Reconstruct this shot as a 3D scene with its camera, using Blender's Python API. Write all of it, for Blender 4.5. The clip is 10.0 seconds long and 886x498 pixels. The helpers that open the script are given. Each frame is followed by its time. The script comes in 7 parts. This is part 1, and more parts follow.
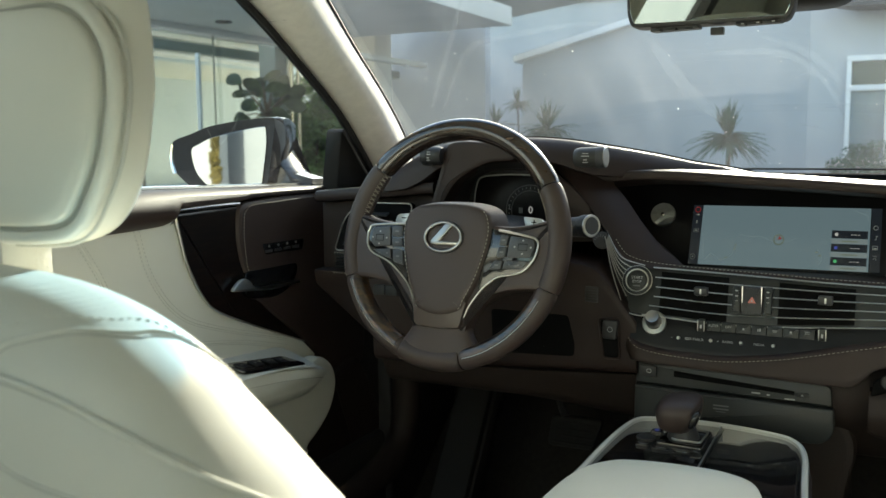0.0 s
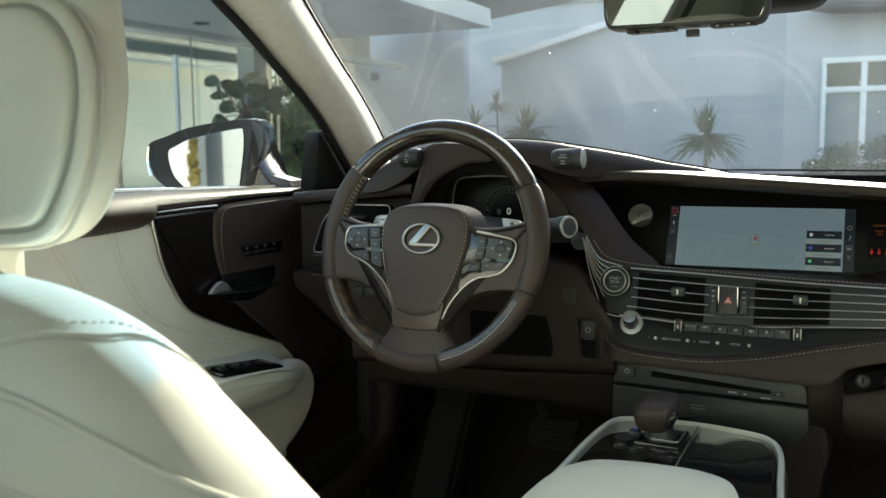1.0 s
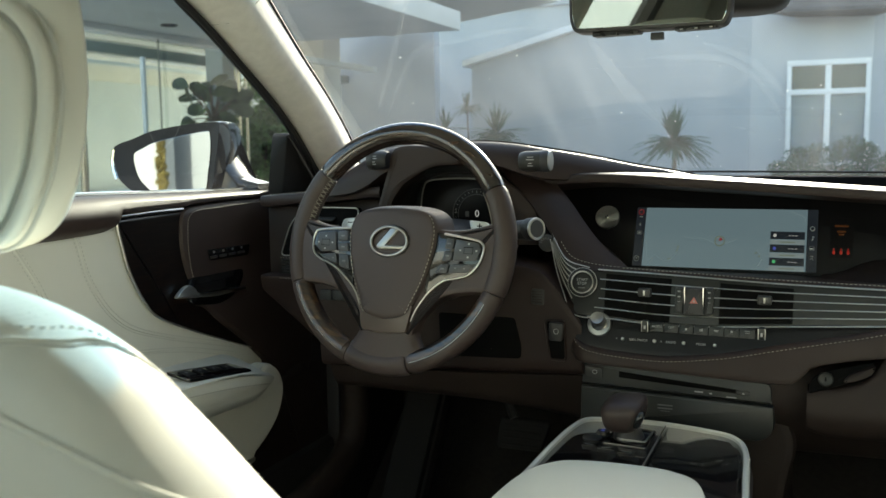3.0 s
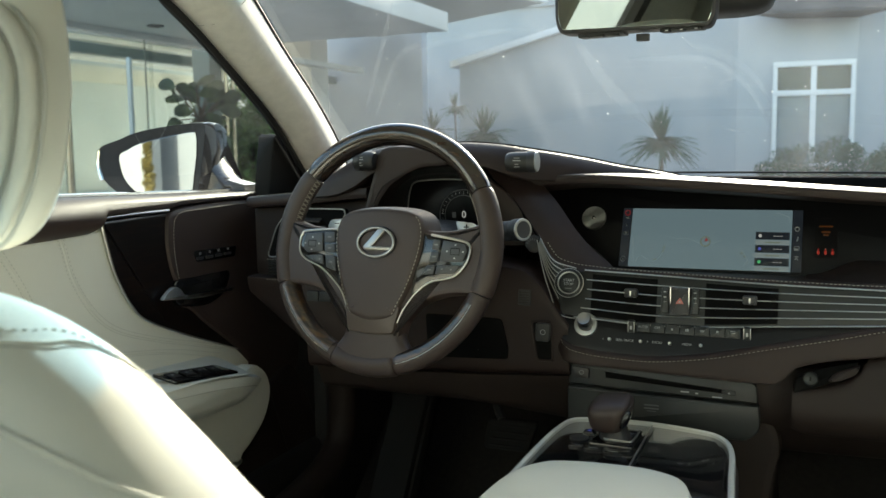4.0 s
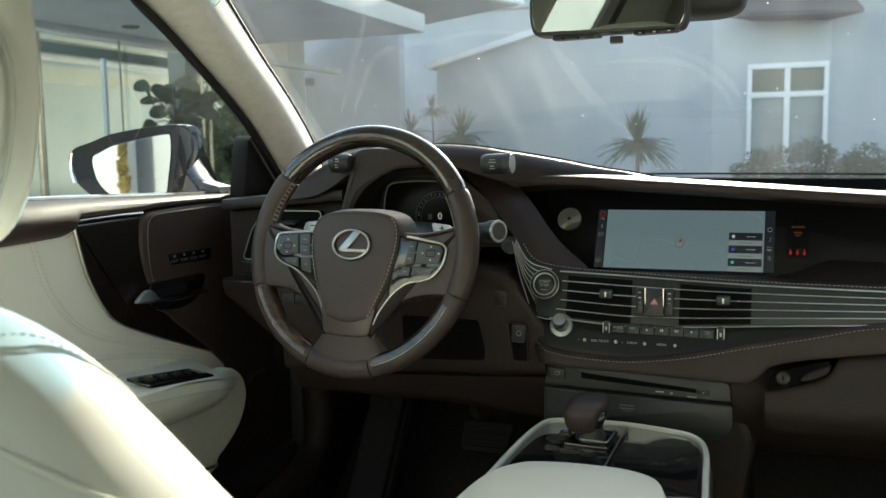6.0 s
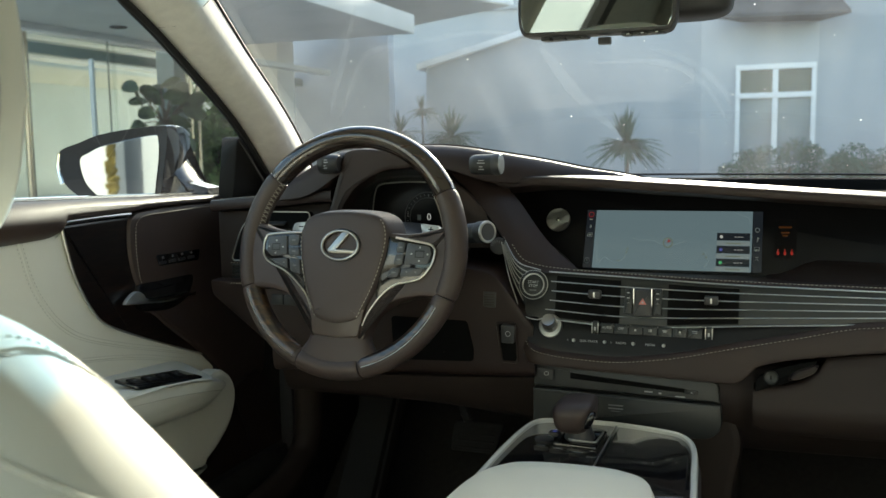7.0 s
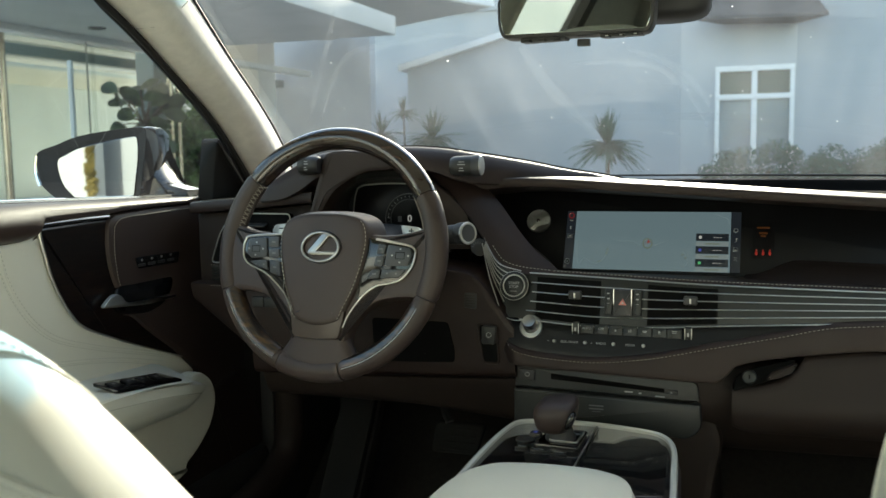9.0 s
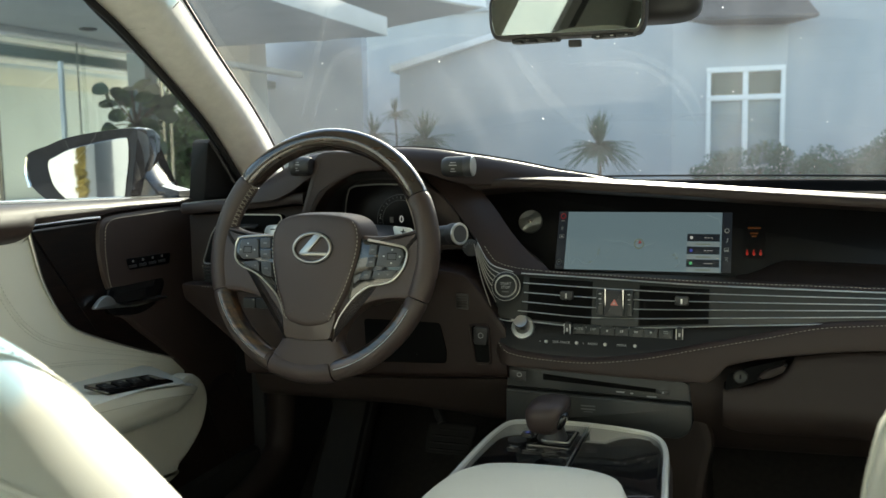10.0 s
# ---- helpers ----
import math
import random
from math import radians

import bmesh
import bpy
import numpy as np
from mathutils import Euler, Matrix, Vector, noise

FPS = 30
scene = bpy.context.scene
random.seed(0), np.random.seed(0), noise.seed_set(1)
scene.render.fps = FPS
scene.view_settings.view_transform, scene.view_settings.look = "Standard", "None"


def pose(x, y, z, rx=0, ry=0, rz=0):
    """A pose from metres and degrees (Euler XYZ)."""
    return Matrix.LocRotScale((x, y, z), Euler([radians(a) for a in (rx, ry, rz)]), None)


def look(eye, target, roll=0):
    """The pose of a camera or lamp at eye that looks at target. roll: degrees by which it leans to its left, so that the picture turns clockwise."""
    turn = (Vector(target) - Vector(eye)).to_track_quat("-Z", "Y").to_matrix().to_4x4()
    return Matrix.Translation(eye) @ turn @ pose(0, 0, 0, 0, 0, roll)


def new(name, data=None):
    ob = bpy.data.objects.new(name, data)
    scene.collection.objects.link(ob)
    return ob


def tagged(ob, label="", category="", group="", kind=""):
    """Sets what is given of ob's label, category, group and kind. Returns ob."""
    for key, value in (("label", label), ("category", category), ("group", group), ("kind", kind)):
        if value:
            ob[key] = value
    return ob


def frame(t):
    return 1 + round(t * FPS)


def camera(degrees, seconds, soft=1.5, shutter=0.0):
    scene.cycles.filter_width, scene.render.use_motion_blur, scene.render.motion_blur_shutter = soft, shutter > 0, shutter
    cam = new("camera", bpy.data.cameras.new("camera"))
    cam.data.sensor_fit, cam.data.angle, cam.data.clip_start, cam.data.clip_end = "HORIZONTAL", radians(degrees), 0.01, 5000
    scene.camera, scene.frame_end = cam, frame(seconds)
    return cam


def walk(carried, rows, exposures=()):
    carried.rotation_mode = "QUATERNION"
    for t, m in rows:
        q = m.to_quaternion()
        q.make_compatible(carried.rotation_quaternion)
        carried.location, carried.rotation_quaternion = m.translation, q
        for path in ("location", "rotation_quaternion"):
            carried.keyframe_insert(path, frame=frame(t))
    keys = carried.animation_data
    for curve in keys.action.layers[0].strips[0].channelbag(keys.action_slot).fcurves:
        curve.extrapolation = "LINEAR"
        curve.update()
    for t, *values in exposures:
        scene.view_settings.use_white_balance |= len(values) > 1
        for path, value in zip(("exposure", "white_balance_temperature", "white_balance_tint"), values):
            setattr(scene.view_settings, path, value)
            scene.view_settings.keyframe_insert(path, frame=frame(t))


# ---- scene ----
cam = camera(52.7, 10.0)
cam.data.dof.use_dof = True
cam.data.dof.focus_distance = 1.35
cam.data.dof.aperture_fstop = 9.0
PATH = [
    (0, (0.2271, -1.1893, 1.0780), (-0.6619, 0.5862, 0.8455), -0.59),
    (0.5, (0.2283, -1.1887, 1.0778), (-0.6397, 0.5981, 0.8470), -0.63),
    (1, (0.2296, -1.1881, 1.0776), (-0.6199, 0.6081, 0.8484), -0.66),
    (1.5, (0.2308, -1.1876, 1.0775), (-0.6022, 0.6165, 0.8497), -0.69),
    (2, (0.2320, -1.1871, 1.0775), (-0.5860, 0.6239, 0.8509), -0.71),
    (2.5, (0.2331, -1.1867, 1.0774), (-0.5710, 0.6305, 0.8520), -0.74),
    (4, (0.2362, -1.1858, 1.0776), (-0.5305, 0.6477, 0.8548), -0.79),
    (4.5, (0.2371, -1.1856, 1.0777), (-0.5179, 0.6530, 0.8556), -0.81),
    (5, (0.2380, -1.1854, 1.0777), (-0.5056, 0.6580, 0.8564), -0.82),
    (5.5, (0.2389, -1.1852, 1.0778), (-0.4936, 0.6629, 0.8571), -0.84),
    (7, (0.2411, -1.1849, 1.0781), (-0.4594, 0.6760, 0.8591), -0.88),
    (7.5, (0.2418, -1.1848, 1.0781), (-0.4486, 0.6798, 0.8597), -0.90),
    (8, (0.2424, -1.1847, 1.0781), (-0.4383, 0.6833, 0.8604), -0.91),
    (8.5, (0.2430, -1.1846, 1.0781), (-0.4285, 0.6866, 0.8610), -0.93),
    (9, (0.2435, -1.1845, 1.0781), (-0.4192, 0.6895, 0.8617), -0.95),
    (9.5, (0.2439, -1.1845, 1.0780), (-0.4104, 0.6924, 0.8624), -0.97),
    (10, (0.2443, -1.1844, 1.0778), (-0.4022, 0.6954, 0.8631), -0.99),
]
EXPOSURE, KELVIN, TINT = 2.28, 7600.0, 6.0
walk(cam, [(t, look(eye, target, roll)) for t, eye, target, roll in PATH], [(0.0, EXPOSURE, KELVIN, TINT), (10.0, EXPOSURE, KELVIN, TINT)])

# ---- world and sun ----
SUN_AZ, SUN_EL = -2.5, 21.5      # degrees to the right of straight ahead, and up
world = bpy.data.worlds.new("sky")
scene.world = world
world.use_nodes = True
wn = world.node_tree
sky = wn.nodes.new("ShaderNodeTexSky")
sky.sky_type = "NISHITA"
sky.sun_disc = False
sky.sun_elevation = radians(SUN_EL)
sky.sun_rotation = radians(SUN_AZ)
wn.links.new(sky.outputs[0], wn.nodes["Background"].inputs[0])
wn.nodes["Background"].inputs[1].default_value = 0.15
sun_data = bpy.data.lights.new("sun", "SUN")
sun_data.energy, sun_data.angle, sun_data.color = 3.1, radians(0.53), (1.0, 0.978, 0.935)
sun = new("sun", sun_data)
sdir = Vector((math.sin(radians(SUN_AZ)) * math.cos(radians(SUN_EL)), math.cos(radians(SUN_AZ)) * math.cos(radians(SUN_EL)), math.sin(radians(SUN_EL))))
sun.matrix_world = look(sdir * 40, (0, 0, 0))


# ---- materials ----
def material(name, color, rough=0.5, metal=0.0, var=0.12, var_scale=6.0, grain=0.0, grain_scale=900.0, coat=0.0, spec=0.5, spots=0.0):
    """Principled surface: base colour with slow mottling, fine grain as bump, uneven gloss."""
    m = bpy.data.materials.new(name)
    m.use_nodes = True
    nt = m.node_tree
    b = nt.nodes["Principled BSDF"]
    b.inputs["Metallic"].default_value = metal
    b.inputs["Coat Weight"].default_value = coat
    b.inputs["Coat Roughness"].default_value = 0.04
    b.inputs["Specular IOR Level"].default_value = spec
    tc = nt.nodes.new("ShaderNodeTexCoord")
    n1 = nt.nodes.new("ShaderNodeTexNoise")
    n1.inputs["Scale"].default_value, n1.inputs["Detail"].default_value = var_scale, 6.0
    nt.links.new(tc.outputs["Object"], n1.inputs["Vector"])
    ramp = nt.nodes.new("ShaderNodeValToRGB")
    c = Vector(color)
    ramp.color_ramp.elements[0].position, ramp.color_ramp.elements[1].position = 0.3, 0.7
    ramp.color_ramp.elements[0].color = (*(c * (1 - var)), 1)
    ramp.color_ramp.elements[1].color = (*[min(0.95, v * (1 + var)) for v in c], 1)
    nt.links.new(n1.outputs["Fac"], ramp.inputs["Fac"])
    nt.links.new(ramp.outputs["Color"], b.inputs["Base Color"])
    mr = nt.nodes.new("ShaderNodeMapRange")
    mr.inputs["To Min"].default_value, mr.inputs["To Max"].default_value = max(0.02, rough * 0.86), min(1.0, rough * 1.14)
    nt.links.new(n1.outputs["Fac"], mr.inputs["Value"])
    nt.links.new(mr.outputs["Result"], b.inputs["Roughness"])
    if grain:
        n2 = nt.nodes.new("ShaderNodeTexVoronoi")
        n2.inputs["Scale"].default_value = grain_scale
        nt.links.new(tc.outputs["Object"], n2.inputs["Vector"])
        bump = nt.nodes.new("ShaderNodeBump")
        bump.inputs["Strength"].default_value, bump.inputs["Distance"].default_value = grain, 0.0006
        nt.links.new(n2.outputs["Distance"], bump.inputs["Height"])
        nt.links.new(bump.outputs["Normal"], b.inputs["Normal"])
    return m


def wood_material(name, dark, light, scale, rough=0.2, coat=0.8, stretch=(1, 1, 12)):
    m = bpy.data.materials.new(name)
    m.use_nodes = True
    nt = m.node_tree
    b = nt.nodes["Principled BSDF"]
    b.inputs["Roughness"].default_value = rough
    b.inputs["Coat Weight"].default_value = coat
    b.inputs["Coat Roughness"].default_value = 0.03
    tc = nt.nodes.new("ShaderNodeTexCoord")
    mp = nt.nodes.new("ShaderNodeMapping")
    mp.inputs["Scale"].default_value = stretch
    nt.links.new(tc.outputs["Object"], mp.inputs["Vector"])
    n = nt.nodes.new("ShaderNodeTexNoise")
    n.inputs["Scale"].default_value, n.inputs["Detail"].default_value, n.inputs["Distortion"].default_value = scale, 8.0, 0.6
    nt.links.new(mp.outputs["Vector"], n.inputs["Vector"])
    r = nt.nodes.new("ShaderNodeValToRGB")
    r.color_ramp.elements[0].position, r.color_ramp.elements[1].position = 0.42, 0.68
    r.color_ramp.elements[0].color, r.color_ramp.elements[1].color = (*dark, 1), (*light, 1)
    nt.links.new(n.outputs["Fac"], r.inputs["Fac"])
    nt.links.new(r.outputs["Color"], b.inputs["Base Color"])
    return m


def glow_material(name, color, strength):
    m = bpy.data.materials.new(name)
    m.use_nodes = True
    b = m.node_tree.nodes["Principled BSDF"]
    b.inputs["Base Color"].default_value = (*[c * 0.05 for c in color], 1)
    b.inputs["Roughness"].default_value = 0.25
    b.inputs["Emission Color"].default_value = (*color, 1)
    b.inputs["Emission Strength"].default_value = strength * 0.20
    return m


def glass_material(name, tint, gloss_rough=0.0, haze=0.0, ior=1.5):
    """Thin pane: light passes straight on, tinted; Fresnel drives the mirror gloss; haze is a film of dust, raised to
    stand in for veiling glare.
    """
    m = bpy.data.materials.new(name)
    m.use_nodes = True
    nt = m.node_tree
    nt.nodes.remove(nt.nodes["Principled BSDF"])
    out = nt.nodes["Material Output"]
    tr = nt.nodes.new("ShaderNodeBsdfTransparent")
    tr.inputs[0].default_value = (*tint, 1)
    gl = nt.nodes.new("ShaderNodeBsdfGlossy")
    gl.inputs["Roughness"].default_value = gloss_rough
    fr = nt.nodes.new("ShaderNodeLayerWeight")
    fr.inputs["Blend"].default_value = 0.5
    pw = nt.nodes.new("ShaderNodeMath")
    pw.operation = "POWER"
    pw.inputs[1].default_value = 5.0
    nt.links.new(fr.outputs["Facing"], pw.inputs[0])
    ad = nt.nodes.new("ShaderNodeMath")
    ad.operation = "MULTIPLY_ADD"
    f0 = 2 * ((ior - 1) / (ior + 1)) ** 2
    ad.inputs[1].default_value, ad.inputs[2].default_value = 1 - f0, f0
    nt.links.new(pw.outputs[0], ad.inputs[0])
    mix = nt.nodes.new("ShaderNodeMixShader")
    nt.links.new(ad.outputs[0], mix.inputs[0])
    nt.links.new(tr.outputs[0], mix.inputs[1])
    nt.links.new(gl.outputs[0], mix.inputs[2])
    last = mix
    if haze:
        # a film of dust, thickened to imitate veiling glare, with slanting streaks
        df = nt.nodes.new("ShaderNodeBsdfTranslucent")
        df.inputs[0].default_value = (0.85, 0.88, 0.9, 1)
        tc = nt.nodes.new("ShaderNodeTexCoord")
        n = nt.nodes.new("ShaderNodeTexNoise")
        n.inputs["Scale"].default_value, n.inputs["Detail"].default_value = 4.0, 8.0
        nt.links.new(tc.outputs["Object"], n.inputs["Vector"])
        mul = nt.nodes.new("ShaderNodeMath")
        mul.operation = "MULTIPLY"
        mul.inputs[1].default_value = haze * 2
        mp = nt.nodes.new("ShaderNodeMapping")
        mp.inputs["Rotation"].default_value = (0.0, 0.0, 0.9)
        mp.inputs["Scale"].default_value = (14.0, 0.7, 3.0)
        nt.links.new(tc.outputs["Object"], mp.inputs["Vector"])
        n2 = nt.nodes.new("ShaderNodeTexNoise")
        n2.inputs["Scale"].default_value, n2.inputs["Detail"].default_value = 1.0, 4.0
        nt.links.new(mp.outputs["Vector"], n2.inputs["Vector"])
        st = nt.nodes.new("ShaderNodeMath")
        st.operation = "POWER"
        st.inputs[1].default_value = 3.0
        nt.links.new(n2.outputs["Fac"], st.inputs[0])
        sm = nt.nodes.new("ShaderNodeMath")
        sm.operation = "MULTIPLY_ADD"
        sm.inputs[1].default_value = 1.6
        nt.links.new(st.outputs[0], sm.inputs[0])
        nt.links.new(n.outputs["Fac"], sm.inputs[2])
        nt.links.new(sm.outputs[0], mul.inputs[0])
        mix2 = nt.nodes.new("ShaderNodeMixShader")
        nt.links.new(mul.outputs[0], mix2.inputs[0])
        nt.links.new(mix.outputs[0], mix2.inputs[1])
        nt.links.new(df.outputs[0], mix2.inputs[2])
        last = mix2
    nt.links.new(last.outputs[0], out.inputs["Surface"])
    return m


M = {}
M["brown"] = material("brown leather", (0.046, 0.0305, 0.0268), 0.45, var=0.10, var_scale=9, grain=0.25, grain_scale=1400)
M["clasp"] = material("satin brown plastic", (0.062, 0.045, 0.038), 0.38, var=0.06)
# brown leather darkened to stand in for weaker light on the dashboard
M["leather_dimmed"] = material("brown leather dimmed for the dashboard", (0.0285, 0.0170, 0.0145), 0.50, var=0.12, var_scale=9, grain=0.25, grain_scale=1400, spec=0.35)
M["brown_soft"] = material("brown soft trim", (0.024, 0.0158, 0.0133), 0.62, var=0.10, var_scale=9, grain=0.3, grain_scale=1200, spec=0.35)
M["cream"] = material("cream leather", (0.74, 0.735, 0.66), 0.5, var=0.03, var_scale=7, grain=0.09, grain_scale=900)
M["cream_perf"] = material("perforated cream leather", (0.72, 0.715, 0.65), 0.55, var=0.03, var_scale=7, grain=0.6, grain_scale=260)
# cream headliner cloth greyed to carry the shade at the rear pillars
M["suede_greyed"] = material("headliner cloth greyed for shade", (0.42, 0.40, 0.36), 0.9, var=0.05, var_scale=60, grain=0.4, grain_scale=1500, spec=0.2)
M["suede"] = material("pale headliner cloth", (0.82, 0.80, 0.735), 0.9, var=0.05, var_scale=60, grain=0.4, grain_scale=1500, spec=0.2)
M["cream_line"] = material("cream seam line", (0.56, 0.555, 0.50), 0.7, var=0.03)
# cream darkened to stand in for the shade inside grooves
M["cream_shade"] = material("cream darkened for grooves", (0.40, 0.395, 0.35), 0.7, var=0.03)
M["white_rim"] = material("white gloss trim", (0.76, 0.76, 0.71), 0.25, var=0.02, coat=0.3)
M["piano"] = material("piano black lacquer", (0.009, 0.009, 0.010), 0.08, var=0.1, coat=0.6)
M["black"] = material("black plastic", (0.034, 0.034, 0.035), 0.42, var=0.15, grain=0.2, grain_scale=1500)
M["void"] = material("matt black", (0.008, 0.008, 0.008), 0.95, var=0.1, spec=0.02)
M["grey"] = material("dark grey satin panel", (0.023, 0.025, 0.024), 0.42, metal=0.2, var=0.1)
M["grey_box"] = material("charcoal stack plastic", (0.024, 0.027, 0.027), 0.4, var=0.1, grain=0.2, grain_scale=1300)
M["button"] = material("grey button plastic", (0.055, 0.058, 0.064), 0.4, var=0.06)
M["chrome"] = material("satin chrome", (0.60, 0.59, 0.56), 0.36, metal=1.0, var=0.03)
# chrome with a darker base, for the emblem and volume knob
M["dark_chrome"] = material("darker chrome", (0.40, 0.395, 0.38), 0.30, metal=1.0, var=0.06, var_scale=30)
M["bright"] = material("polished chrome", (0.75, 0.74, 0.72), 0.1, metal=1.0, var=0.02)
# pale base imitates the bright reflection on the display's chrome trim
M["silver"] = material("pale stand-in for chrome sheen", (0.50, 0.50, 0.47), 0.35, metal=0.35, var=0.03)
M["brushed"] = material("spun aluminium", (0.68, 0.68, 0.64), 0.42, metal=1.0, var=0.12, var_scale=40)
M["thread"] = material("pale stitching thread", (0.36, 0.34, 0.29), 0.7, var=0.05)
M["thread_dark"] = material("brown thread", (0.035, 0.026, 0.022), 0.7, var=0.05)
M["wood"] = wood_material("dark open-pored wood", (0.0035, 0.0027, 0.0025), (0.017, 0.0085, 0.006), 9.0, rough=0.34, coat=0.12, stretch=(2, 2, 22))
M["rim_wood"] = wood_material("lacquered rim wood", (0.010, 0.006, 0.005), (0.05, 0.028, 0.018), 26.0, stretch=(1, 6, 6))
M["inlay"] = wood_material("striped brown inlay", (0.010, 0.007, 0.007), (0.10, 0.05, 0.02), 22.0, rough=0.3, stretch=(1, 5, 5))
M["carpet"] = material("black carpet", (0.050, 0.046, 0.043), 0.95, var=0.14, var_scale=80, grain=1.0, grain_scale=700, spec=0.1)
M["rubber"] = material("black rubber", (0.022, 0.022, 0.022), 0.75, var=0.1, spec=0.2)
M["paint"] = material("black car paint", (0.008, 0.008, 0.010), 0.12, var=0.05, coat=1.0)
M["grey_paint"] = material("dark grey metallic paint", (0.05, 0.052, 0.056), 0.32, metal=0.4, var=0.05, coat=0.5)
M["mark"] = material("pale grey print", (0.42, 0.43, 0.43), 0.6, var=0.02)
M["mark_dim"] = material("dim grey print", (0.16, 0.165, 0.17), 0.6, var=0.02)
M["red_print"] = material("red print", (0.60, 0.20, 0.17), 0.5, var=0.02)
M["dim_gloss"] = material("dark display cover", (0.006, 0.006, 0.007), 0.32, var=0.1, spec=0.25)
M["map"] = glow_material("map screen", (0.096, 0.152, 0.190), 1.0)
M["screen_dark"] = glow_material("dark screen bar", (0.010, 0.014, 0.020), 1.0)
M["screen_grey"] = glow_material("grey screen bar", (0.135, 0.18, 0.205), 1.0)
M["screen_line"] = glow_material("screen line", (0.125, 0.185, 0.22), 1.0)
M["screen_olive"] = glow_material("screen olive", (0.10, 0.13, 0.11), 1.0)
M["screen_white"] = glow_material("screen white", (0.33, 0.36, 0.38), 1.0)
M["screen_green"] = glow_material("screen green", (0.05, 0.35, 0.15), 1.0)
M["screen_blue"] = glow_material("screen blue", (0.04, 0.06, 0.30), 1.0)
M["warn_red"] = glow_material("red warning light", (0.21, 0.012, 0.010), 1.0)
M["warn_amber"] = glow_material("amber warning light", (0.045, 0.015, 0.004), 1.0)
M["dust"] = bpy.data.materials.new("dust on glass")
M["dust"].use_nodes = True
dn = M["dust"].node_tree
dn.nodes.remove(dn.nodes["Principled BSDF"])
dt = dn.nodes.new("ShaderNodeBsdfTranslucent")
dt.inputs[0].default_value = (0.75, 0.76, 0.74, 1)
dn.links.new(dt.outputs[0], dn.nodes["Material Output"].inputs["Surface"])
M["streak_film"] = bpy.data.materials.new("pale film on glass")
M["streak_film"].use_nodes = True
sn_ = M["streak_film"].node_tree
sn_.nodes.remove(sn_.nodes["Principled BSDF"])
film, clear, blend = sn_.nodes.new("ShaderNodeBsdfTranslucent"), sn_.nodes.new("ShaderNodeBsdfTransparent"), sn_.nodes.new("ShaderNodeMixShader")
film.inputs[0].default_value = (0.85, 0.88, 0.88, 1)
spread, amount, where = sn_.nodes.new("ShaderNodeTexNoise"), sn_.nodes.new("ShaderNodeMath"), sn_.nodes.new("ShaderNodeTexCoord")
spread.inputs["Scale"].default_value, spread.inputs["Detail"].default_value = 30.0, 4.0
amount.operation = "MULTIPLY"
amount.inputs[1].default_value = 0.022
sn_.links.new(where.outputs["Object"], spread.inputs["Vector"])
sn_.links.new(spread.outputs["Fac"], amount.inputs[0])
sn_.links.new(amount.outputs[0], blend.inputs[0])
sn_.links.new(clear.outputs[0], blend.inputs[1])
sn_.links.new(film.outputs[0], blend.inputs[2])
sn_.links.new(blend.outputs[0], sn_.nodes["Material Output"].inputs["Surface"])
M["windshield"] = glass_material("windscreen glass", (0.80, 0.84, 0.83), haze=0.020)
M["band"] = glass_material("tinted glass band", (0.36, 0.60, 0.80))
M["side_glass"] = glass_material("side glass", (0.80, 0.86, 0.82), haze=0.006)
M["mirror_dim"] = material("dimmed mirror glass", (0.50, 0.54, 0.51), 0.015, metal=1.0, var=0.0)
# rear tint deepened to hold back light from behind the cabin
M["rear_glass"] = glass_material("tinted rear glass", (0.60, 0.64, 0.61), haze=0.004)
M["mirror"] = material("mirror glass", (0.50, 0.51, 0.50), 0.015, metal=1.0, var=0.0)


# ---- mesh builders ----
def cv(*pts):
    """Smooth curve through control points (x, value)."""
    xs, vs = [p[0] for p in pts], [p[1] for p in pts]
    n = len(xs)
    d = [(vs[i + 1] - vs[i]) / (xs[i + 1] - xs[i]) for i in range(n - 1)]
    tg = [d[0]] + [0.0 if d[i - 1] * d[i] <= 0 else 2 * d[i - 1] * d[i] / (d[i - 1] + d[i]) for i in range(1, n - 1)] + [d[-1]]

    def f(x):
        if x <= xs[0]:
            return vs[0] + (x - xs[0]) * 0
        if x >= xs[-1]:
            return vs[-1]
        i = 0
        while x > xs[i + 1]:
            i += 1
        h = xs[i + 1] - xs[i]
        t = (x - xs[i]) / h
        return (vs[i] * (1 + 2 * t) * (1 - t) ** 2 + tg[i] * h * t * (1 - t) ** 2 + vs[i + 1] * t * t * (3 - 2 * t) + tg[i + 1] * h * t * t * (t - 1))
    return f


def spline(pts, n=8, closed=False):
    """Catmull-Rom points through control points (any dimension)."""
    P = [Vector(p) for p in pts]
    k = len(P)
    out = []
    for i in range(k if closed else k - 1):
        if closed:
            a, b, c, d = P[(i - 1) % k], P[i], P[(i + 1) % k], P[(i + 2) % k]
        else:
            b, c = P[i], P[i + 1]
            a = P[i - 1] if i else b * 2 - c
            d = P[i + 2] if i + 2 < k else c * 2 - b
        for j in range(n):
            t = j / n
            out.append(0.5 * ((2 * b) + (c - a) * t + (2 * a - 5 * b + 4 * c - d) * t * t + (3 * b - a - 3 * c + d) * t ** 3))
    if not closed:
        out.append(P[-1].copy())
    return out


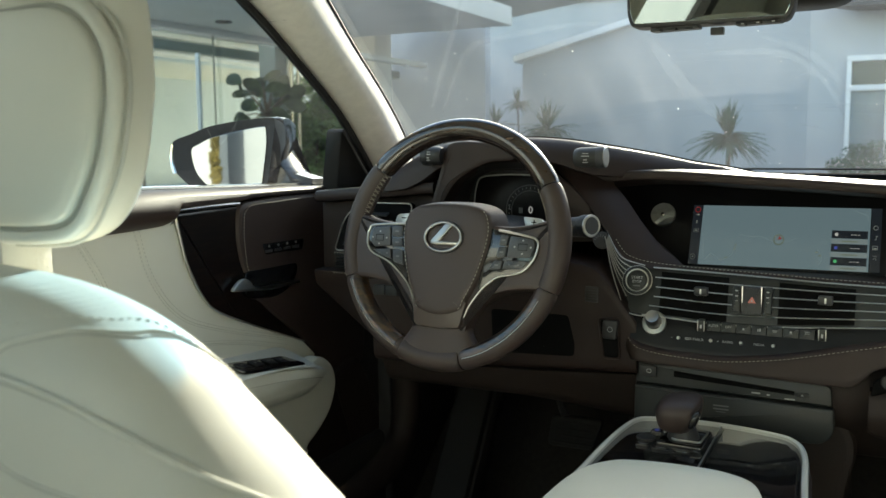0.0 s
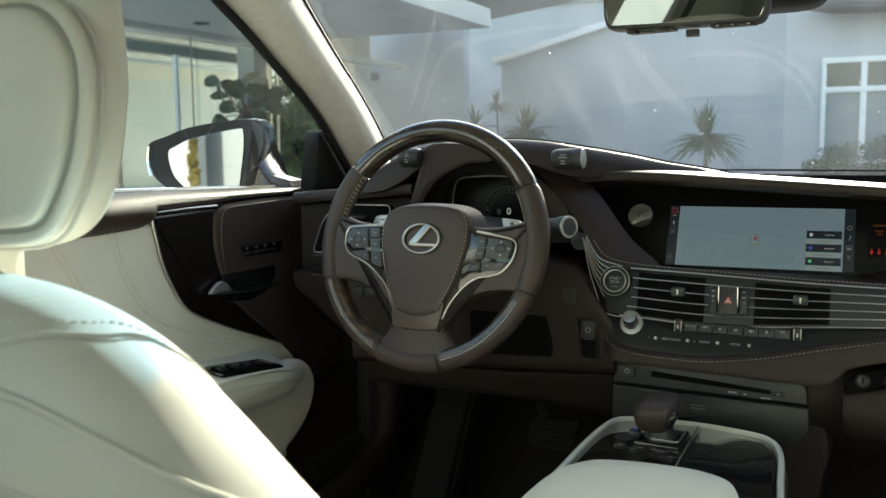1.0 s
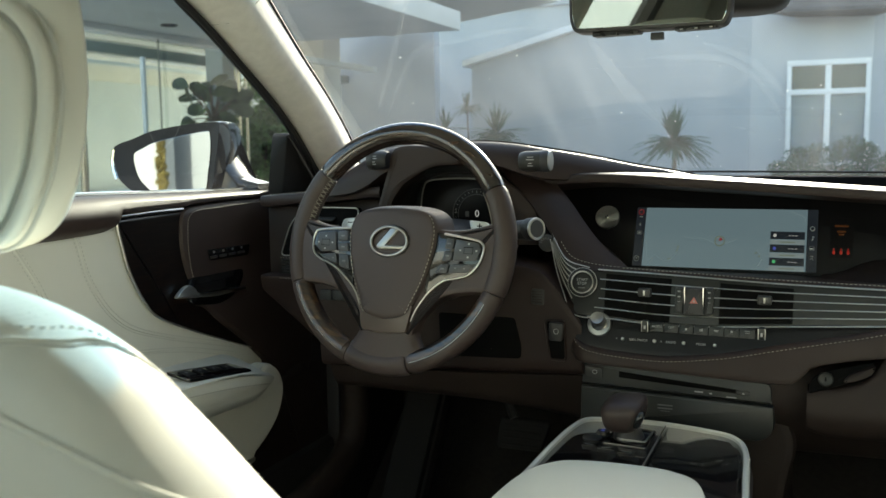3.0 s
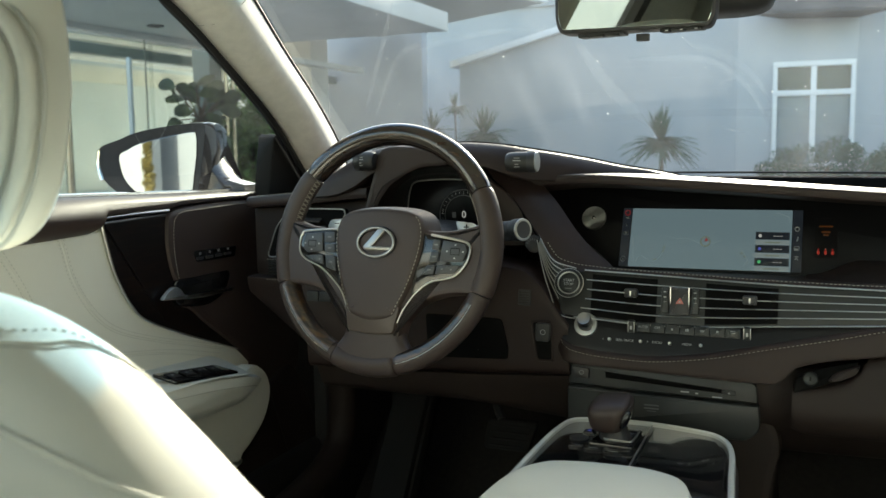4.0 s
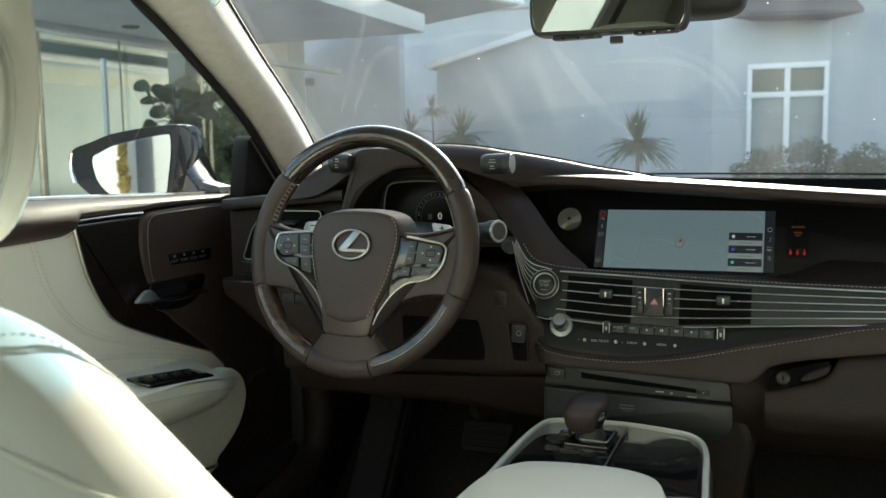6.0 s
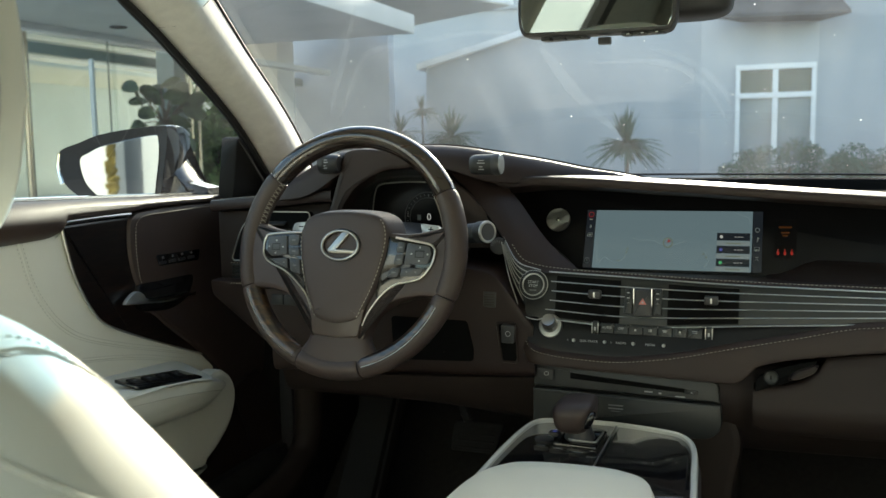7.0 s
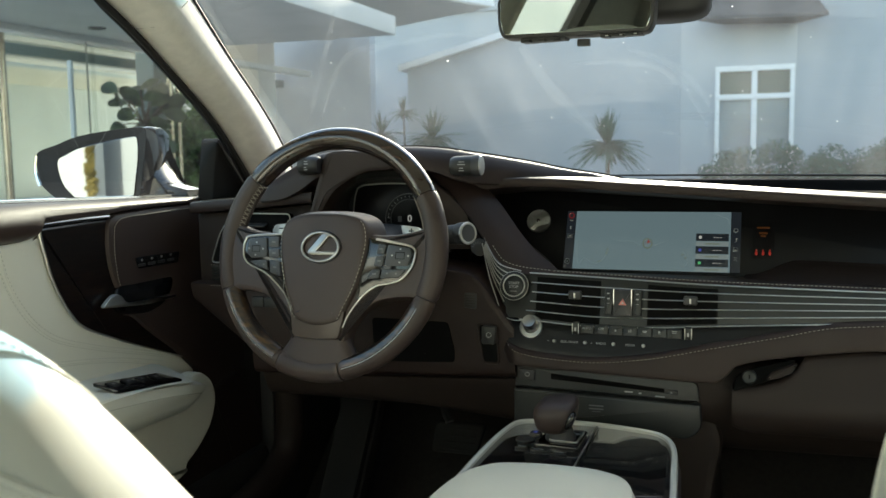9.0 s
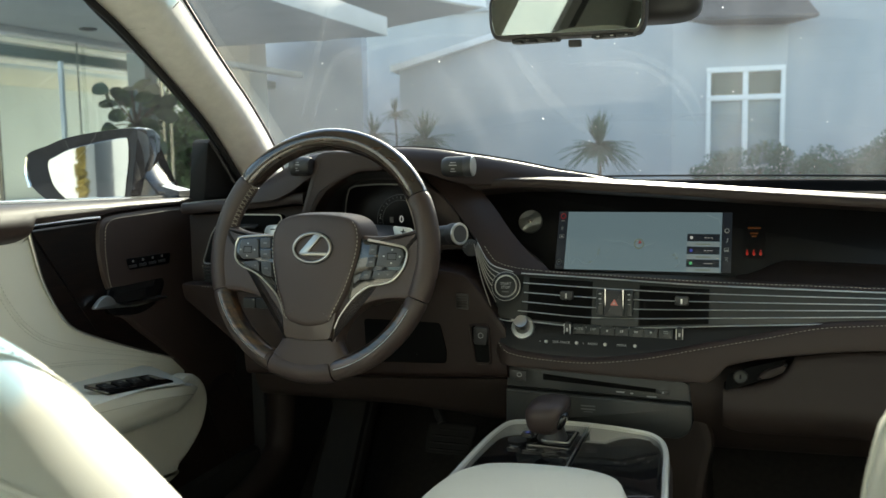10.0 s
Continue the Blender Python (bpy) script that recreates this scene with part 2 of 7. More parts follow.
def round_poly(pts, r, n=4):
    """Polygon with corners rounded by r (2D)."""
    P = [Vector(p) for p in pts]
    k, out = len(P), []
    for i in range(k):
        a, b, c = P[i - 1], P[i], P[(i + 1) % k]
        ra = r[i] if isinstance(r, (list, tuple)) else r
        la, lc = (a - b), (c - b)
        q = min(ra, la.length * 0.48, lc.length * 0.48)
        p0, p1 = b + la.normalized() * q, b + lc.normalized() * q
        for j in range(n + 1):
            t = j / n
            out.append(p0 * (1 - t) ** 2 + b * 2 * t * (1 - t) + p1 * t * t)
    return out


def loft(rings, closed=True, cap=True, bm=None):
    bm = bm or bmesh.new()
    vs = [[bm.verts.new(p) for p in ring] for ring in rings]
    n = len(vs[0])
    for a, b in zip(vs, vs[1:]):
        for i in range(n if closed else n - 1):
            j = (i + 1) % n
            bm.faces.new((a[i], a[j], b[j], b[i]))
    if cap and closed:
        bm.faces.new(vs[0][::-1])
        bm.faces.new(vs[-1])
    return bm


def tube(pts, r, seg=8, closed=False, bm=None, squash=1.0):
    """Round bar along points; r is a number or a function of 0..1."""
    P = [Vector(p) for p in pts]
    n = len(P)
    rings, nrm = [], None
    for i, p in enumerate(P):
        if closed:
            t = (P[(i + 1) % n] - P[i - 1]).normalized()
        else:
            t = (P[min(i + 1, n - 1)] - P[max(i - 1, 0)]).normalized()
        if nrm is None:
            nrm = t.orthogonal().normalized()
        nrm = (nrm - t * nrm.dot(t)).normalized()
        bn = t.cross(nrm)
        rr = r(i / max(1, n - 1)) if callable(r) else r
        rings.append([p + (nrm * math.cos(a) + bn * math.sin(a) * squash) * rr for a in (2 * math.pi * k / seg for k in range(seg))])
    if closed:
        rings.append(rings[0])
        bm = loft(rings, cap=False, bm=bm)
        bmesh.ops.remove_doubles(bm, verts=bm.verts, dist=1e-6)
        return bm
    return loft(rings, bm=bm)


def offset_poly(P, d):
    """Moves a closed 2D outline inwards by d."""
    k = len(P)
    area = sum(P[i].x * P[(i + 1) % k].y - P[(i + 1) % k].x * P[i].y for i in range(k))
    s = 1 if area > 0 else -1
    out = []
    for i in range(k):
        t = P[(i + 1) % k] - P[i - 1]
        if t.length < 1e-9:
            out.append(P[i].copy())
            continue
        t.normalize()
        out.append(P[i] + Vector((-t.y, t.x)) * d * s)
    return out


def plate(outline, place, depth, bevel=0.001, bm=None, dome=0.0):
    """A bevelled plate: 2D outline, place(a, b, h) gives the point at height h over the back."""
    P = [Vector(p) for p in outline]
    B = offset_poly(P, bevel * 0.3)
    C = offset_poly(P, bevel)
    rings = [[place(p.x, p.y, 0) for p in P], [place(p.x, p.y, depth - bevel) for p in P],
             [place(p.x, p.y, depth - bevel * 0.3) for p in B], [place(p.x, p.y, depth) for p in C]]
    if not dome and bevel >= 0.004:
        rings.append([place(p.x, p.y, depth) for p in offset_poly(P, bevel * 1.25)])
    if dome:
        cx, cy = sum(p.x for p in C) / len(C), sum(p.y for p in C) / len(C)
        for k, hh in ((0.8, 0.45), (0.5, 0.85), (0.2, 1.0)):
            rings.append([place(cx + (p.x - cx) * k, cy + (p.y - cy) * k, depth + dome * hh) for p in C])
    return loft(rings, bm=bm)


def on_y(y0=0.0, tilt=None):
    """place() for fronts that face the driver: a = x, b = z, h towards the driver. tilt(x, z) gives y."""
    if tilt:
        return lambda a, b, h: Vector((a, tilt(a, b) - h, b))
    return lambda a, b, h: Vector((a, y0 - h, b))


def on_door(xf):
    """place() for the door: a = y, b = z, h inwards."""
    return lambda a, b, h: Vector((xf(a, b) + h, a, b))


def on_top(zf):
    """place() for level tops: a = x, b = y, h up."""
    return lambda a, b, h: Vector((a, b, zf(a, b) + h))


def bar_x(x0, x1, top, bot, y, depth, r=0.004, n=40, mid=4, bm=None):
    """A strip that runs across the car: top(x) and bot(x) heights, front at y(x, z), rounded nose."""
    rings = []
    for i in range(n + 1):
        x = x0 + (x1 - x0) * i / n
        zt, zb = top(x), bot(x)
        q = min(r, (zt - zb) * 0.45)
        ring = [(x, y(x, zt) + depth, zt), (x, y(x, zt) + q, zt), (x, y(x, zt) + 0.3 * q, zt - 0.3 * q)]
        for k in range(mid + 1):
            z = zt - q - (zt - zb - 2 * q) * k / mid
            ring.append((x, y(x, z), z))
        ring += [(x, y(x, zb) + 0.3 * q, zb + 0.3 * q), (x, y(x, zb) + q, zb), (x, y(x, zb) + depth, zb)]
        rings.append(ring)
    return loft(rings, bm=bm)


def box(cx, cy, cz, sx, sy, sz, bevel=0.002, rot=None, bm=None, seg=2):
    b2 = bmesh.new()
    bmesh.ops.create_cube(b2, size=1.0)
    bmesh.ops.scale(b2, vec=(sx, sy, sz), verts=b2.verts)
    if bevel:
        bmesh.ops.bevel(b2, geom=list(b2.edges), offset=min(bevel, 0.45 * min(sx, sy, sz)), segments=seg, affect="EDGES", profile=0.6)
    if rot:
        bmesh.ops.transform(b2, matrix=Euler([radians(a) for a in rot]).to_matrix().to_4x4(), verts=b2.verts)
    bmesh.ops.translate(b2, vec=(cx, cy, cz), verts=b2.verts)
    if bm is None:
        return b2
    me = bpy.data.meshes.new("tmp")
    b2.to_mesh(me)
    b2.free()
    bm.from_mesh(me)
    bpy.data.meshes.remove(me)
    return bm


def turned(profile, origin, axis, seg=32, bm=None, closed_top=True):
    """A turned piece: profile (radius, height) along axis from origin."""
    ax = Vector(axis).normalized()
    u = ax.orthogonal().normalized()
    w = ax.cross(u)
    o = Vector(origin)
    rings = [[o + ax * h + (u * math.cos(a) + w * math.sin(a)) * max(r, 1e-5) for a in (2 * math.pi * k / seg for k in range(seg))] for r, h in profile]
    return loft(rings, bm=bm)


def blob(c, s, seg=24, rings=14, power=2.6, warp=None, bm=None):
    """A rounded cushion form (superellipsoid) with half sizes s."""
    def sp(v, e):
        return math.copysign(abs(v) ** e, v)
    e = 2.0 / power
    R = []
    for i in range(rings + 1):
        a = -math.pi / 2 + math.pi * (0.02 + 0.96 * i / rings)
        R.append([])
        for k in range(seg):
            b = 2 * math.pi * k / seg
            p = Vector((s[0] * sp(math.cos(a), e) * sp(math.cos(b), e), s[1] * sp(math.cos(a), e) * sp(math.sin(b), e), s[2] * sp(math.sin(a), e)))
            if warp:
                p = warp(p)
            R[-1].append(Vector(c) + p)
    return loft(R, bm=bm)


def thing(name, base=(0, 0, 0), label="", category="", group="", kind=""):
    ob = new(name)
    ob.location = base
    ob.empty_display_size = 0.05
    return tagged(ob, label, category, group, kind)


def part(name, bm, mat, parent=None, label="", smooth=True, angle=38, move=None):
    """Links a bmesh as one mesh object under a thing or a part."""
    if move is not None:
        bmesh.ops.transform(bm, matrix=move, verts=bm.verts)
    bmesh.ops.recalc_face_normals(bm, faces=bm.faces)
    if smooth:
        lim = radians(angle)
        for f in bm.faces:
            f.smooth = True
        for e in bm.edges:
            if len(e.link_faces) == 2 and e.calc_face_angle(0) > lim:
                e.smooth = False
    me = bpy.data.meshes.new(name)
    bm.to_mesh(me)
    bm.free()
    me.materials.append(M[mat] if isinstance(mat, str) else mat)
    ob = new(name, me)
    if parent is not None:
        ob.parent = parent
        ob.matrix_parent_inverse = Matrix.Translation(-parent.location)
    return tagged(ob, label)


def stitches(pts, parent, mat="thread", r=0.0006, dash=0.0036, gap=0.0024, name="stitching", move=None):
    """A row of stitches along a line, as one part."""
    P = [Vector(p) for p in pts]
    cum = [0.0]
    for a, b in zip(P, P[1:]):
        cum.append(cum[-1] + (b - a).length)

    def at(s):
        for i in range(len(P) - 1):
            if s <= cum[i + 1]:
                q = (s - cum[i]) / max(1e-9, cum[i + 1] - cum[i])
                return P[i].lerp(P[i + 1], q)
        return P[-1]
    bm = bmesh.new()
    s = 0.0
    while s + dash < cum[-1]:
        a, b = at(s), at(s + dash)
        tube([a, a.lerp(b, 0.15), a.lerp(b, 0.85), b], lambda t: r if 0.1 < t < 0.9 else r * 0.4, 5, bm=bm)
        s += dash + gap
    return part(name, bm, mat, parent, move=move)


def writing(body, size, place, parent, mat="mark", name="lettering", align="CENTER", extrude=0.00015):
    """Raised print with the built-in font. place: matrix with x to the reader's right and y up."""
    fc = bpy.data.curves.new("lettering", "FONT")
    fc.body, fc.size, fc.align_x, fc.align_y, fc.extrude, fc.resolution_u = body, size, align, "CENTER", extrude, 2
    tmp = bpy.data.objects.new("lettering_tmp", fc)
    scene.collection.objects.link(tmp)
    dg = bpy.context.evaluated_depsgraph_get()
    me = bpy.data.meshes.new_from_object(tmp.evaluated_get(dg))
    bpy.data.objects.remove(tmp)
    bm = bmesh.new()
    bm.from_mesh(me)
    bpy.data.meshes.remove(me)
    return part(name, bm, mat, parent, smooth=False, move=place)


def facing(x, y, z, tilt=0.0, yaw=0.0):
    """Matrix for print on a face that looks at the driver."""
    return pose(x, y, z, 90 - tilt, 0, yaw)


# ---- ground and surroundings ----
def ext_material(name, c1, c2, scale, rough=0.85, bump=0.3, detail=8.0):
    m = bpy.data.materials.new(name)
    m.use_nodes = True
    nt = m.node_tree
    b = nt.nodes["Principled BSDF"]
    b.inputs["Roughness"].default_value = rough
    tc = nt.nodes.new("ShaderNodeTexCoord")
    n = nt.nodes.new("ShaderNodeTexNoise")
    n.inputs["Scale"].default_value, n.inputs["Detail"].default_value = scale, detail
    nt.links.new(tc.outputs["Object"], n.inputs["Vector"])
    r = nt.nodes.new("ShaderNodeValToRGB")
    r.color_ramp.elements[0].position, r.color_ramp.elements[1].position = 0.3, 0.7
    r.color_ramp.elements[0].color, r.color_ramp.elements[1].color = (*c1, 1), (*c2, 1)
    nt.links.new(n.outputs["Fac"], r.inputs["Fac"])
    nt.links.new(r.outputs["Color"], b.inputs["Base Color"])
    if bump:
        bp = nt.nodes.new("ShaderNodeBump")
        bp.inputs["Strength"].default_value, bp.inputs["Distance"].default_value = bump, 0.01
        nt.links.new(n.outputs["Fac"], bp.inputs["Height"])
        nt.links.new(bp.outputs["Normal"], b.inputs["Normal"])
    return m


M["asphalt"] = ext_material("pale concrete paving", (0.30, 0.30, 0.29), (0.38, 0.37, 0.35), 3.0)
M["siding"] = ext_material("pale painted siding", (0.32, 0.36, 0.395), (0.37, 0.405, 0.435), 1.2, bump=0.1)
M["bay_paint"] = ext_material("pale bay paint", (0.39, 0.42, 0.445), (0.44, 0.465, 0.485), 1.2, bump=0.05)
M["lobby_wall"] = ext_material("pale green-grey lobby wall", (0.56, 0.61, 0.57), (0.64, 0.68, 0.64), 0.7, bump=0.05)
M["tan_paint"] = ext_material("tan painted beam", (0.68, 0.66, 0.55), (0.76, 0.73, 0.62), 1.5, bump=0.05)
M["band_green"] = ext_material("grey-green metal band", (0.16, 0.18, 0.155), (0.21, 0.23, 0.20), 1.0, rough=0.5, bump=0.05)
M["render_wall"] = ext_material("cream wall plaster", (0.62, 0.59, 0.53), (0.70, 0.67, 0.60), 1.5, bump=0.1)
M["white_paint"] = ext_material("white paint", (0.74, 0.75, 0.76), (0.80, 0.81, 0.81), 4.0, bump=0.05)
M["soffit"] = ext_material("pale grey soffit", (0.60, 0.59, 0.55), (0.66, 0.65, 0.61), 2.0, bump=0.1)
M["roof_dark"] = ext_material("dark roof edge", (0.045, 0.048, 0.052), (0.07, 0.073, 0.078), 3.0)
M["leaf"] = ext_material("dark green leaves", (0.015, 0.028, 0.010), (0.085, 0.120, 0.045), 4.0, rough=0.5, bump=0.0)
M["leaf_light"] = ext_material("hedge leaves", (0.012, 0.060, 0.038), (0.032, 0.120, 0.076), 3.0, rough=0.6, bump=0.0)
M["leaf_yellow"] = ext_material("yellowing leaves", (0.16, 0.13, 0.03), (0.30, 0.24, 0.06), 3.0, rough=0.6, bump=0.0)
M["leaf_garden"] = ext_material("garden bush leaves", (0.06, 0.13, 0.035), (0.20, 0.33, 0.10), 2.5, rough=0.55, bump=0.0)
M["palm_leaf"] = ext_material("palm blades", (0.026, 0.062, 0.040), (0.062, 0.120, 0.078), 5.0, rough=0.6, bump=0.0)
M["bark"] = ext_material("brown bark", (0.06, 0.045, 0.03), (0.12, 0.09, 0.06), 12.0)
M["steel"] = material("polished bronze-steel post", (0.45, 0.40, 0.32), 0.22, metal=1.0, var=0.1, var_scale=3)
# dark wall out of view, added to cut light from the right
M["blocking_wall"] = ext_material("dark added wall", (0.06, 0.045, 0.038), (0.09, 0.07, 0.058), 2.0)
M["pane"] = glass_material("window pane", (0.90, 0.93, 0.92), ior=1.14)
M["room_dark"] = ext_material("dim room wall", (0.07, 0.09, 0.08), (0.12, 0.14, 0.13), 0.8, bump=0.0)
M["blind"] = ext_material("pale blind", (0.20, 0.26, 0.32), (0.25, 0.31, 0.37), 2.0, bump=0.0)


def wall_box(name, x0, x1, y0, y1, z0, z1, mat, parent=None, label="", category="", kind=""):
    ob = part(name, box((x0 + x1) / 2, (y0 + y1) / 2, (z0 + z1) / 2, x1 - x0, y1 - y0, z1 - z0, 0.01), mat, parent, label)
    return tagged(ob, label, category, kind=kind)


bm = bmesh.new()
N = 24
for i in range(N + 1):
    for j in range(N + 1):
        a = 400 * (2 * i / N - 1) ** 3
        b = 400 * (2 * j / N - 1) ** 3
        bm.verts.new((a, b, 0))
bm.verts.ensure_lookup_table()
for i in range(N):
    for j in range(N):
        k = i * (N + 1) + j
        bm.faces.new((bm.verts[k], bm.verts[k + 1], bm.verts[k + N + 2], bm.verts[k + N + 1]))
tagged(part("ground", bm, "asphalt"), "pale concrete forecourt reaching to the horizon", "ground", kind="structure")

# the building ahead: siding boards, window with four panes, a lower wing with a white cap
BY = 17.0
house = thing("house_front", (0, BY, 0), "pale blue-grey clapboard house with white windows", "house", kind="")


def gable(x):
    """Roofline of the house: low at its corner, rising with the roof."""
    return min(2.84 + 0.25 * (x + 6.95), 5.2)


part("wall", loft([[Vector((x, BY + 0.06, 0)), Vector((x, BY + 0.06, gable(x))), Vector((x, BY + 0.46, gable(x))), Vector((x, BY + 0.46, 0))] for x in (-6.95, -4, -1, 2.4, 2.5, 20)]), "siding", house)
part("roof_edge", loft([[Vector((x, BY - 0.12, gable(x))), Vector((x, BY - 0.12, gable(x) + 0.13)), Vector((x, BY + 0.6, gable(x) + 0.13)), Vector((x, BY + 0.6, gable(x)))] for x in (-7.1, -4, -1, 2.4, 2.5, 20)]), "white_paint", house)
def house_window(name, x0, x1, z0, zm, z1, y):
    w = part(name, box((x0 + x1) / 2, y - 0.03, z0 - 0.05, x1 - x0 + 0.22, 0.16, 0.07, 0.01), "white_paint", house, "white-painted window with four panes")
    xm = (x0 + x1) / 2
    for a, b, c, d in ((x0 - 0.08, x1 + 0.08, z1, z1 + 0.10), (x0 - 0.08, x1 + 0.08, zm - 0.05, zm + 0.05), (x0 - 0.08, x0, z0, z1), (x1, x1 + 0.08, z0, z1), (xm - 0.05, xm + 0.05, z0, z1)):
        up = 0.006 if d - c > b - a else 0.0
        part("window_frame", box((a + b) / 2, y - 0.02 + up, (c + d) / 2, b - a, 0.10, d - c, 0.008), "white_paint", w)
    for a, b in ((x0, xm - 0.05), (xm + 0.05, x1)):
        for c, d in ((z0, zm - 0.05), (zm + 0.05, z1)):
            part("pane", box((a + b) / 2, y + 0.012, (c + d) / 2, b - a, 0.012, d - c, 0), "pane", w)
        part("blind", box((a + b) / 2, y + 0.022, (z0 + zm) / 2, b - a, 0.004, zm - z0, 0), "blind", w)
        part("room", box((a + b) / 2, y + 0.027, (zm + z1) / 2, b - a, 0.004, z1 - zm, 0), "room_dark", w)
    return w


part("bay_panel", box(-0.18, BY + 0.047, 1.75, 2.10, 0.026, 3.5, 0.004), "bay_paint", house)
rf = [[Vector(p) for p in ((-0.95, 16.15, 3.40), (-0.95, 16.15, 3.46), (-0.45, BY + 0.05, 4.25), (-0.45, BY + 0.05, 3.40))], [Vector(p) for p in ((1.34, 16.15, 3.34), (1.34, 16.15, 3.40), (0.84, BY + 0.05, 4.25), (0.84, BY + 0.05, 3.34))]]
part("porch_roof", loft(rf), "roof_dark", house, "dark hipped roof over the bay")


house_window("window", -0.50, 0.76, 0.75, 2.02, 2.50, BY)
for k in range(21):
    z = 0.24 * k
    x0 = max(-6.95, -6.95 + (z + 0.24 - 2.84) / 0.25)
    if x0 < 19:
        bm = loft([[Vector((x, BY + 0.06, z)), Vector((x, BY + 0.0440, z + 0.0005)), Vector((x, BY + 0.0465, z + 0.2396)), Vector((x, BY + 0.06, z + 0.2398))] for x in (x0, 20)])
        part("board", bm, "siding", house, smooth=False)
tall = thing("tall_wall", (-3, 23, 0), "tall plain pale building wall in shade", "building")
part("wall", box(5.0, 23.2, 4.2, 34.0, 0.4, 8.4, 0.02), "siding", tall)
part("ledge", box(5.0, 22.95, 5.0, 34.0, 0.12, 0.2, 0.02), "siding", tall)

# canopy of the lobby that stands on the driver's side, ahead
canopy = thing("canopy", (-8, 14, 0), "grey concrete entrance canopy on a pale column", "canopy")
cp = [Vector(p) for p in ((-8.9, 17.3), (-4.3, 14.4), (-6.6, 9.2), (-13.5, 10.5), (-13.0, 13.5))]
part("slab", plate(cp, on_top(lambda x, y: 3.6), 0.40, 0.02), "soffit", canopy)
part("fascia", loft([[Vector((x, y, z)) for x, y, z in ((a, b, 3.62), (a, b, 4.02), (a + 0.06, b + 0.05, 4.02), (a + 0.06, b + 0.05, 3.62))] for a, b in ((-6.6, 9.2), (-4.3, 14.4))]), "white_paint", canopy)
for x, y in ((-7.4, 13.0), (-8.8, 12.2), (-7.0, 11.0)):
    part("downlight", turned([(0.12, 0), (0.12, -0.03), (0.09, -0.03)], (x, y, 3.60), (0, 0, 1), 16), "white_paint", canopy)
part("column", box(-10.0, 15.6, 1.8, 0.9, 0.7, 3.6, 0.03), "render_wall", canopy)
part("recess_wall", box(-9.6, 17.6, 2.2, 3.2, 0.3, 4.4, 0.02), "bay_paint", canopy)

# glass lobby beside the car
lobby = thing("glass_lobby", (-8.5, 8, 0), "glass-fronted lobby with steel posts and pale walls", "building")
LX = -8.5
part("floor", box(LX - 3.1, 8.5, 0.10, 6.0, 20, 0.2, 0.01), "white_paint", lobby)
part("back_wall", box(LX - 6.0, 10.5, 2.4, 0.2, 24, 4.8, 0.01), "lobby_wall", lobby)
part("tan_band", box(LX - 5.87, 12.0, 2.80, 0.05, 20, 0.36, 0.01), "tan_paint", lobby)
part("soffit", box(LX + 1.9, 4.6, 2.86, 3.9, 12.4, 0.26, 0.01), "soffit", lobby, "grey entrance soffit")
for y in (3.2, 6.0, 8.4):
    for x in (LX + 0.7, LX + 2.2):
        part("downlight", turned([(0.11, 0), (0.11, -0.02), (0.08, -0.02), (0.07, -0.005)], (x, y, 2.732), (0, 0, 1), 20), "grey_box", lobby)
for k in range(3):
    part("ceiling_band", box(LX - 2.8 - 1.3 * k, 8.5, 3.15, 0.5, 18, 0.22, 0.02), "soffit", lobby)
part("beam", box(LX - 0.05, 7.5, 2.70, 0.2, 16, 0.10, 0.02), "soffit", lobby)
part("dark_band", box(LX - 1.8, 9.5, 2.70, 0.2, 18, 0.17, 0.02), "band_green", lobby)
part("joint", box(LX + 0.005, 8.98, 1.35, 0.02, 0.012, 2.65, 0), "band_green", lobby)
part("corner_column", box(-8.93, 10.95, 1.5, 0.34, 0.34, 3.0, 0.02), "band_green", lobby)
for y in (-0.2, 2.6, 5.2, 7.15, 9.05):
    part("pane", box(LX, y + 1.0, 1.4, 0.02, 1.96, 2.4, 0), "pane", lobby)
for y in (1.6, 4.2, 7.45):
    part("post", turned([(0.05, 0), (0.05, 2.6)], (LX + 0.05, y, 0), (0, 0, 1), 16), "steel", lobby)
part("inner_post", box(LX - 1.5, 10.35, 1.3, 0.07, 0.07, 2.6, 0.02), "white_paint", lobby)
part("bench", box(LX - 1.0, 8.0, 0.45, 0.5, 3.5, 0.12, 0.03), "white_paint", lobby)
post = thing("steel_post", (-8.3, 10.8, 0), "slim polished steel canopy post", "post")
part("shaft", turned([(0.11, 0), (0.11, 0.05), (0.055, 0.08), (0.055, 3.9)], (-8.46, 10.75, 0), (0, 0, 1), 20), "steel", post)
part("stay", turned([(0.03, 0), (0.03, 3.9)], (-8.34, 10.80, 0), (0, 0, 1), 16), "steel", post)



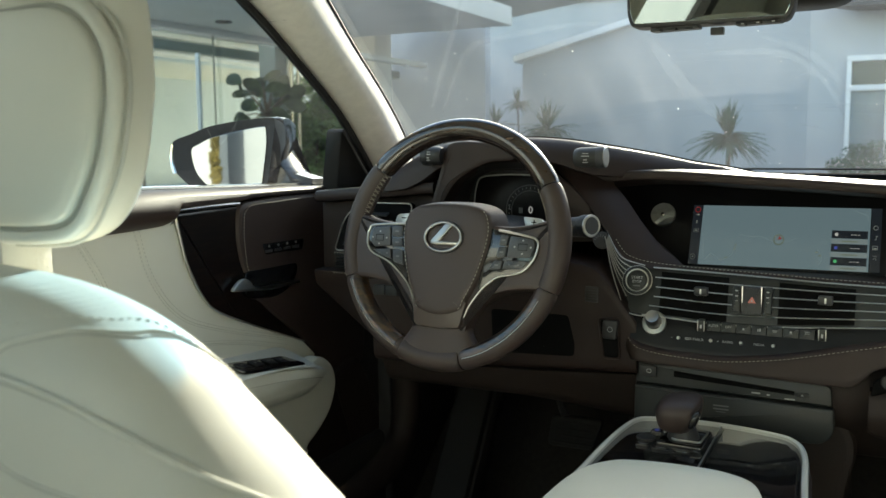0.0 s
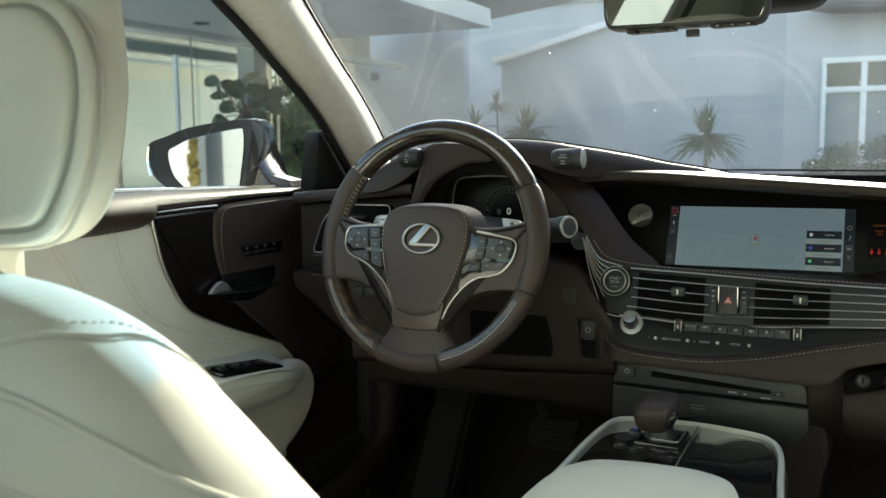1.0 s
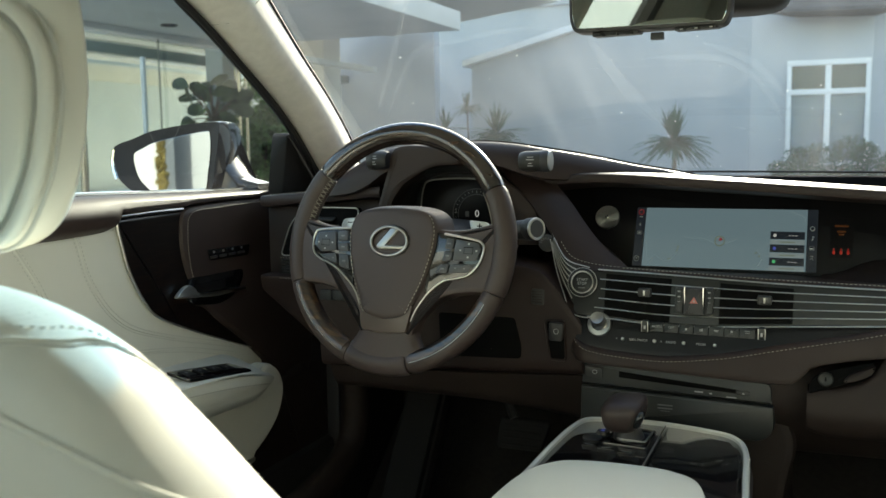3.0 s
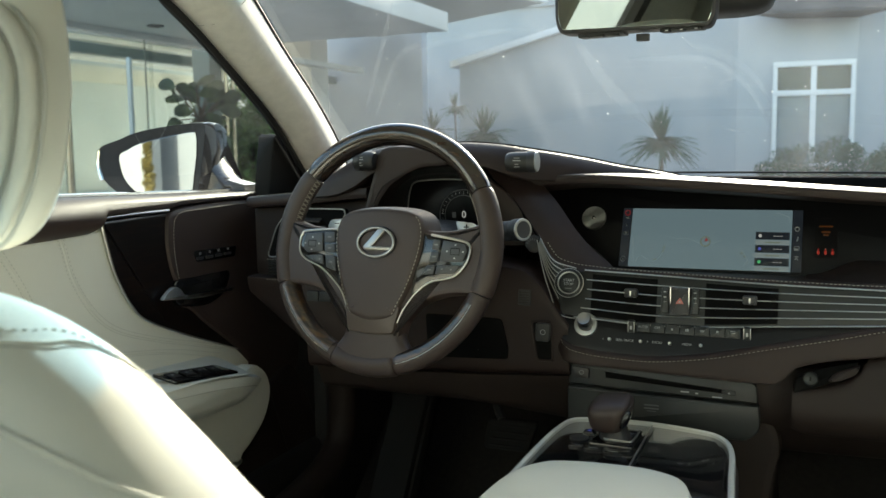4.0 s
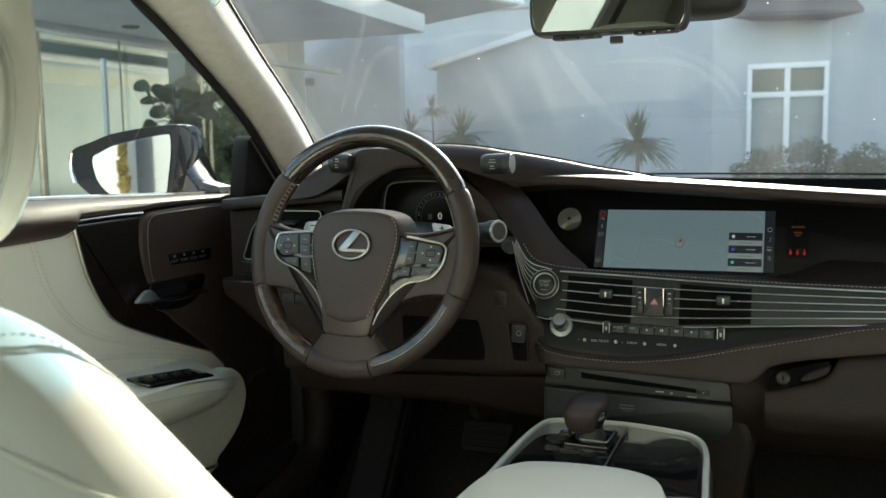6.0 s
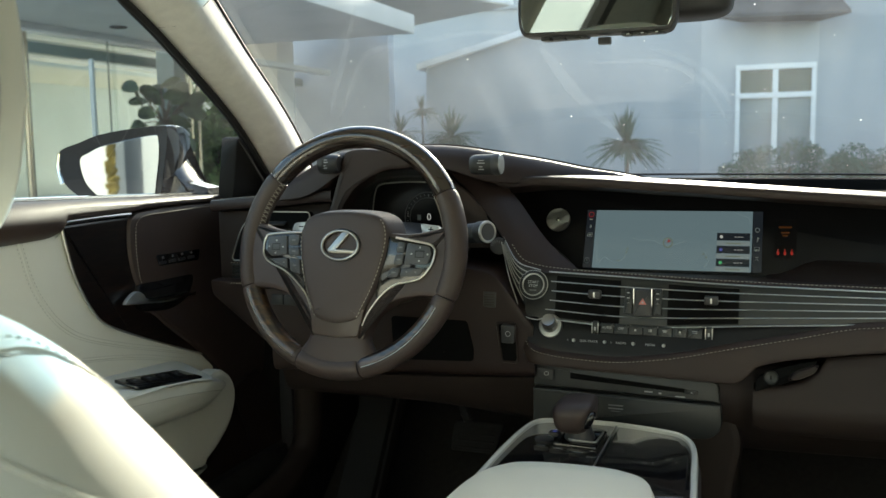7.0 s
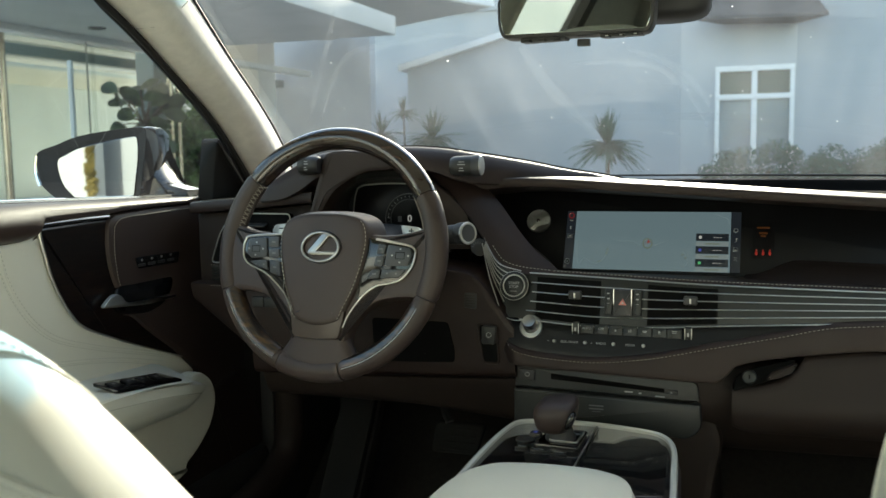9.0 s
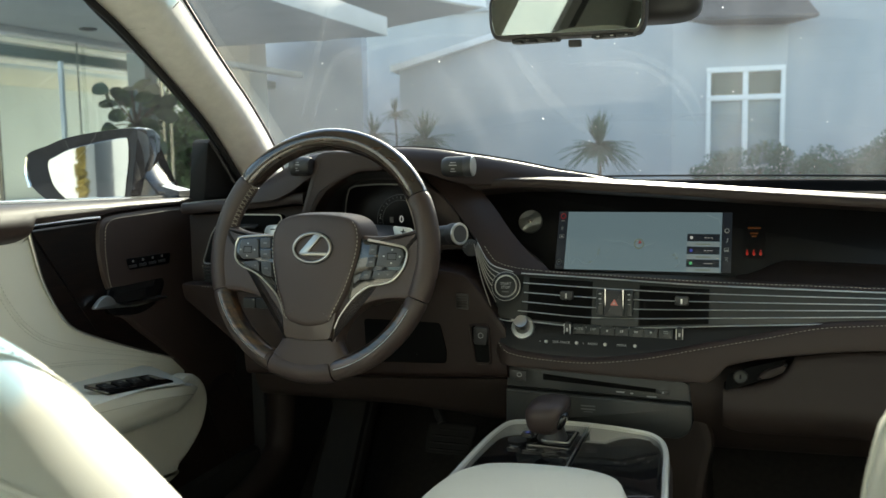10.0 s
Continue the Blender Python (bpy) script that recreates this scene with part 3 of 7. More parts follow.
def leaf_cloud(bm, center, size, n, leaf, rnd, flat=0.4):
    """Many small bent leaves in a loose crown with an uneven outline."""
    verts, c = bm, Vector(center)
    lumps = [(Vector((rnd.uniform(-1, 1) * size[0], rnd.uniform(-1, 1) * size[1], rnd.uniform(-1, 1) * size[2])) * 0.75, rnd.uniform(0.25, 0.5)) for _ in range(14)]
    for _ in range(n):
        lc, lr = rnd.choice(lumps)
        d = Vector((rnd.gauss(0, 1), rnd.gauss(0, 1), rnd.gauss(0, 1))).normalized()
        p = c + lc + Vector((d.x * size[0], d.y * size[1], d.z * size[2])) * lr * rnd.uniform(0.5, 1.05)
        up = Vector((rnd.gauss(0, flat), rnd.gauss(0, flat), 1)).normalized()
        along = up.cross(Vector((rnd.gauss(0, 1), rnd.gauss(0, 1), rnd.gauss(0, 1)))).normalized()
        side = along.cross(up).normalized()
        L = leaf * rnd.uniform(0.6, 1.2)
        a, b = p - along * L * 0.5, p + along * L * 0.5 - up * L * 0.12
        l, r = p + side * L * 0.22 + up * L * 0.06, p - side * L * 0.22 + up * L * 0.06
        vs = [bm.verts.new(q) for q in (a, l, b, r)]
        bm.faces.new((vs[0], vs[1], vs[2]))
        bm.faces.new((vs[0], vs[2], vs[3]))


def shrub(name, base, size, n, leaf, mat, label, category, seed):
    rnd = random.Random(seed)
    t = thing(name, base, label, category)
    bm = bmesh.new()
    for k in range(5):
        a = rnd.uniform(0, 6.28)
        top = Vector(base) + Vector((math.cos(a) * size[0] * 0.6, math.sin(a) * size[1] * 0.6, size[2] * rnd.uniform(0.9, 1.5)))
        tube(spline([base, Vector(base).lerp(top, 0.5) + Vector((rnd.uniform(-.1, .1), 0, 0)), top], 4), lambda t: 0.03 * (1 - 0.7 * t), 6, bm=bm)
    part("stems", bm, "bark", t)
    bm = bmesh.new()
    leaf_cloud(bm, Vector(base) + Vector((0, 0, size[2])), size, n, leaf, rnd, 0.9)
    part("crown", bm, mat, t, smooth=False)
    return t


def yucca(base, h, r, n, seed, label, name="palm", stem_r=0.05, mat="palm_leaf"):
    """Stem with a head of narrow arching blades."""
    rnd = random.Random(seed)
    t = thing(name, base, label, "palm")
    b = Vector(base)
    top = b + Vector((0.05, 0, h))
    part("trunk", tube(spline([b, b.lerp(top, 0.5) + Vector((0.04, 0, 0)), top], 5), lambda s: stem_r * (1 - 0.35 * s), 8), "bark", t)
    bm = bmesh.new()
    for k in range(n):
        a = rnd.uniform(0, 2 * math.pi)
        e = rnd.uniform(1.0, 1.45) if k % 4 == 0 else rnd.uniform(-0.30, 0.55)
        d = Vector((math.cos(a) * math.cos(e), math.sin(a) * math.cos(e), math.sin(e)))
        L = r * rnd.uniform(0.55, 1.2)
        pts = [top + d * L * s - Vector((0, 0, 0.38 * L * s * s * math.cos(e))) for s in (0, 0.35, 0.7, 1.0)]
        side = d.cross(Vector((0, 0, 1))).normalized()
        w = (0.020, 0.042, 0.028, 0.001)
        vv = [(bm.verts.new(p + side * q * r), bm.verts.new(p - side * q * r), bm.verts.new(p + Vector((0, 0, 0.012 * r)))) for p, q in zip(pts, w)]
        for (a1, b1, c1), (a2, b2, c2) in zip(vv, vv[1:]):
            bm.faces.new((a1, c1, c2, a2))
            bm.faces.new((c1, b1, b2, c2))
    part("crown", bm, mat, t, smooth=False)
    return t


yucca((-2.32, 14.6, 0), 1.12, 0.66, 240, 3, "spiky yucca palm with grey-green blades")
yucca((-6.33, 15.1, 0), 1.84, 0.36, 90, 5, "slender papyrus-like palm on a thin stem", "slender_palm", 0.025)
yucca((-5.70, 15.0, 0), 1.30, 0.62, 170, 6, "low feathery palm beside the wall", "low_palm", 0.03)
yucca((-6.85, 15.2, 0), 1.40, 0.5, 130, 7, "low feathery palm beside the wall", "low_palm", 0.03)
for k, (x, s) in enumerate(((0.0, 0.5), (0.9, 0.62), (1.9, 0.55), (2.9, 0.7), (4.0, 0.6), (-0.8, 0.3), (-4.2, 0.25), (5.2, 0.6))):
    shrub("bush", (x, 15.4, 0.0), (0.85, 0.5, s), 6500, 0.075, "leaf_light", "leafy green hedge bush in front of the house", "bush", 20 + k)


def big_leaf_plant():
    """Rubber-plant-like shrub with large rounded leaves, before the lobby glass."""
    rnd = random.Random(14)
    t = thing("rubber_plant", (-8.35, 9.95, 0), "tall shrub with large dark rounded leaves", "plant")
    base = Vector((-8.35, 9.95, 0))
    part("trunk", tube(spline([base, base + Vector((0.05, 0.1, 0.9)), base + Vector((0, 0, 1.75))], 5), lambda s: 0.05 * (1 - 0.5 * s), 8), "bark", t)
    tips = [(-0.34, 2.10), (0.30, 2.05), (-0.56, 1.94), (-0.30, 1.63), (-0.10, 1.78), (0.38, 1.80), (0.10, 2.12), (-0.18, 1.98), (0.18, 1.90), (0.22, 1.62), (0.42, 1.95), (-0.02, 1.66), (0.30, 1.50), (0.05, 1.50)]
    for k in range(30):
        a, h = tips[k % len(tips)]
        far = k >= len(tips)
        c = base + Vector((a * (0.55 if far else 0.80), rnd.uniform(-0.25, 0.25), h - (0.10 if far else 0.02) - 0.06))
        n = Vector((rnd.gauss(0.5, 0.4), rnd.gauss(-0.8, 0.4), rnd.gauss(0.5, 0.4))).normalized()
        d = (Vector((a, rnd.uniform(-0.2, 0.2), 0.55 * (h - 1.72)))).normalized()
        d = (d - n * d.dot(n)).normalized()
        s = n.cross(d)
        L, W = rnd.uniform(0.25, 0.36), rnd.uniform(0.085, 0.125)
        part("stalk", tube([base + Vector((0, 0, 1.55)), (base + Vector((0, 0, 1.60))).lerp(c, 0.6), c], 0.010, 5), "bark", t)
        bm = bmesh.new()
        rings = []
        for q, w in ((0, 0.1), (0.2, 0.62), (0.45, 0.95), (0.7, 1.0), (0.9, 0.62), (1.0, 0.12)):
            m = c + d * L * q - n * 0.04 * q * q
            rings.append([m + s * W * w + n * 0.015, m + n * 0.0, m - s * W * w + n * 0.015])
        loft(rings, closed=False, cap=False, bm=bm)
        part("leaf", bm, "leaf", t)
    return t


big_leaf_plant()
for k, (x, y, s, z) in enumerate(((-9.2, 12.3, 0.9, 1.1),  (-9.0, 13.0, 1.0, 0.9), (-9.7, 13.7, 1.2, 1.2))):
    shrub("tall_bush", (x, y, 0), (0.9, 0.8, z), 5200, 0.17, "leaf_garden", "dense dark green garden bush", "bush", 40 + k)
wall_box("garden_wall", -12, -6.9, 14.6, 14.85, 0, 0.5, "render_wall", None, "low pale garden wall behind the bushes", "wall")

# sunlit buildings behind the car, seen in its mirrors; last two unseen, added to block light
for k, (x0, x1, y0, y1, h, mt) in enumerate(((-17, -9.35, -12.5, -12, 6, "bay_paint"), (-14.0, -1.5, -13.5, -13, 4.2, "siding"), (2, 16, -16.5, -16, 5, "bay_paint"), (8.5, 9, -12, -1.5, 6.5, "render_wall"), (3.2, 3.6, -6.0, 6.5, 3.2, "blocking_wall"))):
    wall_box("building_behind", x0, x1, y0, y1, 0, h, mt, None, "plain dark wall added beside the car to hold back light" if mt == "blocking_wall" else "plain pale rendered building wall in the sun", "building")
for k, (x, y) in enumerate(((-8.62, -11.0),)):
    t = thing("cypress", (x, y, 0), "slim cypress tree with yellowing foliage", "tree")
    part("trunk", tube([(x, y, 0.3), (x, y, 0.7)], 0.03, 8), "bark", t)
    part("pot", turned([(0.15, 0), (0.20, 0.42), (0.22, 0.45), (0.17, 0.44)], (x, y, 0), (0, 0, 1), 20), "white_paint", t, "white plant pot")
    bm = bmesh.new()
    rnd = random.Random(60 + k)
    for q in range(7):
        leaf_cloud(bm, (x, y, 0.50 + 0.13 * q), (0.10 * (1 - q / 14), 0.10 * (1 - q / 14), 0.14), 900, 0.06, rnd, 0.9)
    part("crown", bm, "leaf_yellow", t, smooth=False)
# ---- the car's shell ----
def shield(x, z):
    """The windscreen's surface: y over the car's width and height."""
    hw = 0.725 - (z - 1.02) * 0.36
    return 0.64 - (z - 1.02) * 1.826 + 0.14 * (1 - (x / hw) ** 2)


def half_width(z):
    return 0.725 - (z - 1.02) * 0.36


def shield_mesh(z0, z1, nz):
    bm = bmesh.new()
    rows = []
    for j in range(nz + 1):
        z = z0 + (z1 - z0) * j / nz
        rows.append([bm.verts.new((half_width(z) * (2 * i / 24 - 1), shield(half_width(z) * (2 * i / 24 - 1), z), z)) for i in range(25)])
    for a, b in zip(rows, rows[1:]):
        for i in range(24):
            bm.faces.new((a[i], a[i + 1], b[i + 1], b[i]))
    return bm


ws = tagged(part("windscreen", shield_mesh(1.0, 1.331, 10), "windshield"), "dusty laminated car windscreen", "windscreen", kind="structure")
bm = bmesh.new()
rs = random.Random(9)
for k in range(260):
    z = rs.uniform(1.03, 1.33)
    x = rs.uniform(-0.9, 0.9) * half_width(z)
    c = Vector((x, shield(x, z) - 0.0012, z))
    r = 0.00035 + 0.0011 * rs.random() ** 4
    u, w = Vector((1, 0, 0)) * r, Vector((0, -0.88, 0.48)) * r * rs.uniform(0.8, 1.6)
    bm.faces.new([bm.verts.new(c + u * math.cos(a) + w * math.sin(a)) for a in (0, 1.05, 2.09, 3.14, 4.19, 5.24)])
dust = part("dust_specks", bm, "dust", ws, smooth=False)
tagged(dust, kind="stuff")
# thin pale translucent streaks just inside the glass
for w, pts in ((0.013, ((-0.151, 1.257), (-0.117, 1.182), (-0.066, 1.113))), (0.006, ((0.032, 1.245), (0.093, 1.222), (0.136, 1.187), (0.158, 1.149))),
               (0.005, ((-0.07, 1.227), (0.027, 1.225), (0.082, 1.211), (0.125, 1.169), (0.15, 1.115))), (0.0035, ((-0.415, 1.318), (-0.501, 1.241), (-0.606, 1.149))),
               (0.004, ((-0.195, 1.274), (-0.272, 1.275), (-0.376, 1.264), (-0.442, 1.253), (-0.494, 1.223), (-0.592, 1.141))), (0.003, ((0.078, 1.189), (0.108, 1.190), (0.152, 1.173))),
               (0.003, ((0.116, 1.136), (0.171, 1.140), (0.216, 1.127))), (0.0025, ((0.060, 1.110), (0.106, 1.101)))):
    line = spline(pts, 10)
    rings = []
    for i, p in enumerate(line):
        d = (line[min(i + 1, len(line) - 1)] - line[max(i - 1, 0)]).normalized()
        half_w = w * math.sin(math.pi * (0.12 + 0.80 * i / len(line)))
        ring = []
        for q in (-1.0, -0.5, 0.0, 0.5, 1.0):
            x, z = p.x - d.y * half_w * q, p.y + d.x * half_w * q
            ring.append(Vector((x, shield(x, z) - 0.002, z)))
        rings.append(ring)
    tagged(part("wiped_streak", loft(rings, closed=False, cap=False), "streak_film", ws), kind="stuff")
tagged(part("windscreen_band", shield_mesh(1.3312, 1.374, 3), "band"), "blue-tinted shade band along the windscreen top", "windscreen", kind="structure")


def roof_z(x, y):
    return 1.425 - 0.035 * (x / 0.6) ** 2 - 0.05 * max(0.0, (y + 0.25) / 0.35) ** 2 * 0.5 - 0.03 * max(0.0, (-0.9 - y) / 0.6) ** 2


def roof_front(x):
    return shield(x, 1.364)


nxr = 20
bm = bmesh.new()
lo, hi = [], []
ROOF_ROWS = 40
for j in range(ROOF_ROWS + 1):
    a, b = [], []
    for i in range(nxr + 1):
        x = 0.64 * (2 * i / nxr - 1)
        yf = roof_front(x * 0.93)
        y = yf + (-1.75 - yf) * j / ROOF_ROWS
        z = roof_z(x, y)
        if j == 0:
            z = 1.368
        a.append(bm.verts.new((x, y, z)))
        b.append(bm.verts.new((x * 1.04, y, z + 0.05)))
    lo.append(a)
    hi.append(b)
for g in (lo, hi):
    for a, b in zip(g, g[1:]):
        for i in range(nxr):
            bm.faces.new((a[i], a[i + 1], b[i + 1], b[i]))
for i in range(nxr):
    bm.faces.new((lo[0][i], hi[0][i], hi[0][i + 1], lo[0][i + 1]))
    bm.faces.new((lo[-1][i], hi[-1][i], hi[-1][i + 1], lo[-1][i + 1]))
for j in range(ROOF_ROWS):
    bm.faces.new((lo[j][0], hi[j][0], hi[j + 1][0], lo[j + 1][0]))
    bm.faces.new((lo[j][-1], hi[j][-1], hi[j + 1][-1], lo[j + 1][-1]))
tagged(part("ceiling", bm, "suede"), "pale cloth headliner under the car's roof", "headliner", kind="structure")
skin = []
for j in range(ROOF_ROWS + 1):
    row = []
    for i in range(nxr + 1):
        x = 0.64 * (2 * i / nxr - 1)
        yf_ = roof_front(x * 0.93)
        y = yf_ + (-1.75 - yf_) * j / ROOF_ROWS
        row.append(Vector((x * 1.045, y, (1.368 if j == 0 else roof_z(x, y)) + 0.056)))
    skin.append(row)
tagged(part("roof_skin", loft(skin, closed=False, cap=False), "grey_paint"), "dark grey painted car roof", "car roof", kind="structure")


def pillar(side):
    """Cream-covered windscreen pillar: outer edge at the door, front edge at the glass."""
    outer = spline([(-0.765, 0.50, 0.985), (-0.75, 0.424, 1.033), (-0.72, 0.264, 1.139), (-0.69, 0.082, 1.229), (-0.66, -0.077, 1.294), (-0.63, -0.25, 1.345)], 6)
    front = spline([(-0.737, 0.61, 1.010), (-0.708, 0.499, 1.097), (-0.682, 0.372, 1.174), (-0.655, 0.228, 1.249), (-0.628, 0.101, 1.315), (-0.594, -0.04, 1.385)], 6)
    rings = []
    for o, f in zip(outer, front):
        inward = Vector((0.042, -0.014, 0.0))
        out = Vector((-0.05, 0.02, 0.01))
        rings.append([o, o.lerp(f, 0.2) + inward * 0.8, o.lerp(f, 0.36) + inward * 1.0, o.lerp(f, 0.48) + inward * 0.98, o.lerp(f, 0.62) + inward * 0.80, o.lerp(f, 0.82) + inward * 0.42, f, f + out, o + out * 0.2])
    if side > 0:
        rings = [[Vector((-p.x, p.y, p.z)) for p in r] for r in rings]
    t = thing("windscreen_pillar", (side * 0.75, 0.5, 0.98), "cream cloth-covered windscreen pillar", "pillar", kind="structure")
    part("cover", loft(rings), "suede", t)
    seal = [r[0] + Vector((-0.006 * -side * -1, 0, -0.006)) for r in rings]
    if side < 0:
        part("visor_seam", tube(spline([(-0.6633, -0.016, 1.2738), (-0.650, -0.008, 1.2755), (-0.6349, -0.0014, 1.2782), (-0.6127, 0.0074, 1.2924), (-0.6044, 0.0369, 1.3191)], 6), 0.0008, 6), "cream_shade", t)
    part("seal", tube([Vector((p.x, p.y, p.z)) for p in seal], 0.0055, 8), "rubber", t)
    part("glass_seal", tube([r[6] for r in rings], 0.004, 6), "rubber", t)
    return t


pillar(-1)
pillar(1)

# roof rails over the doors, centre and rear pillars: plain cloth shapes that close the cabin
for s in (-1, 1):
    rail = spline([(s * 0.63, -0.25, 1.345), (s * 0.62, -0.7, 1.375), (s * 0.61, -1.2, 1.365), (s * 0.60, -1.75, 1.31)], 5)
    tagged(part("roof_rail", tube(rail, 0.045, 10), "suede"), "cream cloth roof rail over the doors", "trim", kind="structure")
    mid = spline([(s * 0.80, -0.62, 0.55), (s * 0.79, -0.64, 1.0), (s * 0.72, -0.68, 1.2), (s * 0.635, -0.72, 1.36)], 5)
    tagged(part("centre_pillar", tube(mid, 0.055, 10), "suede_greyed"), "cloth centre door pillar, greyed for shade", "pillar", kind="structure")
    q = loft([[Vector((s * (0.86 + e), y, 0.60)), Vector((s * (0.86 + e), y, 0.97)), Vector((s * (0.65 + e), y, 1.36)), Vector((s * (0.69 + e), y, 1.37)), Vector((s * (0.90 + e), y, 0.98)), Vector((s * (0.90 + e), y, 0.60))] for y, e in ((-1.225, 0.0), (-1.6, -0.01), (-1.80, -0.03), (-2.02, -0.06))])
    tagged(part("quarter_panel", q, "suede_greyed"), "cloth quarter panel behind the rear door, greyed for shade", "trim", kind="structure")
    rear = spline([(s * 0.78, -1.72, 0.9), (s * 0.74, -1.68, 1.1), (s * 0.62, -1.63, 1.34)], 5)
    tagged(part("rear_pillar", tube(rear, 0.09, 10), "suede_greyed"), "cloth rear pillar, greyed for shade", "pillar", kind="structure")
tagged(part("wall_rear", box(0, -1.95, 0.72, 1.6, 0.12, 0.60, 0.02), "cream"), "cream parcel bulkhead behind the rear bench", "wall", kind="structure")
tagged(part("parcel_shelf", box(0, -1.78, 0.98, 1.5, 0.42, 0.05, 0.02), "cream"), "cream rear parcel shelf", "shelf", kind="structure")
bench = thing("rear_bench", (0, -1.6, 0.3), "cream leather rear bench seat", "seat")
part("backrest", blob((0, -1.62, 0.74), (0.70, 0.13, 0.30), power=4), "cream", bench)
part("cushion", blob((0, -1.36, 0.42), (0.70, 0.30, 0.12), power=4), "cream", bench)
tagged(part("floor", box(0, -0.3, 0.215, 1.62, 3.4, 0.06, 0.01), "carpet"), "black carpeted car floor", "floor", kind="structure")
tagged(part("bulkhead", box(0, 0.98, 0.60, 1.62, 0.08, 0.80, 0.01), "carpet"), "black carpeted front bulkhead", "wall", kind="structure")
toe = box(0, 0.78, 0.36, 1.6, 0.5, 0.03, 0.005, rot=(38, 0, 0))
tagged(part("toe_board", toe, "carpet"), "black carpeted sloping toe board", "floor", kind="structure")

for s in (-1, 1):
    tagged(part("cowl_side", box(s * 0.855, 0.74, 0.60, 0.10, 0.56, 0.80, 0.01), "carpet"), "black carpeted footwell side wall", "wall", kind="structure")
    tagged(part("sill_board", box(s * 0.84, -0.6, 0.33, 0.14, 2.4, 0.22, 0.02), "black"), "black door sill", "trim", kind="structure")
tagged(part("bulkhead_upper", box(0, 0.84, 0.935, 1.62, 0.36, 0.11, 0.01), "void"), "black panel under the windscreen", "wall", kind="structure")

# bonnet ahead of the glass
rows = []
for j in range(11):
    y = 0.84 + 1.25 * j / 10
    rows.append([(x, y + 0.05 * (1 - (x / 0.85) ** 2), 0.985 - 0.10 * (j / 10) ** 1.6 - 0.05 * (abs(x) / 0.85) ** 3) for x in [0.85 * (2 * i / 16 - 1) for i in range(17)]])
bm = loft(rows, closed=False, cap=False)
bmesh.ops.solidify(bm, geom=bm.faces[:], thickness=0.02)
tagged(part("bonnet", bm, "paint"), "glossy black bonnet beyond the windscreen", "bonnet", kind="structure")
for s in (-1, 1):
    tagged(part("car_side", box(s * 0.93, 0.1, 0.62, 0.06, 4.2, 0.55, 0.03), "paint"), "black painted outer flank of the car", "car body", kind="structure")
# ---- dashboard ----
dash = thing("dashboard", (0, 0.3, 0.6), "dark brown leather dashboard with pale stitching", "dashboard")


def yf(x, z):
    """Front of the middle of the dashboard."""
    return 0.168 + (z - 0.80) * 0.30 + 0.10 * max(0.0, x - 0.15) ** 1.4 + 0.25 * max(0.0, -0.10 - x) ** 1.2


ledge_top = cv((-0.215, 1.026), (-0.133, 1.033), (0.047, 1.024), (0.361, 1.004), (0.80, 0.978))
ledge_bot = lambda x: ledge_top(x) - 0.0165
slat_top = cv((-0.10, 0.884), (0.016, 0.880), (0.189, 0.8735), (0.36, 0.870), (0.80, 0.862))
slat_bot = cv((-0.10, 0.812), (0.017, 0.806), (0.09, 0.8085), (0.19, 0.815), (0.36, 0.824), (0.80, 0.845))
hem = cv((-0.14, 0.79), (-0.13, 0.777), (-0.112, 0.766), (-0.06, 0.759), (0.0, 0.757), (0.08, 0.765), (0.184, 0.787), (0.27, 0.805), (0.36, 0.823), (0.80, 0.843))

# top pad: sunlit leather towards the glass, black cowl at its foot
bm = bar_x(-0.215, 0.80, ledge_top, ledge_bot, lambda x, z: 0.27, 0.05, 0.006, 60)
part("ledge", bm, "leather_dimmed", dash)
rows = []
for i in range(49):
    x = -0.73 + 1.53 * i / 48
    zt = ledge_top(max(x, -0.21)) - 0.0005 - 0.031 * max(0.0, min(1.0, (-x - 0.45) / 0.15))
    yb = min(0.615, shield(max(-0.7, min(0.7, x)), 1.01) - 0.05)
    yb = 0.42 + (yb - 0.42) * max(0.0, min(1.0, (-x - 0.30) / 0.2))
    y_near = 0.37 if x < -0.225 else 0.275
    rows.append([(x, y_near, zt), (x, max(y_near + 0.004, 0.33), zt + 0.001), (x, yb - 0.015, zt), (x, yb - 0.004, zt - 0.003), (x, yb, zt - 0.012), (x, yb, zt - 0.03), (x, y_near, zt - 0.0155)])
part("top_pad", loft(rows), "leather_dimmed", dash)
rows = []
for i in range(49):
    x = -0.73 + 1.46 * i / 48
    ye = shield(max(-0.72, min(0.72, x)), 1.012) + 0.01
    z0 = ledge_top(max(x, -0.21)) - 0.031 * max(0.0, min(1.0, (-x - 0.45) / 0.15))
    rows.append([(x, 0.41, z0 - 0.012), (x, 0.46, z0 - 0.050), (x, ye - 0.030, 0.955), (x, ye - 0.012, 1.004), (x, ye, 1.012), (x, ye, 0.93), (x, 0.41, 0.92)])
part("cowl", loft(rows), "void", dash)

# instrument hood
ridge = cv((-0.62, 1.015), (-0.57, 1.04), (-0.53, 1.062), (-0.482, 1.080), (-0.416, 1.086), (-0.32, 1.088), (-0.259, 1.084), (-0.195, 1.073), (-0.127, 1.058), (-0.078, 1.045), (-0.02, 1.033), (0.01, 1.025), (0.04, 1.012), (0.07, 1.0))
brow = cv((-0.62, 0.99), (-0.56, 0.995), (-0.52, 1.01), (-0.48, 1.035), (-0.44, 1.045), (-0.36, 1.048), (-0.28, 1.045), (-0.24, 1.034), (-0.20, 1.022), (-0.10, 1.016), (0.07, 0.998))
rows = []
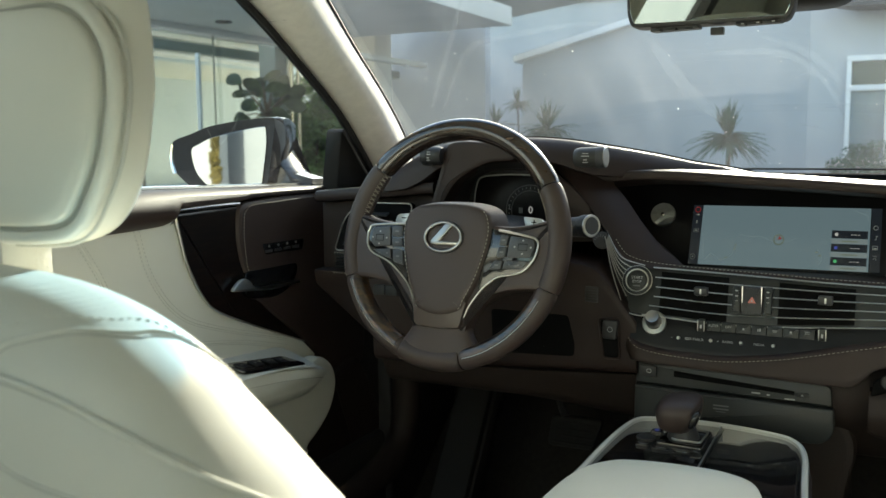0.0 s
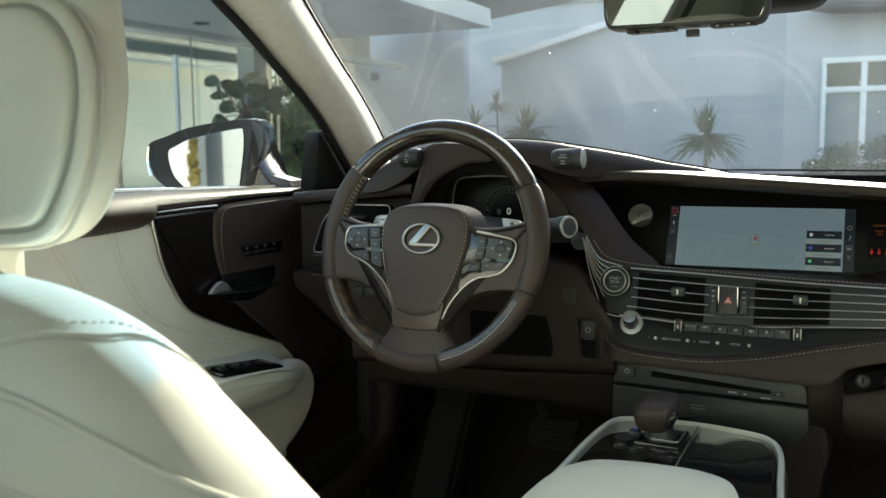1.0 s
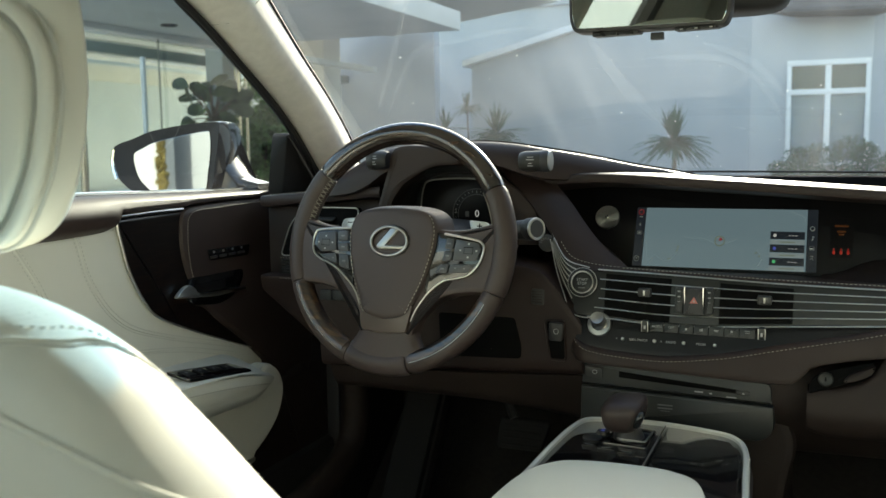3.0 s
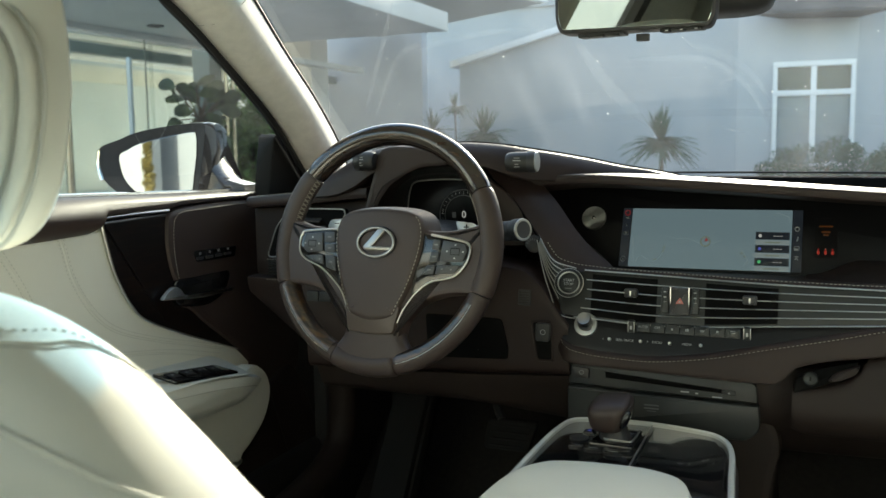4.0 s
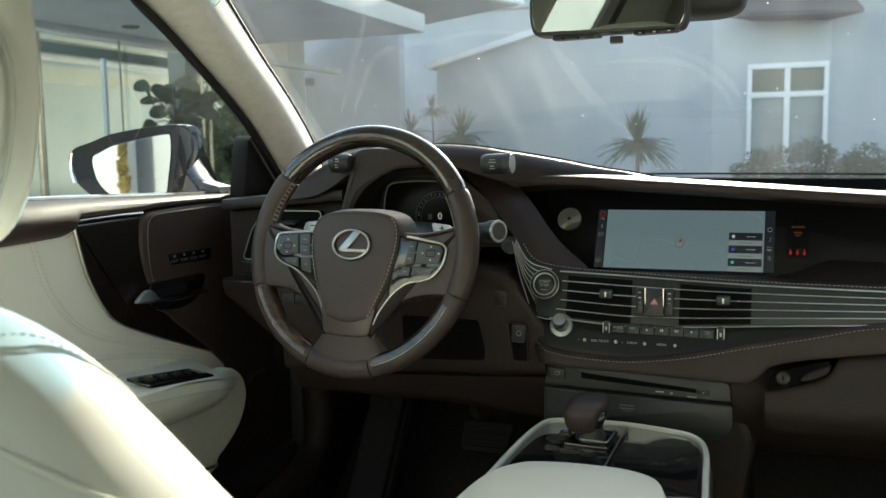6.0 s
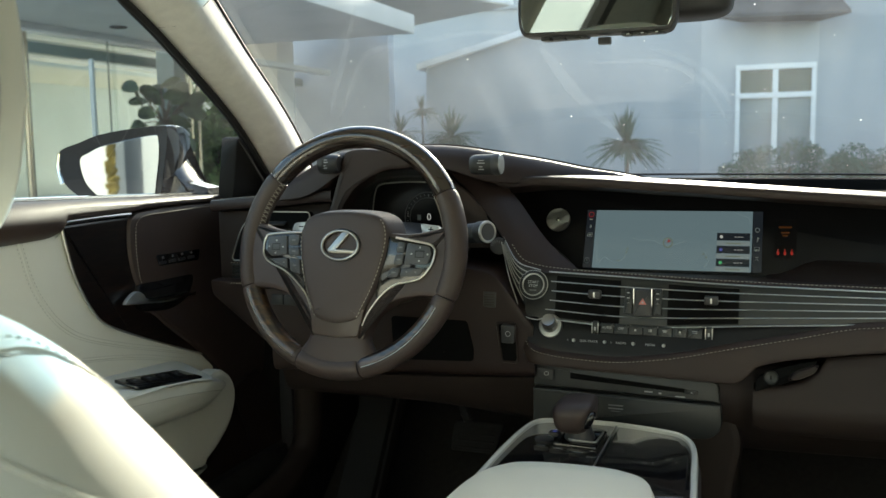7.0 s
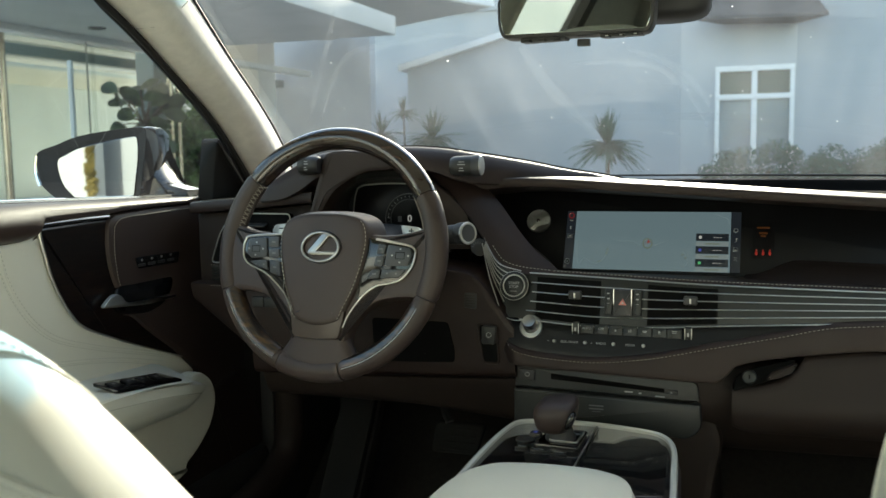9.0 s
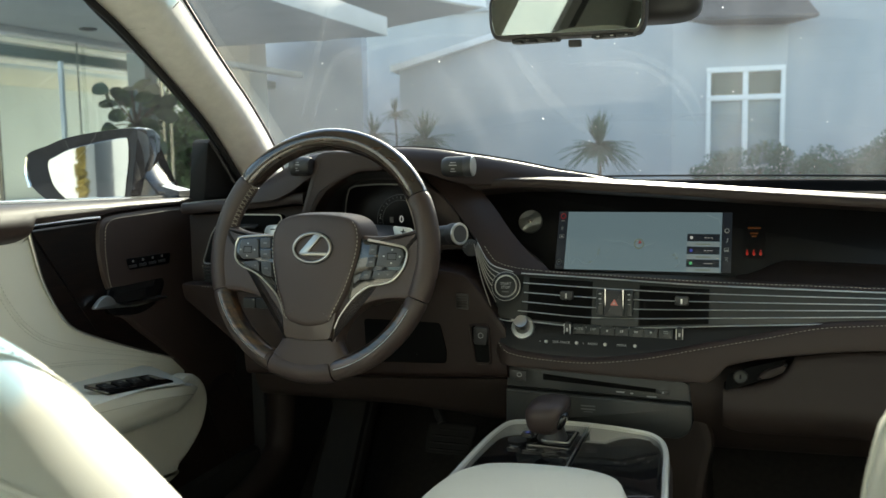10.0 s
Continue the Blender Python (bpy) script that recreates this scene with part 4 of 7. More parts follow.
for i in range(61):
    x = -0.62 + 0.69 * i / 60
    zr, zb = ridge(x), brow(x)
    yr = 0.25 + 0.85 * max(0.0, x + 0.23)
    k = max(0.25, min(1.0, (zr - zb) / 0.04))
    rows.append([(x, 0.62, 0.985), (x, max(0.50, yr + 0.10), zr - 0.022), (x, max(0.36, yr + 0.06), zr - 0.006), (x, yr + 0.03, zr - 0.001), (x, yr, zr), (x, yr - 0.012, zr - 0.0025),
                 (x, yr - 0.022 * k, zr - 0.008 * k), (x, yr - 0.032 * k, zr - 0.5 * (zr - zb)), (x, yr - 0.034 * k, zb + 0.003), (x, yr - 0.030 * k, zb), (x, yr + 0.03, zb + 0.002), (x, 0.55, 0.975)])
part("instrument_hood", loft(rows), "leather_dimmed", dash)
part("hood_piping", tube([(x, 0.25 + 0.85 * max(0.0, x + 0.23) + 0.004, ridge(x) + 0.0006) for x in [-0.50 + 0.55 * i / 50 for i in range(51)]], 0.0014, 6), "brown_soft", dash)

# black arch round the instruments and their display
def arch(pts):
    return [Vector((p.x, p.y)) for p in spline(pts, 4)]


arch_o = arch([(-0.515, 0.90), (-0.490, 0.950), (-0.4715, 0.9913), (-0.4542, 1.0159), (-0.4105, 1.0373), (-0.3682, 1.0448), (-0.332, 1.0460), (-0.290, 1.041), (-0.262, 1.020), (-0.246, 0.970), (-0.240, 0.90)])
arch_m = arch([(-0.502, 0.90), (-0.486, 0.950), (-0.4705, 0.988), (-0.4555, 1.011), (-0.4200, 1.0300), (-0.3780, 1.0360), (-0.335, 1.0365), (-0.294, 1.031), (-0.270, 1.012), (-0.258, 0.968), (-0.254, 0.90)])
arch_i = arch([(-0.485, 0.90), (-0.474, 0.950), (-0.466, 0.988), (-0.454, 1.0125), (-0.430, 1.0265), (-0.390, 1.0310), (-0.335, 1.0300), (-0.300, 1.024), (-0.283, 1.005), (-0.275, 0.965), (-0.272, 0.90)])
part("instrument_shroud", loft([[Vector((p.x, y, p.y)) for p in a] for a, y in ((arch_o, 0.206), (arch_o, 0.212), (arch_m, 0.238))], closed=False, cap=False), "black", dash)
part("instrument_collar", loft([[Vector((p.x, y, p.y)) for p in a] for a, y in ((arch_m, 0.239), (arch_i, 0.296), (arch_i, 0.312))], closed=False, cap=False), "black", dash)
part("instrument_backing", plate(arch_i, on_y(0.318), 0.006, 0.001), "black", dash)
disp = round_poly([(-0.462, 0.905), (-0.4515, 0.9964), (-0.4450, 1.0150), (-0.4330, 1.0200), (-0.3866, 1.0236), (-0.330, 1.0215), (-0.296, 1.010), (-0.286, 0.905)], [0.01, 0.012, 0.006, 0.008, 0.03, 0.03, 0.014, 0.01], 5)
cluster = part("instrument_display", plate(disp, on_y(0.31), 0.006, 0.002), "dim_gloss", dash, "black digital instrument display")
part("display_trim", tube([Vector((p.x, 0.302, p.y)) for p in disp], 0.0014, 6, closed=True), "silver", cluster)
for r, w in ((0.046, 0.0009), (0.036, 0.0006)):
    part("dial_ring", tube([(-0.345 + r * math.cos(a), 0.3025, 0.9585 + r * math.sin(a)) for a in [2 * math.pi * k / 48 for k in range(48)]], w, 5, closed=True), "mark_dim", cluster)
# leather cheek of the hood beside the instruments
cheek = [(-0.310, 1.045), (-0.268, 1.0265), (-0.2440, 1.0085), (-0.2150, 0.9760), (-0.1880, 0.940), (-0.195, 0.915), (-0.250, 0.915), (-0.252, 0.975), (-0.266, 1.020), (-0.290, 1.0385)]
part("hood_cheek", plate([Vector(p) for p in cheek], on_y(0, lambda x, z: 0.232 + 0.35 * (x + 0.25)), 0.010, 0.003), "leather_dimmed", dash)
bm = bmesh.new()
for k in range(25):
    a = radians(-40 + 260 * k / 24)
    L = 0.005 if k % 4 == 0 else 0.003
    tube([(-0.345 + q * math.cos(a), 0.303, 0.9585 + q * math.sin(a)) for q in (0.043, 0.043 - L)], 0.0005, 4, bm=bm)
part("dial_ticks", bm, "mark", cluster)
writing("0", 0.018, facing(-0.345, 0.3035, 0.9596), cluster, "screen_white")
writing("2", 0.008, facing(-0.386, 0.3035, 0.964), cluster, "mark")
bm = box(-0.364, 0.3035, 0.959, 0.007, 0.0005, 0.010, 0)
part("gear_mark", bm, "mark_dim", cluster)

# leather legs of the hood: towards the screen, and towards the door
leg_left = cv((0.8805, -0.090), (0.884, -0.1237), (0.8962, -0.1483), (0.9159, -0.1674), (0.9377, -0.1842), (0.9707, -0.2123), (1.0055, -0.2453), (1.026, -0.2711), (1.045, -0.290))
leg_right = cv((0.8805, -0.050), (0.8902, -0.061), (0.911, -0.0908), (0.941, -0.1226), (0.9905, -0.166), (1.0182, -0.195), (1.045, -0.222))
scr_y = lambda x, z: 0.344 + (z - 0.873) * 0.48
leg_y = lambda x, z: 0.195 + 0.055 * (z - 0.885) / 0.14
rows = []
for i in range(41):
    z = 0.8805 + 0.1645 * (i / 40) ** 1.3
    xl, xr = leg_left(z), leg_right(z)
    yl, yr = leg_y(xl, z), 0.215 + 0.065 * (z - 0.885) / 0.135
    row = [Vector((xl + 0.010, yl + 0.06, z)), Vector((xl - 0.001, yl + 0.008, z)), Vector((xl - 0.0003, yl + 0.002, z)), Vector((xl + 0.003, yl - 0.001, z))]
    for q in (0.2, 0.4, 0.6, 0.8, 1.0):
        row.append(Vector((xl + (xr - xl) * q + 0.003 * (1 - q), yl + (yr - yl) * q - 0.006 * math.sin(math.pi * q), z)))
    back_y = max(yr + 0.02, scr_y(xr, z) + 0.004)
    row += [Vector((xr - 0.0012, yr + 0.003, z)), Vector((xr - 0.32 * (back_y - yr) - 0.004, back_y, z))]
    rows.append(row)
part("screen_leg", loft(rows), "leather_dimmed", dash)
part("leg_gap", tube([(leg_left(z) - 0.002, leg_y(0, z) + 0.010, z) for z in [0.905 + 0.130 * i / 30 for i in range(31)]], 0.004, 6), "void", dash)
stitches([(p.x, leg_y(0, p.y) - 0.0030, p.y) for p in spline([(-0.1627, 0.9249), (-0.1517, 0.911), (-0.1394, 0.9008), (-0.1108, 0.8931), (-0.06, 0.8885)], 8)], dash)
leg_l = spline([(-0.4602, 1.079), (-0.476, 1.038), (-0.4974, 0.973), (-0.512, 0.93), (-0.482, 0.928), (-0.4691, 0.977), (-0.456, 1.0), (-0.436, 1.0203), (-0.3886, 1.0448), (-0.34, 1.050), (-0.34, 1.074), (-0.40, 1.082)], 4, True)
part("door_leg", plate([Vector((p.x, p.y)) for p in leg_l], on_y(0.25), 0.042, 0.006), "leather_dimmed", dash)
stitches([(p.x + 0.010, 0.2075, p.y) for p in spline([(-0.4602, 1.072), (-0.476, 1.036), (-0.4974, 0.973)], 8)], dash, "thread_dark")


# round knobs on both flanks of the hood
def hood_knob(side):
    x0 = -0.470 if side < 0 else -0.230
    z0 = 1.058 if side < 0 else 1.054
    k = thing("hood_knob", (x0, 0.205, z0), "black barrel-shaped drive knob with bright end, on the instrument hood", "knob", "hood knobs")
    L = 0.036 if side < 0 else 0.050
    part("barrel", turned([(0.0135, 0.0), (0.0155, 0.004), (0.0165, 0.010), (0.0165, L - 0.012)], (x0, 0.205, z0), (side, 0, 0.02), 28), "black", k)
    part("cap", turned([(0.0172, L - 0.013), (0.0178, L - 0.010), (0.0178, L - 0.003), (0.0165, L)], (x0, 0.205, z0), (side, 0, 0.02), 28), "black" if side < 0 else "button", k, "" if side < 0 else "grey metal end ring")
    if side > 0:
        part("end", turned([(0.0165, L), (0.0155, L + 0.0012), (0.008, L + 0.0015)], (x0, 0.205, z0), (side, 0, 0.02), 28), "brushed", k)
    xx = x0 + side * L * (0.6 if side < 0 else 0.42)
    for dz, w in ((0.007, 0.010), (0.003, 0.013), (-0.003, 0.006), (-0.007, 0.009)):
        part("marking", box(xx, 0.205 - math.sqrt(0.0165 ** 2 - dz * dz) - 0.0001, z0 + dz, w, 0.0005, 0.0014, 0), "mark", k)
    return k


hood_knob(-1)
hood_knob(1)

# left part: sill of the dashboard towards the door, side vent
side_top = cv((-0.76, 0.992), (-0.68, 0.998), (-0.60, 1.004), (-0.52, 1.012))
part("side_pad", bar_x(-0.76, -0.50, side_top, lambda x: side_top(x) - 0.022, lambda x, z: 0.225 + 0.06 * max(0, -x - 0.6), 0.25, 0.008, 16), "leather_dimmed", dash)
stitches([(x, 0.232 + 0.06 * max(0, -x - 0.6), side_top(x) + 0.0005) for x in [-0.74 + 0.22 * i / 30 for i in range(31)]], dash)
part("side_panel", bar_x(-0.76, -0.52, lambda x: side_top(x) - 0.0235, lambda x: 0.84, lambda x, z: 0.262, 0.1, 0.004, 12), "brown_soft", dash)
vent = thing("side_vent", (-0.67, 0.2, 0.87), "black side air vent with chrome edge", "air vent")
vo = round_poly([(-0.715, 0.880), (-0.690, 0.945), (-0.655, 0.972), (-0.545, 0.972), (-0.56, 0.885)], [0.01, 0.03, 0.02, 0.01, 0.01], 5)
part("backing", plate(vo, on_y(0.245), 0.012, 0.003), "void", vent)
part("surround", tube([Vector((p.x, 0.231, p.y)) for p in vo], 0.0013, 6, closed=True), "chrome", vent)
for k in range(5):
    part("slat", box(-0.63, 0.23, 0.896 + 0.014 * k, 0.12 - 0.012 * k, 0.02, 0.003, 0.001, rot=(18, 0, 0)), "black", vent)
for k in range(5):
    part("ribbed_trim", box(-0.655, 0.235, 0.871 - 0.0058 * k, 0.12, 0.01, 0.0032, 0.001), "grey", dash)
stitches([(x, 0.2285, 0.876) for x in (-0.715, -0.60)], dash)
stitches([(x, 0.2245, 0.838) for x in (-0.715, -0.60)], dash)
part("side_lower", bar_x(-0.76, -0.57, lambda x: 0.842, lambda x: 0.70 + 0.9 * max(0, -0.64 - x) ** 1.0, lambda x, z: 0.226 + 0.25 * (0.842 - z), 0.12, 0.008, 12), "leather_dimmed", dash)

# knee panel below the wheel
knee_y = lambda x, z: 0.165 + 0.10 * max(0.0, 0.80 - z) + 0.02 * math.cos((x + 0.37) * 6)
part("knee_panel", bar_x(-0.60, -0.118, cv((-0.60, 0.88), (-0.40, 0.90), (-0.2, 0.885), (-0.118, 0.80)), cv((-0.60, 0.69), (-0.35, 0.698), (-0.118, 0.715)), knee_y, 0.10, 0.010, 40, 10), "leather_dimmed", dash)
part("under_panel", bar_x(-0.60, -0.10, cv((-0.60, 0.688), (-0.35, 0.696), (-0.10, 0.713)), cv((-0.60, 0.64), (-0.35, 0.64), (-0.10, 0.62)), lambda x, z: 0.20 + 0.5 * (0.70 - z), 0.10, 0.010, 30), "brown_soft", dash)
pocket = part("tray_opening", plate(round_poly([(-0.37, 0.724), (-0.224, 0.732), (-0.222, 0.752), (-0.232, 0.800), (-0.37, 0.800)], 0.006), on_y(0, lambda x, z: knee_y(x, z) + 0.004), 0.006, 0.001), "void", dash)
part("tray_lip", box(-0.262, knee_y(-0.262, 0.745) - 0.001, 0.7455, 0.030, 0.003, 0.005, 0.001), "grey", pocket)
grille = part("sensor_grille", plate(round_poly([(-0.203, 0.826), (-0.181, 0.825), (-0.180, 0.851), (-0.202, 0.851)], 0.003), on_y(0, lambda x, z: knee_y(x, z) + 0.001), 0.003, 0.001), "black", dash)
for k in range(5):
    part("grille_bar", box(-0.1915, knee_y(-0.19, 0.84) - 0.003, 0.830 + 0.0042 * k, 0.017, 0.002, 0.0012, 0.0004), "brown_soft", grille)
for k in range(2):
    part("switch", box(-0.580 + 0.025 * k, knee_y(-0.57, 0.82) - 0.0015, 0.822, 0.0235, 0.012, 0.018, 0.002), "grey_box", dash)
# hidden filler added to stop sun leaking between dashboard and door
part("dash_end", box(-0.782, 0.46, 0.87, 0.044, 0.18, 0.21, 0.01), "void", dash)
pb = thing("parking_brake_switch", (-0.155, 0.15, 0.76), "black parking brake switch in a leather recess", "switch")
part("recess", plate(round_poly([(-0.1720, 0.737), (-0.1445, 0.738), (-0.1460, 0.803), (-0.1785, 0.801)], 0.006), on_y(0, lambda x, z: knee_y(x, z) + 0.001), 0.003, 0.001), "void", pb)
part("recess_lip", tube([(p.x, knee_y(p.x, p.y) - 0.0015, p.y) for p in round_poly([(-0.1720, 0.737), (-0.1445, 0.738), (-0.1460, 0.803), (-0.1785, 0.801)], 0.006)], 0.0022, 6, closed=True), "leather_dimmed", pb)
part("rocker", plate(round_poly([(-0.172, 0.770), (-0.149, 0.770), (-0.145, 0.800), (-0.170, 0.800)], 0.004), on_y(0, lambda x, z: knee_y(x, z) - 0.002), 0.007, 0.002), "black", pb)
part("marking", tube([(-0.158 + 0.004 * math.cos(a), knee_y(-0.158, 0.786) - 0.0095, 0.786 + 0.004 * math.sin(a)) for a in [2 * math.pi * k / 20 for k in range(20)]], 0.0005, 4, closed=True), "mark", pb)

# ---- screen panel ----
scr_y = lambda x, z: 0.344 + (z - 0.873) * 0.48
wide = round_poly([(-0.235, 0.866), (0.80, 0.856), (0.80, 0.964), (-0.235, 1.016)], 0.004)
unit = thing("infotainment_display", (0.07, 0.35, 0.87), "wide gloss-black display panel with a lit map", "display")
part("glass_panel", plate(wide, on_y(0, lambda x, z: scr_y(x, z) + 0.012), 0.012, 0.002), "dim_gloss", unit)


def on_screen(h=0.0):
    return on_y(0, lambda x, z: scr_y(x, z) - h)


def srect(name, x0, x1, z0, z1, mat, h, parent, r=0.0):
    pts = [(x0, z0), (x1, z0), (x1, z1), (x0, z1)]
    return part(name, plate(round_poly(pts, r, 3) if r else [Vector(p) for p in pts], on_screen(h), 0.0005, 0.0001), mat, parent, smooth=False)


def sline(name, pts, w, mat, h, parent):
    return part(name, tube([(x, scr_y(x, z) - h, z) for x, z in pts], w, 5), mat, parent)


MX0, MX1, MZ0, MZ1 = -0.0595, 0.2015, 0.8725, 0.969
mapp = srect("map", MX0, MX1, MZ0, MZ1, "map", 0.0, unit)
for pts in (((-0.054, 0.921), (-0.053, 0.895), (-0.049, 0.880), (-0.04, 0.891), (-0.026, 0.884), (-0.014, 0.884), (-0.004, 0.894), (0.0, 0.912)), ((0.005, 0.924), (0.022, 0.920), (0.038, 0.921), (0.056, 0.914), (0.074, 0.913), (0.094, 0.920)), ((0.128, 0.879), (0.134, 0.889), (0.129, 0.9), (0.126, 0.904)), ((0.176, 0.966), (0.186, 0.962), (0.196, 0.958), (0.199, 0.950))):
    sline("map_road", [tuple(p) for p in spline([(a, b) for a, b in pts], 4)], 0.0006, "screen_line", 0.0007, mapp)
for x, z in ((-0.0145, 0.885), (-0.002, 0.899), (-0.001, 0.905), (0.125, 0.899), (0.130, 0.894)):
    sline("map_mark", [(x - 0.002, z), (x + 0.002, z + 0.001)], 0.0014, "screen_olive", 0.0008, mapp)
sline("position_ring", [(0.0665 + 0.0075 * math.cos(a), 0.9165 + 0.0075 * math.sin(a)) for a in [2 * math.pi * k / 20 for k in range(21)]], 0.0011, "screen_olive", 0.0009, mapp)
part("position_arrow", plate([Vector(p) for p in ((0.065, 0.9165), (0.0675, 0.923), (0.071, 0.9185))], on_screen(0.0012), 0.0005, 0.0001), "warn_red", mapp, smooth=False)
for k, (col, zz) in enumerate((("screen_white", 0.9275), ("screen_blue", 0.9070), ("screen_green", 0.8865))):
    card = srect("map_card", 0.146, 0.1985, zz - 0.0055, zz + 0.0065, "screen_dark", 0.0006, mapp)
    srect("card_icon", 0.1505, 0.1555, zz - 0.002, zz + 0.003, col, 0.0012, card, 0.002)
    for q in range(3):
        srect("card_dash", 0.174 + 0.005 * q, 0.1775 + 0.005 * q, zz + 0.0000, zz + 0.0008, "screen_white", 0.0012, card)
    bar = srect("card_caption", 0.146, 0.1985, zz - 0.0135, zz - 0.0062, "screen_grey", 0.0006, mapp)
    srect("caption_text", 0.161, 0.184, zz - 0.0108, zz - 0.0090, "screen_olive", 0.0012, bar)
strip_l = srect("icon_strip", -0.0755, -0.0605, MZ0, MZ1, "screen_dark", 0.0, unit)
strip_r = srect("icon_strip", 0.2025, 0.2175, MZ0, MZ1, "screen_dark", 0.0, unit)
sline("icon", [(-0.068 + 0.0042 * math.cos(a), 0.9615 + 0.0042 * math.sin(a)) for a in [2 * math.pi * k / 16 for k in range(17)]], 0.0006, "warn_red", 0.0008, strip_l)
srect("icon", -0.0710, -0.0650, 0.9525, 0.9545, "mark", 0.0006, strip_l)
srect("icon", -0.0692, -0.0668, 0.9385, 0.9440, "mark", 0.0006, strip_l, 0.001)
sline("icon", [(-0.0720, 0.9245), (-0.0640, 0.9245), (-0.0640, 0.9300), (-0.0720, 0.9300), (-0.0720, 0.9245)], 0.0005, "mark", 0.0008, strip_l)
srect("icon", -0.0700, -0.0660, 0.9262, 0.9283, "mark", 0.0006, strip_l)
sline("icon", [(-0.069 + 0.0042 * math.cos(a), 0.8845 + 0.0042 * math.sin(a)) for a in [2 * math.pi * k / 16 for k in range(17)]], 0.0005, "mark", 0.0008, strip_l)
srect("icon", -0.0703, -0.0677, 0.8832, 0.8858, "mark", 0.0006, strip_l, 0.001)
sline("icon", [(0.2095 + 0.0032 * math.cos(a), 0.9395 + 0.0032 * math.sin(a)) for a in [2 * math.pi * k / 16 for k in range(17)]], 0.0005, "mark", 0.0008, strip_r)
sline("icon", [(0.2085, 0.9210), (0.2105, 0.9222), (0.2105, 0.9275), (0.2125, 0.9262)], 0.0006, "mark", 0.0008, strip_r)
sline("icon", [(0.2062, 0.9065), (0.2130, 0.9065), (0.2130, 0.9120), (0.2062, 0.9120), (0.2062, 0.9065)], 0.0005, "mark", 0.0008, strip_r)
srect("icon", 0.2075, 0.2118, 0.9072, 0.9092, "mark", 0.0006, strip_r)
sline("icon", [(0.2070, 0.8965), (0.2125, 0.8965)], 0.0005, "mark", 0.0008, strip_r)
sline("icon", [(0.2075, 0.8920), (0.2100, 0.8945), (0.2120, 0.8910)], 0.0005, "mark", 0.0008, strip_r)
# warning lamps
wl = srect("warning_lamp", 0.236, 0.270, 0.895, 0.957, "dim_gloss", 0.0, unit, 0.004)
for z, w in ((0.9445, 0.020), (0.936, 0.013), (0.9315, 0.008)):
    srect("amber_text", 0.2525 - w / 2, 0.2525 + w / 2, z - 0.0013, z + 0.0013, "warn_amber", 0.0006, wl)
for k in range(3):
    x = 0.2420 + 0.0105 * k
    lamp = srect("belt_lamp", x - 0.0020, x + 0.0020, 0.9010, 0.9070, "warn_red", 0.0006, wl, 0.002)
    srect("belt_lamp_head", x - 0.0012, x + 0.0012, 0.9078, 0.9102, "warn_red", 0.0006, lamp, 0.001)
# round clock-like disc
dc = Vector((-0.1265, scr_y(-0.1265, 0.951) - 0.001, 0.951))
da = Vector((0, -0.9, 0.43)).normalized()
du, dv = Vector((1, 0, 0)), Vector((0, 0.43, 0.9)).normalized()
disc = part("speaker_disc", turned([(0.0215, 0), (0.0215, 0.003), (0.0208, 0.0042), (0.0200, 0.0040)], dc, da, 48), "chrome", unit, "round spun-aluminium disc")
bm = bmesh.new()
rd = random.Random(31)
mid = [bm.verts.new(dc + da * 0.0046 + (du * math.cos(a) + dv * math.sin(a)) * 0.0035) for a in [2 * math.pi * k / 36 for k in range(36)]]
out = [bm.verts.new(dc + da * (0.0040 + 0.0012 * math.sin(2 * a + 0.6) + rd.uniform(-0.0003, 0.0003)) + (du * math.cos(a) + dv * math.sin(a)) * 0.0202) for a in [2 * math.pi * k / 36 for k in range(36)]]
for k in range(36):
    bm.faces.new((mid[k], out[k], out[(k + 1) % 36], mid[(k + 1) % 36]))
part("spun_face", bm, "brushed", disc, smooth=False)
part("disc_pin", turned([(0.0035, 0.003), (0.0032, 0.0056), (0.0012, 0.0062)], dc, da, 16), "bright", disc)
# right-hand shelf in front of the panel
shelf_top = lambda x: slat_top(x) + 0.0048
rows = []
for i in range(61):
    x = -0.10 + 0.90 * i / 60
    y, zt = yf(x, 0.88) + 0.006, shelf_top(x)
    zr = min(zt - 0.004, 0.866 - 0.010 * max(0.0, x - 0.2))
    rows.append([(x, 0.352, zr), (x, y + 0.05, zt * 0.7 + zr * 0.3), (x, y + 0.012, zt), (x, y + 0.004, zt), (x, y + 0.0012, zt - 0.0012), (x, y, zt - 0.003), (x, y, slat_top(x) + 0.0006), (x, 0.352, zr - 0.02)])
part("shelf", loft(rows), "leather_dimmed", dash)
stitches([(x, yf(x, 0.88) + 0.0035, shelf_top(x) + 0.0003) for x in [-0.06 + 0.86 * i / 60 for i in range(61)]], dash)
rise = cv((0.225, 0.0), (0.25, 0.004), (0.275, 0.016), (0.30, 0.026), (0.36, 0.026), (0.8, 0.018))
rows = []
for i in range(31):
    x = 0.225 + 0.575 * i / 30
    zb = shelf_top(x) - 0.010
    rows.append([(x, yf(x, 0.88) + 0.03, zb), (x, yf(x, 0.88) + 0.07, zb + 0.3 * rise(x) + 0.003), (x, 0.315, zb + rise(x) + 0.002), (x, 0.36, zb + rise(x) + 0.003), (x, 0.36, zb)])
part("shelf_rise", loft(rows), "brown_soft", dash)

# ---- slatted trim with the vents ----
trim = thing("slatted_trim", (0.1, 0.19, 0.84), "dark grey dashboard trim with thin chrome lines and two black vents", "trim panel")
